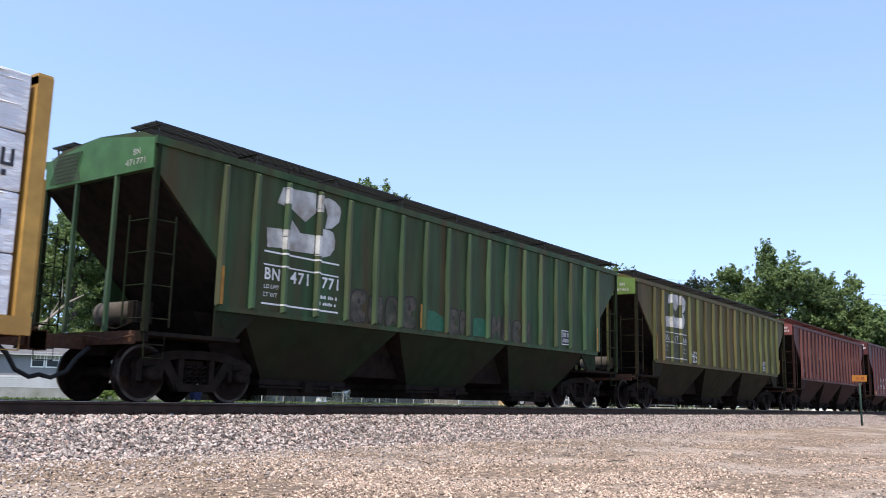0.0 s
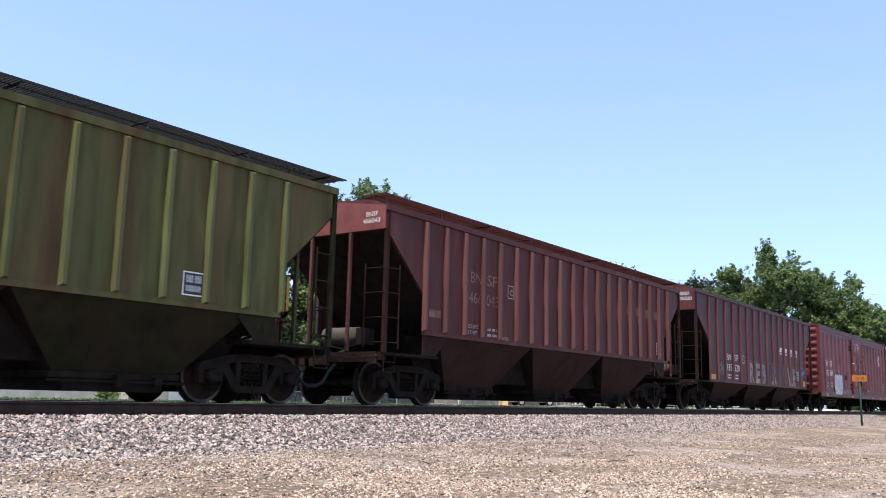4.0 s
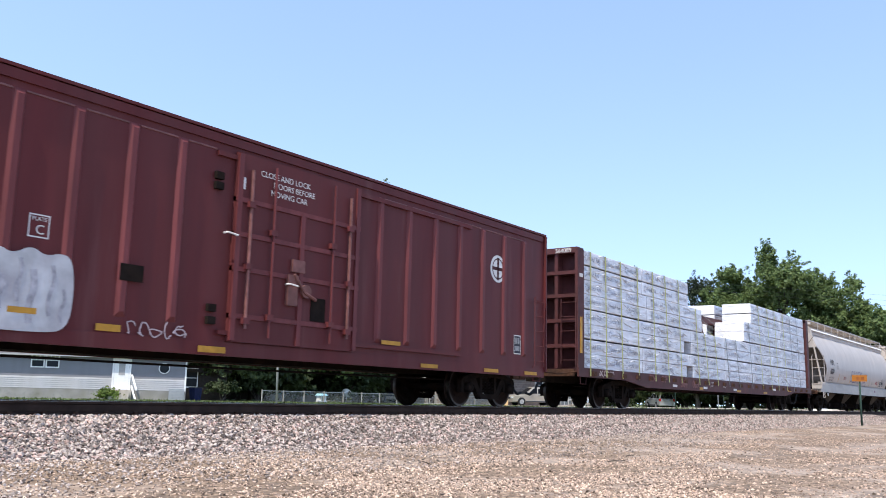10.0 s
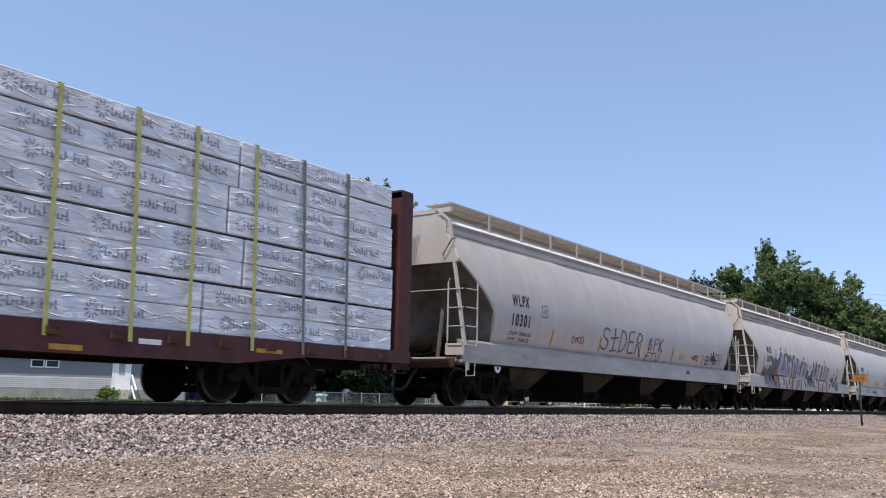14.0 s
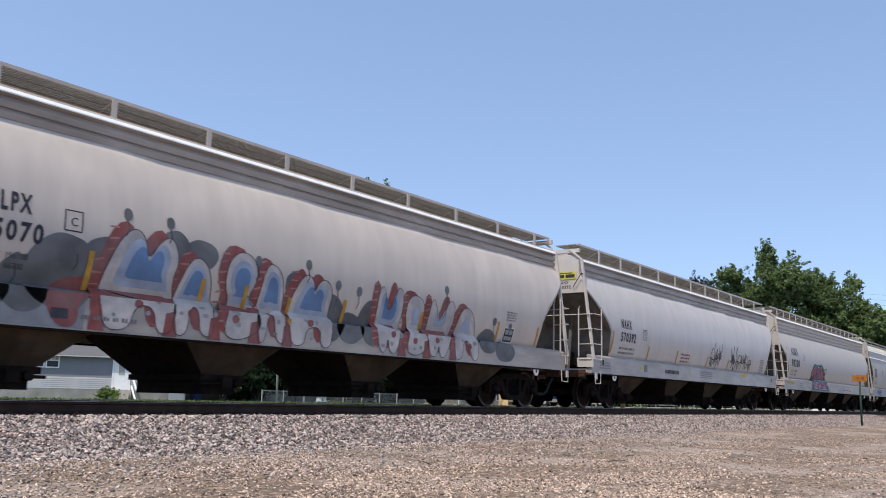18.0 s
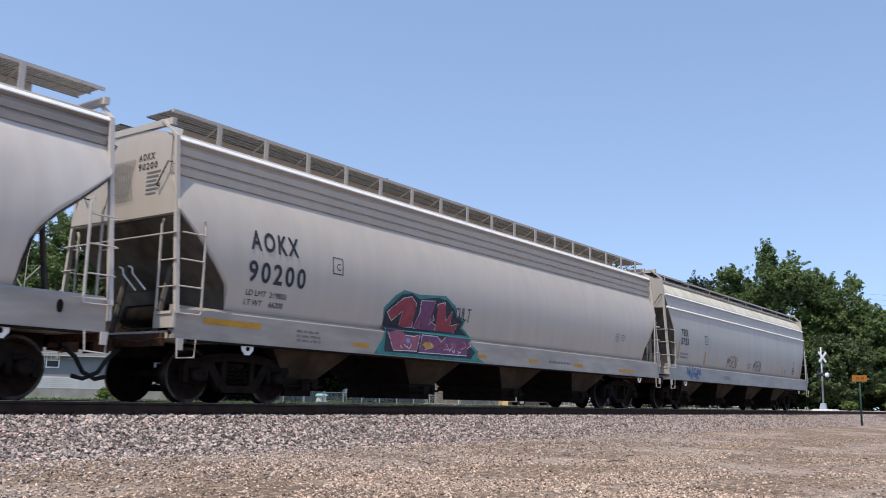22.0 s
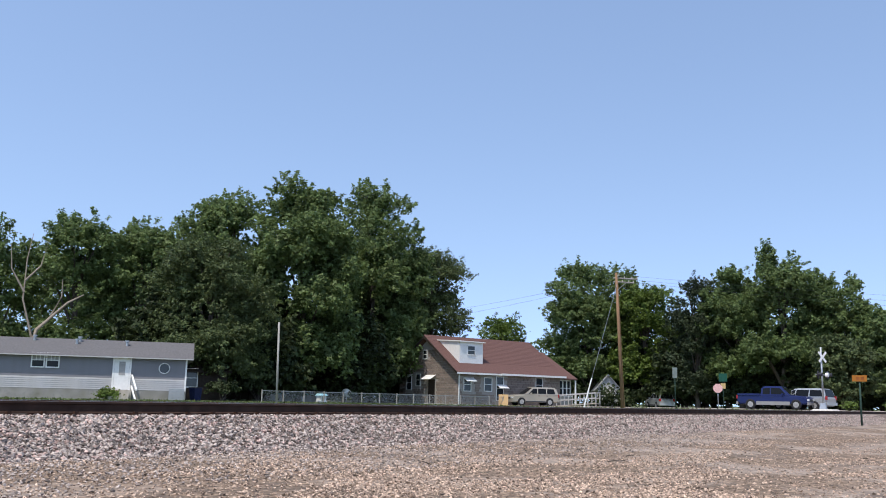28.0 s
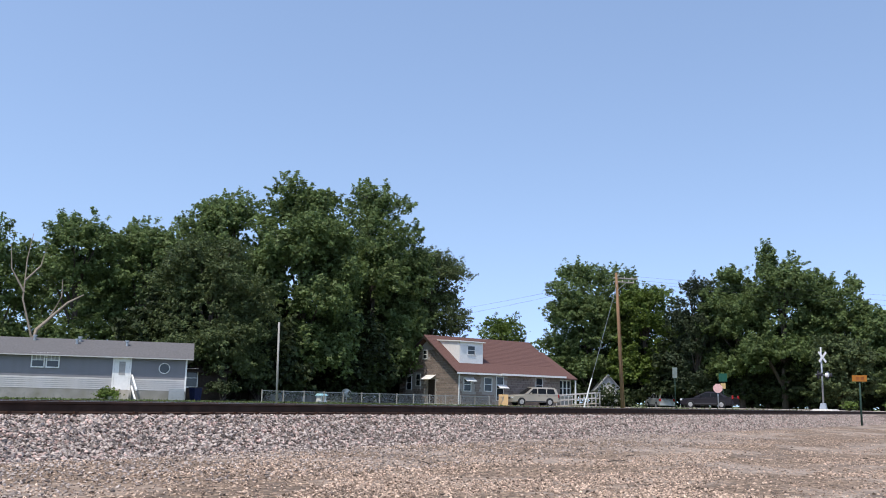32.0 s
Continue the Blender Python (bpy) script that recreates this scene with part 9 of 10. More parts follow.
    part("porch_post", bx(B(), L + 1.95, L + 2.07, -0.3, -0.18, 0.0, 2.71), M_TRIM, home)


stone_house()


def gable_house(x, y, w, d, eave, ridge, wall, roof, label, turn, name="house"):
    home = thing(name, label, "house", pose(x, y, ground_z(x, y), 0, 0, turn))
    part("wall", solid(B(), [(0, 0, -0.2), (0, d, -0.2), (0, d, eave), (0, d / 2, ridge), (0, 0, eave)], [(w, 0, -0.2), (w, d, -0.2), (w, d, eave), (w, d / 2, ridge), (w, 0, eave)]), wall, home)
    bm = B()
    for s in (0, 1):
        yy = -0.4 if s == 0 else d + 0.4
        ze = eave - 0.4 * (ridge - eave) / (d / 2)
        q = [(-0.3, yy, ze + 0.02), (w + 0.3, yy, ze + 0.02), (w + 0.3, d / 2, ridge + 0.02), (-0.3, d / 2, ridge + 0.02)]
        solid(bm, q, [(a, b, c + 0.14) for a, b, c in q])
    part("roof", bm, roof, home)
    window(home, w * 0.3, 1.0, 0.9, 1.3, -0.01, 1)
    return home


gable_house(100.0, 46.3, 8.0, 2.6, 2.3, 3.8, M_SIDINGW, M_SIDINGW, "white house with pale roof behind the trees", 30)
gable_house(60.0, 76.0, 10.0, 7.0, 2.8, 5.0, M_DARKWALL, M_SHINGLER, "red-brown roofed house hidden behind the trees", -20)
gable_house(42.5, 56.5, 4.5, 4.0, 2.2, 3.0, M_DARKWALL, M_DARKWALL, "dark shed in the shade of the trees", -38, "shed")

# ---- yard and street things ----


def chain_fence():
    a, b = Vector((46.4, 50.2, 0)), Vector((72.4, 45.4, 0))
    fence = thing("chain_link_fence", "galvanised chain-link yard fence with round posts", "fence", pose(0, 0, 0.22))
    n = 15
    post = mesh_of("fence_post", tube(B(), [(0, 0, -0.1), (0, 0, 0.98)], 0.05, 6), M_POLEG)
    for i in range(n):
        p = a.lerp(b, i / (n - 1))
        put("fence_post", post, fence, pose(p.x, p.y, 0))
    part("top_rail", tube(B(), [(a.x, a.y, 0.90), (b.x, b.y, 0.90)], 0.022, 6), M_GALV, fence)
    verts, faces = [], []
    m = 360
    u = (b - a) / m
    nrm = Vector((-u.y, u.x, 0)).normalized() * 0.004
    for i in range(m):
        for s in (0, 1):
            p0 = a + u * (i + (0 if s == 0 else 8))
            p1 = a + u * (i + (8 if s == 0 else 0))
            k = len(verts)
            w = u * 0.11
            verts += [(p0.x, p0.y, 0.02), (p0.x + w.x, p0.y + w.y, 0.02), (p1.x + w.x, p1.y + w.y, 0.89), (p1.x, p1.y, 0.89)]
            faces.append((k, k + 1, k + 2, k + 3))
    me = bpy.data.meshes.new("wire_mesh")
    me.from_pydata(verts, [], faces)
    me.materials.append(M_GALV)
    tagged(put("wire_mesh", me, fence), kind="stuff")


chain_fence()


def upright(name, label, category, x, y, h, r, material, lean=(0, 0)):
    ob = thing(name, label, category, pose(x, y, ground_z(x, y)))
    part("post", tube(B(), [(0, 0, -0.2), (lean[0], lean[1], h)], r, 8, r * 0.8), material, ob, "", True)
    return ob


upright("yard_post", "grey weathered wooden post beside the fence", "post", 39.9, 41.8, 5.1, 0.075, M_POLEG, (-0.1, 0.05))


def utility_pole():
    ob = upright("utility_pole", "tall brown wooden utility pole with street lamp arm", "utility pole", 70.6, 32.4, 11.5, 0.145, M_POLE, (-0.35, 0.3))
    top = Vector((-0.35, 0.3, 11.5))
    # short crossarms with braces, set across the line of the street
    for z, w in ((11.05, 1.9), (10.72, 1.55)):
        ax, ay = 0.62, -0.78
        a, b = Vector((top.x - ax * 0.25, top.y - ay * 0.25, z)), Vector((top.x + ax * w, top.y + ay * w, z - 0.06))
        part("crossarm", tube(B(), [a, b], 0.06, 4), M_POLEG, ob, "grey weathered crossarm")
        for f in (0.45, 0.75, 0.97):
            p = a.lerp(b, f)
            part("insulator", tube(B(), [p + Vector((0, 0, 0.05)), p + Vector((0, 0, 0.2))], 0.045, 6), M_CONC, ob)
    part("arm_brace", tube(B(), [(top.x, top.y, 9.9), (top.x + 0.55, top.y - 0.7, 10.68)], 0.025, 4), M_GALV, ob)
    part("insulator", tube(B(), [(top.x, top.y - 0.12, 11.2), (top.x, top.y - 0.3, 11.3)], 0.06, 6), M_CONC, ob)
    part("ground_wire", tube(B(), [(0.12, -0.14, 0), (top.x + 0.1, top.y - 0.12, 10.8)], 0.018, 4), M_POLE, ob)
    guy = thing("guy_wire", "steel guy wire with white plastic guard", "cable", pose(66.8, 34.1, 0.3))
    part("wire", tube(B(), [(0, 0, 0), (3.4, -1.5, 10.6)], 0.018, 4), M_GALV, guy)
    part("guard", tube(B(), [(0.02, -0.01, 0.05), (0.8, -0.35, 2.5)], 0.06, 6), M_TRIM, guy)
    for i, (dz, far, ze) in enumerate(((11.4, (140, -14), 13.5), (11.1, (140, -14), 12.6), (10.9, (140, -12), 11.8), (11.2, (80, 75), 9.5), (10.9, (81, 76), 8.6))):
        p0 = Vector((70.25, 32.7, 0.3 + dz))
        p1 = Vector((far[0], far[1], ze))
        pts = []
        for k in range(13):
            t = k / 12
            p = p0.lerp(p1, t)
            p.z -= 1.2 * 4 * t * (1 - t) * 0.5
            pts.append(p)
        ob = part("overhead_wire", tube(B(), pts, 0.007, 4), M_INK, None)
        tagged(ob, "thin overhead wire from the utility pole", "cable", "overhead wires")


utility_pole()


def crossing_signal():
    ob = thing("crossing_signal", "railway crossing signal with crossbuck and flashing lamps", "railway signal", pose(67.7, 15.7, 0.62))
    part("mast", tube(B(), [(0, 0, 0.0), (0, 0, 4.45)], 0.065, 8), M_GALV, ob, "", True)
    part("base", solid(B(), [(-0.25, -0.25, -0.05), (0.25, -0.25, -0.05), (0.25, 0.25, -0.05), (-0.25, 0.25, -0.05)], [(-0.16, -0.16, 0.5), (0.16, -0.16, 0.5), (0.16, 0.16, 0.5), (-0.16, 0.16, 0.5)]), M_GALV, ob)
    # the boards face along the street
    for s in (-1, 1):
        bm = B()
        c, q = math.cos(radians(45)), math.sin(radians(45)) * s
        hw, hl = 0.085, 0.5
        pts = [(c * a - q * b, q * a + c * b) for a, b in ((-hl, -hw), (hl, -hw), (hl, hw), (-hl, hw))]
        solid(bm, [(x * 0.82 - 0.02, -0.09 - x * 0.5 - 0.012 * s, 3.75 + z) for x, z in pts], [(x * 0.82 - 0.02, -0.10 - x * 0.5 - 0.012 * s, 3.75 + z) for x, z in pts])
        part("crossbuck_board", bm, M_TRIM, ob, "white crossbuck board with dark lettering bars")
    bm = B()
    tube(bm, [(-0.55, 0.3, 2.48), (0.55, -0.3, 2.48)], 0.04, 6)
    part("lamp_arm", bm, M_GALV, ob)
    for s in (-1, 1):
        bm = B()
        p = Vector((0.42 * s, -0.22 * s, 2.48))
        tube(bm, [p + Vector((0.0, -0.05, 0)), p + Vector((0.0, -0.09, 0))], 0.28, 14)
        tube(bm, [p + Vector((0, -0.09, 0.02)), p + Vector((0, -0.35, 0.02))], 0.13, 10)
        part("flashing_lamp", bm, M_INK, ob, "black lamp hood and round backing")
    part("bell", tube(B(), [(-0.42, -0.35, 2.46), (-0.42, -0.55, 2.46)], 0.16, 12), M_TRIM, ob, "pale round lamp housing")
    slab = thing("signal_base", "white concrete slab under the crossing signal", "slab", pose(67.9, 15.6, 0.60))
    part("slab", solid(B(), [(-1.6, -1.0, -0.3), (1.6, -1.0, -0.3), (1.6, 1.0, -0.3), (-1.6, 1.0, -0.3)], [(-1.0, -0.6, 0.10), (1.0, -0.6, 0.10), (1.0, 0.6, 0.10), (-1.0, 0.6, 0.10)]), M_CONC, slab)


crossing_signal()


def face(ob, w, h, z, material, name="sign_plate", sides=4, away=Vector((0.93, 0.37, 0))):
    """A sign plate square to the line of sight along the street corner."""
    u = Vector((-away.y, away.x, 0)).normalized()
    n = away.normalized()
    if sides == 4:
        ring = [(-w / 2, -h / 2), (w / 2, -h / 2), (w / 2, h / 2), (-w / 2, h / 2)]
    else:
        ring = [(w / 2 * math.cos(math.pi / 8 + k * math.pi / 4), h / 2 * math.sin(math.pi / 8 + k * math.pi / 4)) for k in range(8)]
    a = [u * x - n * 0.07 + Vector((0, 0, z + y)) for x, y in ring]
    b = [p - n * 0.012 for p in a]
    return part(name, solid(B(), a, b), material, ob)


M_SIGNBACK = mat("sign_back", (0.20, 0.23, 0.21), 0.5, metal=0.3, vary=0.1)
M_SIGNGREEN = mat("street_sign_green", (0.012, 0.075, 0.05), 0.5, vary=0.1)
M_SIGNPINK = mat("faded_stop_red", (0.70, 0.42, 0.40), 0.5, vary=0.12)
M_SIGNTAN = mat("tan_sign", (0.50, 0.36, 0.16), 0.5, vary=0.1)
M_ORANGE = mat("orange_sign", (0.36, 0.135, 0.02), 0.5, vary=0.08)
M_GREENPOST = mat("green_sign_post", (0.03, 0.06, 0.045), 0.6, vary=0.15)
s1 = upright("road_sign", "grey back of a tall road sign", "sign", 78.1, 30.7, 3.6, 0.05, M_GREENPOST)
face(s1, 0.42, 0.95, 3.2, M_SIGNBACK)
s2 = upright("stop_sign", "faded pink octagonal stop sign on a post", "sign", 74.3, 25.5, 1.9, 0.04, M_GALV)
face(s2, 0.80, 0.80, 1.72, M_SIGNPINK, sides=8)
s3 = upright("street_name_sign", "green street name sign on a post", "sign", 78.3, 26.4, 2.9, 0.04, M_GREENPOST)
face(s3, 0.70, 0.70, 2.75, M_SIGNGREEN)
face(s3, 0.42, 0.46, 2.02, M_SIGNTAN)
s4 = upright("railway_marker", "orange railway marker sign on a dark green post", "sign", 50.1, 9.8, 2.45, 0.055, M_GREENPOST)
plate_ob = face(s4, 0.70, 0.32, 2.42, M_ORANGE, away=Vector((0.96, 0.19, 0)))
for k, (dx, w) in enumerate(((-0.14, 0.14), (0.06, 0.16))):
    u = Vector((-0.19, 0.96, 0)).normalized() * -1
    p = u * dx - Vector((0.96, 0.19, 0)).normalized() * 0.088
    q = u * (dx + w) - Vector((0.96, 0.19, 0)).normalized() * 0.088
    bm = B()
    bm.faces.new([bm.verts.new(v) for v in ((p.x, p.y, 2.33), (q.x, q.y, 2.33), (q.x, q.y, 2.50), (p.x, p.y, 2.50))])
    part("marking_bar", bm, mat("dark_orange_bar", (0.25, 0.08, 0.02), 0.6), plate_ob)


def ramp():
    ob = thing("wooden_ramp", "white painted wooden ramp with railings", "ramp", local(79.1, 43.4, 0.35, 0.1, -1.0))
    part("deck", solid(B(), [(0, 0, 0.0), (4.2, 0, 0.35), (4.2, 1.2, 0.35), (0, 1.2, 0.0)], [(0, 0, 0.08), (4.2, 0, 0.43), (4.2, 1.2, 0.43), (0, 1.2, 0.08)]), M_WOODPALE, ob)
    for i in range(6):
        for y in (0.03, 1.12):
            part("baluster", bx(B(), i * 0.82, i * 0.82 + 0.07, y, y + 0.07, 0.0, 1.05 + i * 0.06), M_SIDINGW, ob)
    for y in (0.0, 1.15):
        for z in (0.55, 1.05):
            part("hand_rail", solid(B(), [(0, y, z), (0, y + 0.05, z), (0, y + 0.05, z + 0.1), (0, y, z + 0.1)], [(4.2, y, z + 0.33), (4.2, y + 0.05, z + 0.33), (4.2, y + 0.05, z + 0.40), (4.2, y, z + 0.40)]), M_SIDINGW, ob)


ramp()


def small_yard_things():
    ob = thing("satellite_dish", "pale tilted satellite dish in the yard", "satellite dish", pose(60.6, 54.6, 0.3))
    part("mast", tube(B(), [(0, 0, 0), (0, 0, 0.7)], 0.04, 6), M_GALV, ob)
    bm = B()
    tube(bm, [(-0.1, -0.1, 0.75), (-0.02, -0.02, 0.8), (0.06, 0.02, 0.86)], 0.12, 12, 0.46)
    part("dish", bm, M_TRIM, ob)
    ob = thing("pool_frame", "teal rimmed above-ground swimming pool", "pool", pose(61.4, 62.0, 0.3))
    n = 20
    teal = mat("pool_teal", (0.25, 0.62, 0.52), 0.4, vary=0.1)
    part("wall", solid(B(), [(2.3 * math.cos(2 * math.pi * k / n), 2.3 * math.sin(2 * math.pi * k / n), 0) for k in range(n)], [(2.3 * math.cos(2 * math.pi * k / n), 2.3 * math.sin(2 * math.pi * k / n), 0.62) for k in range(n)]), M_GALV, ob)
    part("rim", tube(B(), [(2.35 * math.cos(2 * math.pi * k / n), 2.35 * math.sin(2 * math.pi * k / n), 0.68) for k in range(n + 1)], 0.08, 6), teal, ob)
    ob = thing("toy_house", "small white and blue plastic play house", "toy", pose(55.6, 52.9, 0.3))
    for dx in (-0.28, 0.28):
        part("post", bx(B(), dx - 0.06, dx + 0.06, -0.25, 0.25, 0, 0.55), M_TRIM, ob)
    part("floor", bx(B(), -0.4, 0.4, -0.3, 0.3, 0, 0.12), M_TRIM, ob)
    part("roof", solid(B(), [(-0.45, -0.35, 0.56), (0.45, -0.35, 0.56), (0.45, 0.35, 0.56), (-0.45, 0.35, 0.56)], [(-0.3, -0.2, 0.74), (0.3, -0.2, 0.74), (0.3, 0.2, 0.74), (-0.3, 0.2, 0.74)]), mat("play_blue", (0.35, 0.62, 0.70), 0.5), ob)
    ob = thing("plywood_sheet", "tan plywood sheet leaning on the fence", "board", pose(72.3, 45.3, 0.25, -12, 0, -60))
    part("sheet", bx(B(), -0.45, 0.45, -0.01, 0.01, 0, 1.15), mat("plywood", (0.55, 0.36, 0.18), 0.7, vary=0.1), ob)
    ob = thing("rubbish_bin", "dark blue rubbish bin beside the shed", "bin", pose(40.6, 50.6, 0.3))
    part("tub", solid(B(), [(-0.25, -0.25, 0), (0.25, -0.25, 0), (0.25, 0.25, 0), (-0.25, 0.25, 0)], [(-0.32, -0.32, 0.85), (0.32, -0.32, 0.85), (0.32, 0.32, 0.85), (-0.32, 0.32, 0.85)]), mat("bin_blue", (0.012, 0.016, 0.06), 0.5), ob)
    part("lid", bx(B(), -0.34, 0.34, -0.34, 0.36, 0.86, 0.92), M_INK, ob)


small_yard_things()


# ---- vehicles ----
M_TYRE = mat("tyre", (0.025, 0.025, 0.025), 0.8, vary=0.2)
M_RIM = mat("alloy_rim", (0.42, 0.41, 0.40), 0.5, metal=0.3, vary=0.1)
M_CARGLASS = mat("car_glass", (0.010, 0.011, 0.012), 0.12, vary=0.1, spec=0.16)
M_TAIL = mat("tail_lamp", (0.35, 0.02, 0.02), 0.2, vary=0.1)
M_HEADLAMP = mat("head_lamp", (0.65, 0.66, 0.66), 0.1, vary=0.05)
M_PLASTIC = mat("dark_trim", (0.05, 0.05, 0.055), 0.6, vary=0.1)


def car_paint(name, color, metal=0.4):
    return mat(name, color, 0.28, metal, vary=0.04, scale=2, dirt=tuple(c * 0.8 + 0.02 for c in color), dirt_amount=0.15, spec=0.3)


def vehicle(name, label, paint, length, width, body, cabin, axles, wheel_r, glass, two_tone=None, bed=None, m=None):
    """A road vehicle facing +x; body and cabin are side outlines, glass the side panes."""
    ob = thing(name, label, name, m)
    h = width / 2
    bm = B()

    def inset(z):
        return h - 0.02 - 0.10 * max(0, (0.62 - z)) - 0.05 * max(0, z - 0.85)
    solid(bm, [(x, -inset(z), z) for x, z in body], [(x, inset(z), z) for x, z in body])
    bmesh.ops.recalc_face_normals(bm, faces=bm.faces)
    bmesh.ops.bevel(bm, geom=[e for e in bm.edges if abs(e.verts[0].co.y - e.verts[1].co.y) < 0.3], offset=0.10, segments=3, affect="EDGES", clamp_overlap=True)
    part("body", bm, paint, ob)
    belt = min(z for x, z in cabin)
    roof = max(z for x, z in cabin)

    def tum(z):
        return h - 0.09 - 0.20 * (z - belt) / (roof - belt)
    bm = B()
    solid(bm, [(x, -tum(z), z) for x, z in cabin], [(x, tum(z), z) for x, z in cabin])
    bmesh.ops.recalc_face_normals(bm, faces=bm.faces)
    bmesh.ops.bevel(bm, geom=[e for e in bm.edges if e.verts[0].co.z > belt + 0.2 and e.verts[1].co.z > belt + 0.2], offset=0.10, segments=3, affect="EDGES", clamp_overlap=True)
    part("cabin", bm, paint, ob)
    for pane in glass:
        for s in (-1, 1):
            bm = B()
            solid(bm, [(x, s * (tum(z) - 0.01), z) for x, z in pane], [(x, s * (tum(z) + 0.022), z) for x, z in pane])
            part("side_window", bm, M_CARGLASS, ob)
    # windscreen and rear window follow the sloping ends of the cabin
    for lowp, highp, nm in (((max(x for x, z in cabin if z < belt + 0.05), belt), (max(x for x, z in cabin if z > roof - 0.08), roof - 0.04), "windscreen"), ((min(x for x, z in cabin if z < belt + 0.05), belt), (min(x for x, z in cabin if z > roof - 0.08), roof - 0.04), "rear_window")):
        a, b = Vector((lowp[0], 0, lowp[1] + 0.05)), Vector((highp[0], 0, highp[1] - 0.05))
        n = Vector((b.z - a.z, 0, a.x - b.x)).normalized() * (0.012 if nm == "windscreen" else -0.012)
        bm = B()
        wa, wb = tum(a.z) - 0.08, tum(b.z) - 0.10
        q = [(a.x, -wa, a.z), (a.x, wa, a.z), (b.x, wb, b.z), (b.x, -wb, b.z)]
        if n.x * (1 if nm == "windscreen" else -1) < 0:
            n = -n
        solid(bm, q, [(x + n.x, y, z + n.z) for x, y, z in q])
        part(nm, bm, M_CARGLASS, ob)
    front, back = max(x for x, z in body), min(x for x, z in body)
    bm = B()
    bx(bm, front - 0.10, front + 0.03, -h + 0.06, h - 0.06, 0.36, 0.58)
    part("front_bumper", bm, two_tone or paint, ob)
    bm = B()
    bx(bm, back - 0.05, back + 0.10, -h + 0.06, h - 0.06, 0.38, 0.60)
    part("rear_bumper", bm, two_tone or paint, ob)
    part("grille", bx(B(), front - 0.06, front + 0.012, -0.45, 0.45, 0.64, 0.82), M_PLASTIC, ob)
    for s in (-1, 1):
        y0, y1 = sorted((s * (h - 0.10), s * (h - 0.42)))
        part("headlamp", bx(B(), front - 0.14, front + 0.016, y0, y1, 0.68, 0.84), M_HEADLAMP, ob)
        y0, y1 = sorted((s * (h - 0.045), s * (h - 0.26)))
        part("tail_lamp", bx(B(), back - 0.015, back + 0.09, y0, y1, 0.82, 1.12), M_TAIL, ob)
        y0, y1 = sorted((s * (h - 0.03), s * (h + 0.15)))
        mx = max(x for x, z in cabin) - 0.62
        part("wing_mirror", bx(B(), mx - 0.05, mx + 0.07, y0, y1, belt + 0.02, belt + 0.18), paint, ob)
        bm = B()
        ya, yb = sorted((s * (h - 0.03), s * (h - 0.005)))
        bx(bm, axles[0] + wheel_r + 0.08, axles[1] - wheel_r - 0.08, ya, yb, 0.34, 0.46 if two_tone is None else 0.62)
        part("side_skirt", bm, two_tone or M_PLASTIC, ob)
        for x in (mx - 0.9, mx - 1.75):
            ya, yb = sorted((s * (h - 0.06), s * (h - 0.02)))
            part("door_handle", bx(B(), x, x + 0.16, ya, yb, belt - 0.14, belt - 0.10), M_PLASTIC, ob)
    if bed:
        bm = B()
        x0, x1, z0, z1 = bed
        bx(bm, x0, x1, -h + 0.03, -h + 0.10, z0, z1), bx(bm, x0, x1, h - 0.10, h - 0.03, z0, z1), bx(bm, x0, x0 + 0.07, -h + 0.10, h - 0.10, z0, z1)
        part("cargo_bed", bm, paint, ob)
    wheels = []
    tyre = cached(("tyre", wheel_r), lambda: mesh_of("tyre", disc_y(B(), 0, 0, [(wheel_r * 0.62, -0.11), (wheel_r * 0.93, -0.115), (wheel_r, -0.08), (wheel_r, 0.08), (wheel_r * 0.93, 0.115), (wheel_r * 0.62, 0.11)], 20), M_TYRE))

    def rim():
        bm = B()
        disc_y(bm, 0, 0, [(wheel_r * 0.60, -0.118), (wheel_r * 0.55, -0.10), (0.05, -0.11)], 20)
        for k in range(5):
            a = 2 * math.pi * k / 5
            tube(bm, [(0.04 * math.cos(a), -0.118, 0.04 * math.sin(a)), (wheel_r * 0.56 * math.cos(a), -0.122, wheel_r * 0.56 * math.sin(a))], 0.03, 5)
        return mesh_of("rim", bm, M_RIM)
    rim_me = cached(("rim", wheel_r), rim)
    arch = cached(("arch", wheel_r), lambda: mesh_of("wheel_arch", disc_y(B(), 0, 0, [(wheel_r * 1.07, -0.012), (wheel_r * 1.07, 0.012)], 20), M_INK))
    for x in axles:
        for s in (-1, 1):
            put("wheel_arch", arch, ob, pose(x, s * (h - 0.03), wheel_r + 0.02))
            w = put("wheel", tyre, ob, pose(x, s * (h - 0.10), wheel_r))
            put("rim", rim_me, w, pose(0, 0, 0, 0, 0, 0 if s < 0 else 180))
            wheels.append((w, x, s * (h - 0.10)))
    return ob, wheels, wheel_r


SILVER = car_paint("paint_car_silver", (0.46, 0.46, 0.46))
BLUE = car_paint("paint_truck_blue", (0.016, 0.026, 0.105), 0.2)
PEWTER = car_paint("paint_truck_pewter", (0.36, 0.33, 0.31))
DARK = car_paint("paint_sedan_dark", (0.018, 0.015, 0.020), 0.0)
TANP = car_paint("paint_suv_tan", (0.42, 0.37, 0.30), 0.3)
WHITEP = car_paint("paint_white", (0.72, 0.72, 0.71), 0.0)

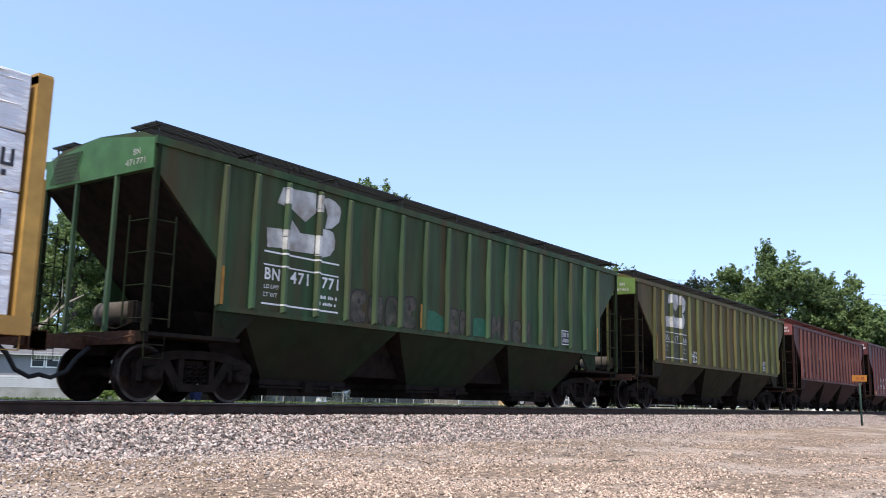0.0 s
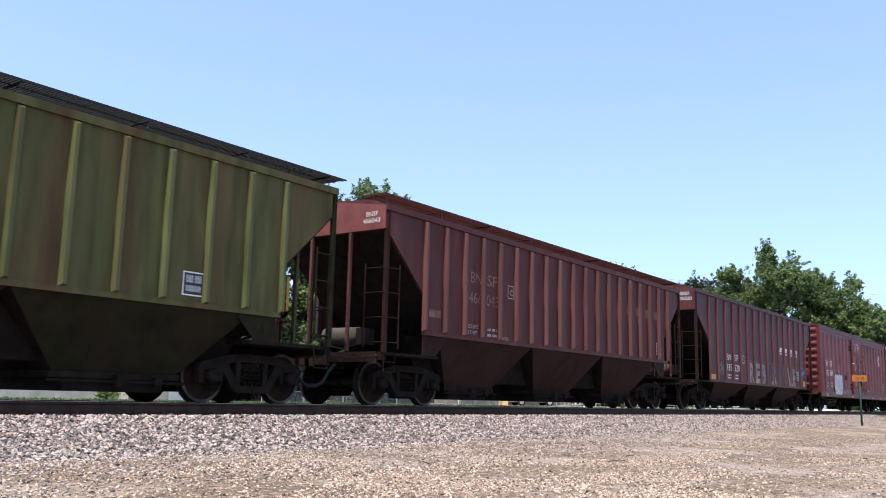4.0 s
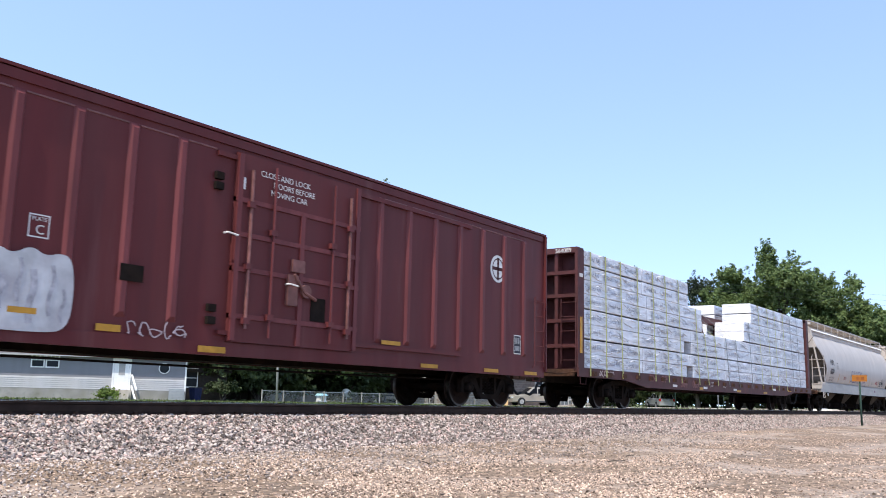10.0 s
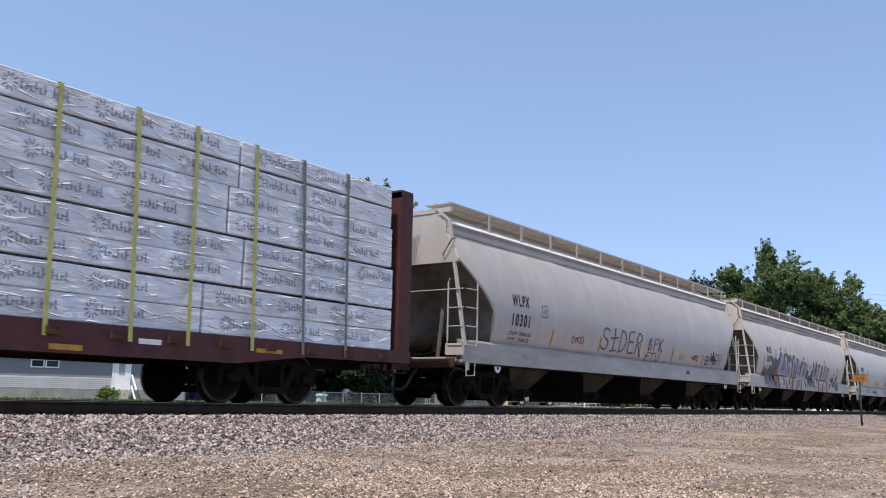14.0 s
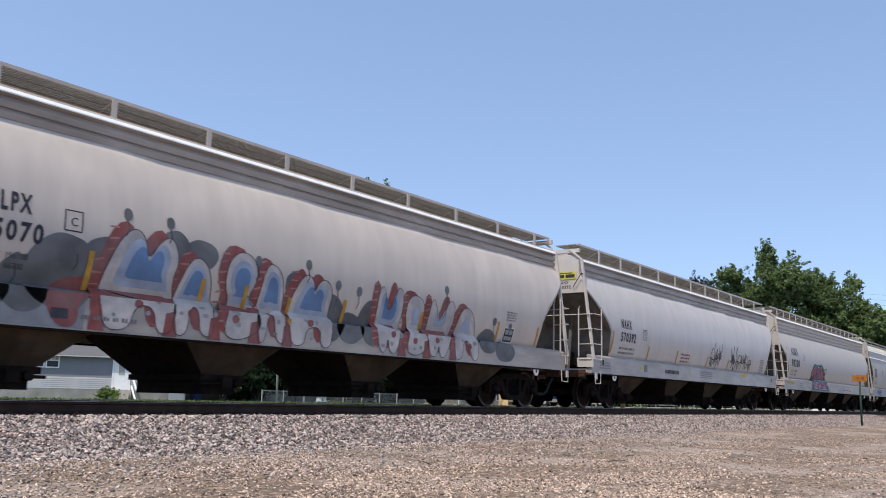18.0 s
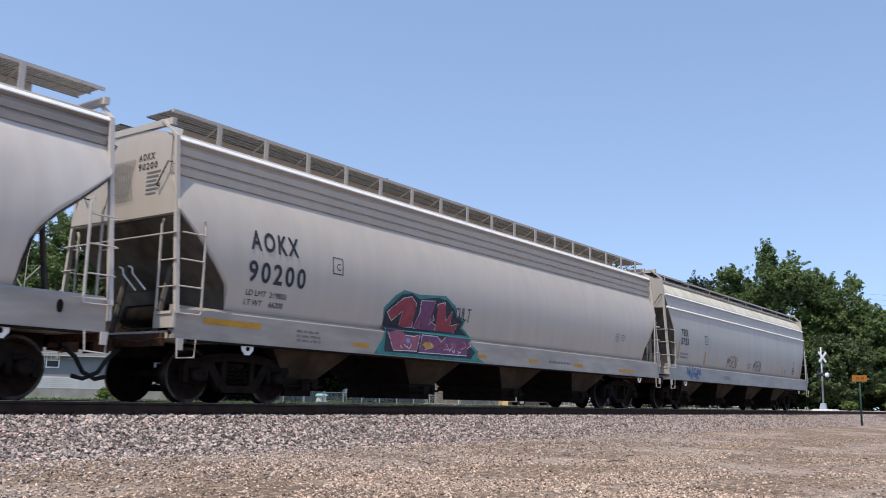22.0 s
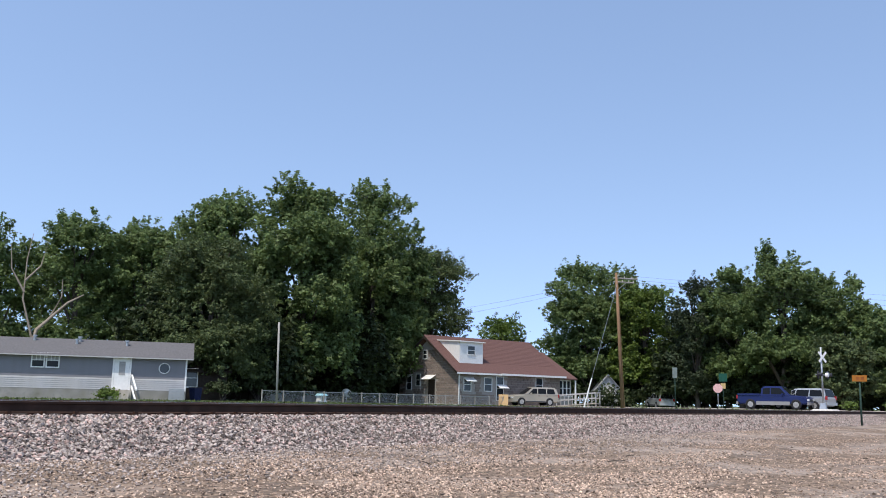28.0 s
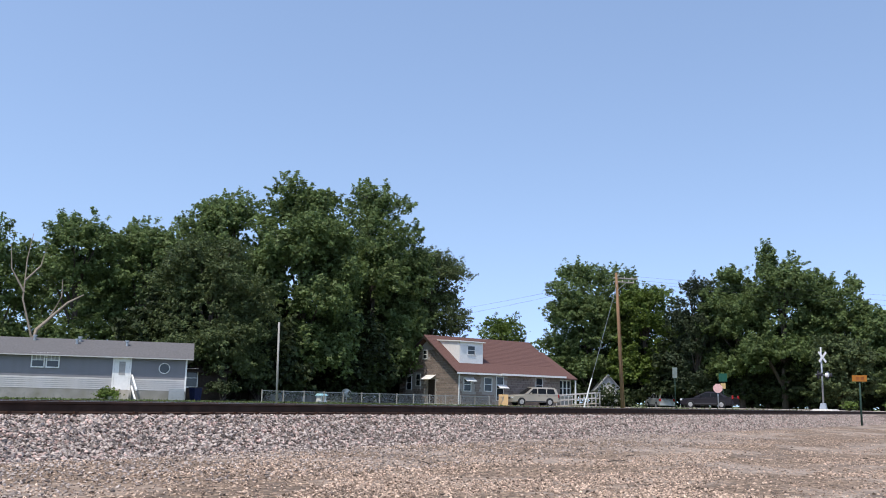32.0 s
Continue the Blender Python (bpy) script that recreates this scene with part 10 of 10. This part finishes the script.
SUV_BODY = [(-2.40, 0.45), (-2.42, 0.95), (-2.36, 1.10), (0.75, 1.10), (1.60, 1.06), (2.25, 0.98), (2.40, 0.80), (2.42, 0.42), (2.2, 0.32), (-2.2, 0.32)]
SUV_CAB = [(-2.36, 1.08), (-2.18, 1.72), (-1.9, 1.78), (0.15, 1.78), (0.30, 1.72), (1.12, 1.08)]
SUV_GLASS = [[(-2.05, 1.16), (-1.92, 1.62), (-1.25, 1.64), (-1.20, 1.16)], [(-1.10, 1.16), (-1.12, 1.64), (-0.30, 1.64), (-0.28, 1.16)], [(-0.18, 1.16), (-0.20, 1.64), (0.18, 1.62), (0.72, 1.16)]]
VAN_BODY = [(-2.45, 0.42), (-2.48, 0.92), (-2.42, 1.02), (1.30, 1.02), (2.05, 0.94), (2.40, 0.74), (2.44, 0.40), (2.2, 0.28), (-2.2, 0.28)]
VAN_CAB = [(-2.42, 1.0), (-2.22, 1.66), (-1.95, 1.73), (0.10, 1.72), (0.35, 1.64), (1.55, 1.0)]
VAN_GLASS = [[(-2.15, 1.08), (-2.02, 1.58), (-1.10, 1.60), (-1.08, 1.08)], [(-0.98, 1.08), (-1.0, 1.60), (0.0, 1.60), (0.12, 1.08)], [(0.22, 1.08), (0.10, 1.60), (0.32, 1.56), (1.08, 1.08)]]
CAR_BODY = [(-2.35, 0.42), (-2.38, 0.86), (-2.25, 0.98), (-1.2, 0.98), (0.9, 0.94), (1.9, 0.86), (2.32, 0.70), (2.36, 0.40), (2.1, 0.24), (-2.1, 0.24)]
CAR_CAB = [(-1.95, 0.95), (-1.25, 1.40), (-0.9, 1.46), (0.05, 1.46), (0.25, 1.41), (1.15, 0.93)]
CAR_GLASS = [[(-1.50, 1.02), (-1.12, 1.33), (-0.45, 1.36), (-0.42, 1.02)], [(-0.34, 1.02), (-0.36, 1.36), (0.12, 1.33), (0.72, 1.02)]]
TRUCK_BODY = [(-2.85, 0.55), (-2.87, 1.06), (-2.80, 1.10), (0.9, 1.10), (1.6, 1.12), (2.45, 1.04), (2.72, 0.88), (2.75, 0.50), (2.5, 0.40), (-2.6, 0.40)]
TRUCK_CAB = [(-0.95, 1.08), (-0.88, 1.76), (-0.7, 1.84), (0.55, 1.84), (0.72, 1.78), (1.42, 1.10)]
TRUCK_GLASS = [[(-0.78, 1.20), (-0.76, 1.66), (-0.22, 1.70), (-0.20, 1.20)], [(-0.12, 1.20), (-0.14, 1.70), (0.58, 1.68), (1.02, 1.20)]]

moving_suv = vehicle("suv", "silver sport utility vehicle driving over the crossing", SILVER, 4.85, 1.90, SUV_BODY, SUV_CAB, (-1.44, 1.44), 0.37, SUV_GLASS)
pickup = vehicle("pickup_truck", "dark blue and pewter pickup truck on the street", BLUE, 5.6, 1.98, TRUCK_BODY, TRUCK_CAB, (-1.75, 1.82), 0.38, TRUCK_GLASS, PEWTER, (-2.80, -0.96, 1.10, 1.24))
van = vehicle("minivan", "silver minivan driving along the street", SILVER, 4.9, 1.95, VAN_BODY, VAN_CAB, (-1.50, 1.52), 0.34, VAN_GLASS)
sedan = vehicle("sedan", "dark plum sedan driving along the street", DARK, 4.75, 1.82, CAR_BODY, CAR_CAB, (-1.38, 1.40), 0.33, CAR_GLASS)
parked_suv = vehicle("suv", "tan parked sport utility vehicle beside the stone house", TANP, 4.85, 1.90, SUV_BODY, SUV_CAB, (-1.44, 1.44), 0.37, SUV_GLASS, m=pose(75.8, 44.2, 0.36, 0, 0, 142))
white_car = vehicle("sedan", "white parked sedan in front of the white house", WHITEP, 4.75, 1.82, CAR_BODY, CAR_CAB, (-1.38, 1.40), 0.33, CAR_GLASS, m=pose(98.5, 46.5, 0.30, 0, 0, -40))
white_suv = vehicle("suv", "silver parked sport utility vehicle under the trees", SILVER, 4.85, 1.90, SUV_BODY, SUV_CAB, (-1.44, 1.44), 0.37, SUV_GLASS, m=pose(98.5, 40.6, 0.30, 0, 0, 42))
VEHICLE_ROWS = []


def drive(v, path):
    """Rows for a vehicle on the street: (seconds, x, y); it heads along its way and the wheels roll with it."""
    ob, wheels, r = v
    rows = []
    for i, (t, x, y) in enumerate(path):
        (_, xa, ya), (_, xb, yb) = path[max(0, i - 1)], path[min(len(path) - 1, i + 1)]
        head = math.atan2(yb - ya, xb - xa)
        tilt = math.degrees(math.atan2(road_z(y + math.sin(head)) - road_z(y - math.sin(head)), 2))
        rows.append((t, pose(x, y, road_z(y) + 0.035, 0, -tilt, math.degrees(head))))
    VEHICLE_ROWS.append((ob, rows))
    turn, spins = 0.0, [(path[0][0], 0.0)]
    for (t0, x0, y0), (t1, x1, y1) in zip(path, path[1:]):
        n = max(1, int((t1 - t0) * 16))
        for k in range(n):
            turn += math.hypot(x1 - x0, y1 - y0) / n / r
            spins.append((t0 + (t1 - t0) * (k + 1) / n, math.degrees(turn)))
    for w, x, y in wheels:
        VEHICLE_ROWS.append((w, [(t, pose(x, y, r, 0, d % 360, 0)) for t, d in spins]))


def lane(x, path):
    return [(t, x, y) for t, y in path]


drive(moving_suv, lane(75.3, [(0.0, 95.0), (21.5, 26.0), (22.5, 22.7), (23.2, 20.6), (24.0, 18.0), (24.5, 16.2), (25.0, 14.2), (26.5, 6.5), (28.5, -8.0), (32.0, -34.0)]))
drive(pickup, lane(75.3, [(0.0, 90.0), (22.0, 33.0), (24.0, 30.6), (25.0, 29.9), (25.5, 29.1), (26.5, 26.8), (28.0, 21.1), (28.5, 18.6), (29.0, 15.9), (29.5, 12.9), (30.5, 6.0), (32.0, -6.0)]))
drive(van, [(0.0, 77.6, -120.0), (25.5, 77.2, 4.0), (27.5, 76.9, 16.3), (28.0, 77.3, 19.6), (28.5, 78.3, 23.2), (29.0, 80.6, 27.2), (29.5, 83.3, 31.3), (30.0, 86.2, 36.0), (30.5, 88.5, 41.4), (31.0, 90.6, 48.4), (32.0, 93.5, 60.0)])
drive(sedan, lane(79.0, [(0.0, -150.0), (28.0, 2.5), (29.5, 11.8), (30.0, 15.0), (30.5, 18.2), (31.0, 21.4), (31.5, 24.7), (32.0, 27.9)]))


# ---- movement ----
# metres gone by the train at whole seconds, then at a steady pace
GONE = [0, 7.45, 14.91, 22.43, 30.05, 37.59, 45.18, 52.83, 60.69, 68.55, 76.49, 84.47, 92.47, 100.52, 108.68, 116.96, 125.36, 133.86, 142.38, 150.70, 158.82, 167.14, 175.48, 183.84, 192.12, 200.41]


def gone(t):
    if t >= 25:
        return GONE[25] + (t - 25) * 8.3
    i = int(t)
    a, b = GONE[i], GONE[i + 1]
    m0 = (GONE[i + 1] - GONE[i - 1]) / 2 if i else 7.45
    m1 = (GONE[i + 2] - GONE[i]) / 2 if i + 2 < len(GONE) else 8.3
    u = t - i
    return (2 * u**3 - 3 * u**2 + 1) * a + (u**3 - 2 * u**2 + u) * m0 + (-2 * u**3 + 3 * u**2) * b + (u**3 - u**2) * m1


def motions():
    for car, start in CARS:
        walk(car, [(float(t), pose(start - gone(t), TRACK_Y, RAIL_Z)) for t in range(33)])
    starts = dict(CARS)
    for car, loads in LOADS:
        for ob in loads:
            walk(ob, [(float(t), pose(starts[car] - gone(t), TRACK_Y, RAIL_Z)) for t in range(0, 33)])
    for w, car, dx in HITCH:
        reach = starts[car] + 9
        times = [k / 15 for k in range(32 * 15 + 1)]
        near = [t for t in times if -14 < reach - gone(t) < 48]
        rows = sorted({0.0, 32.0} | set(near))
        walk(w, [(t, pose(dx, 0, WHEEL_R, 0, math.degrees(-gone(t) / WHEEL_R) % 360 if t in near else 0, 0)) for t in rows])
    for ob, rows in VEHICLE_ROWS:
        walk(ob, rows)


motions()
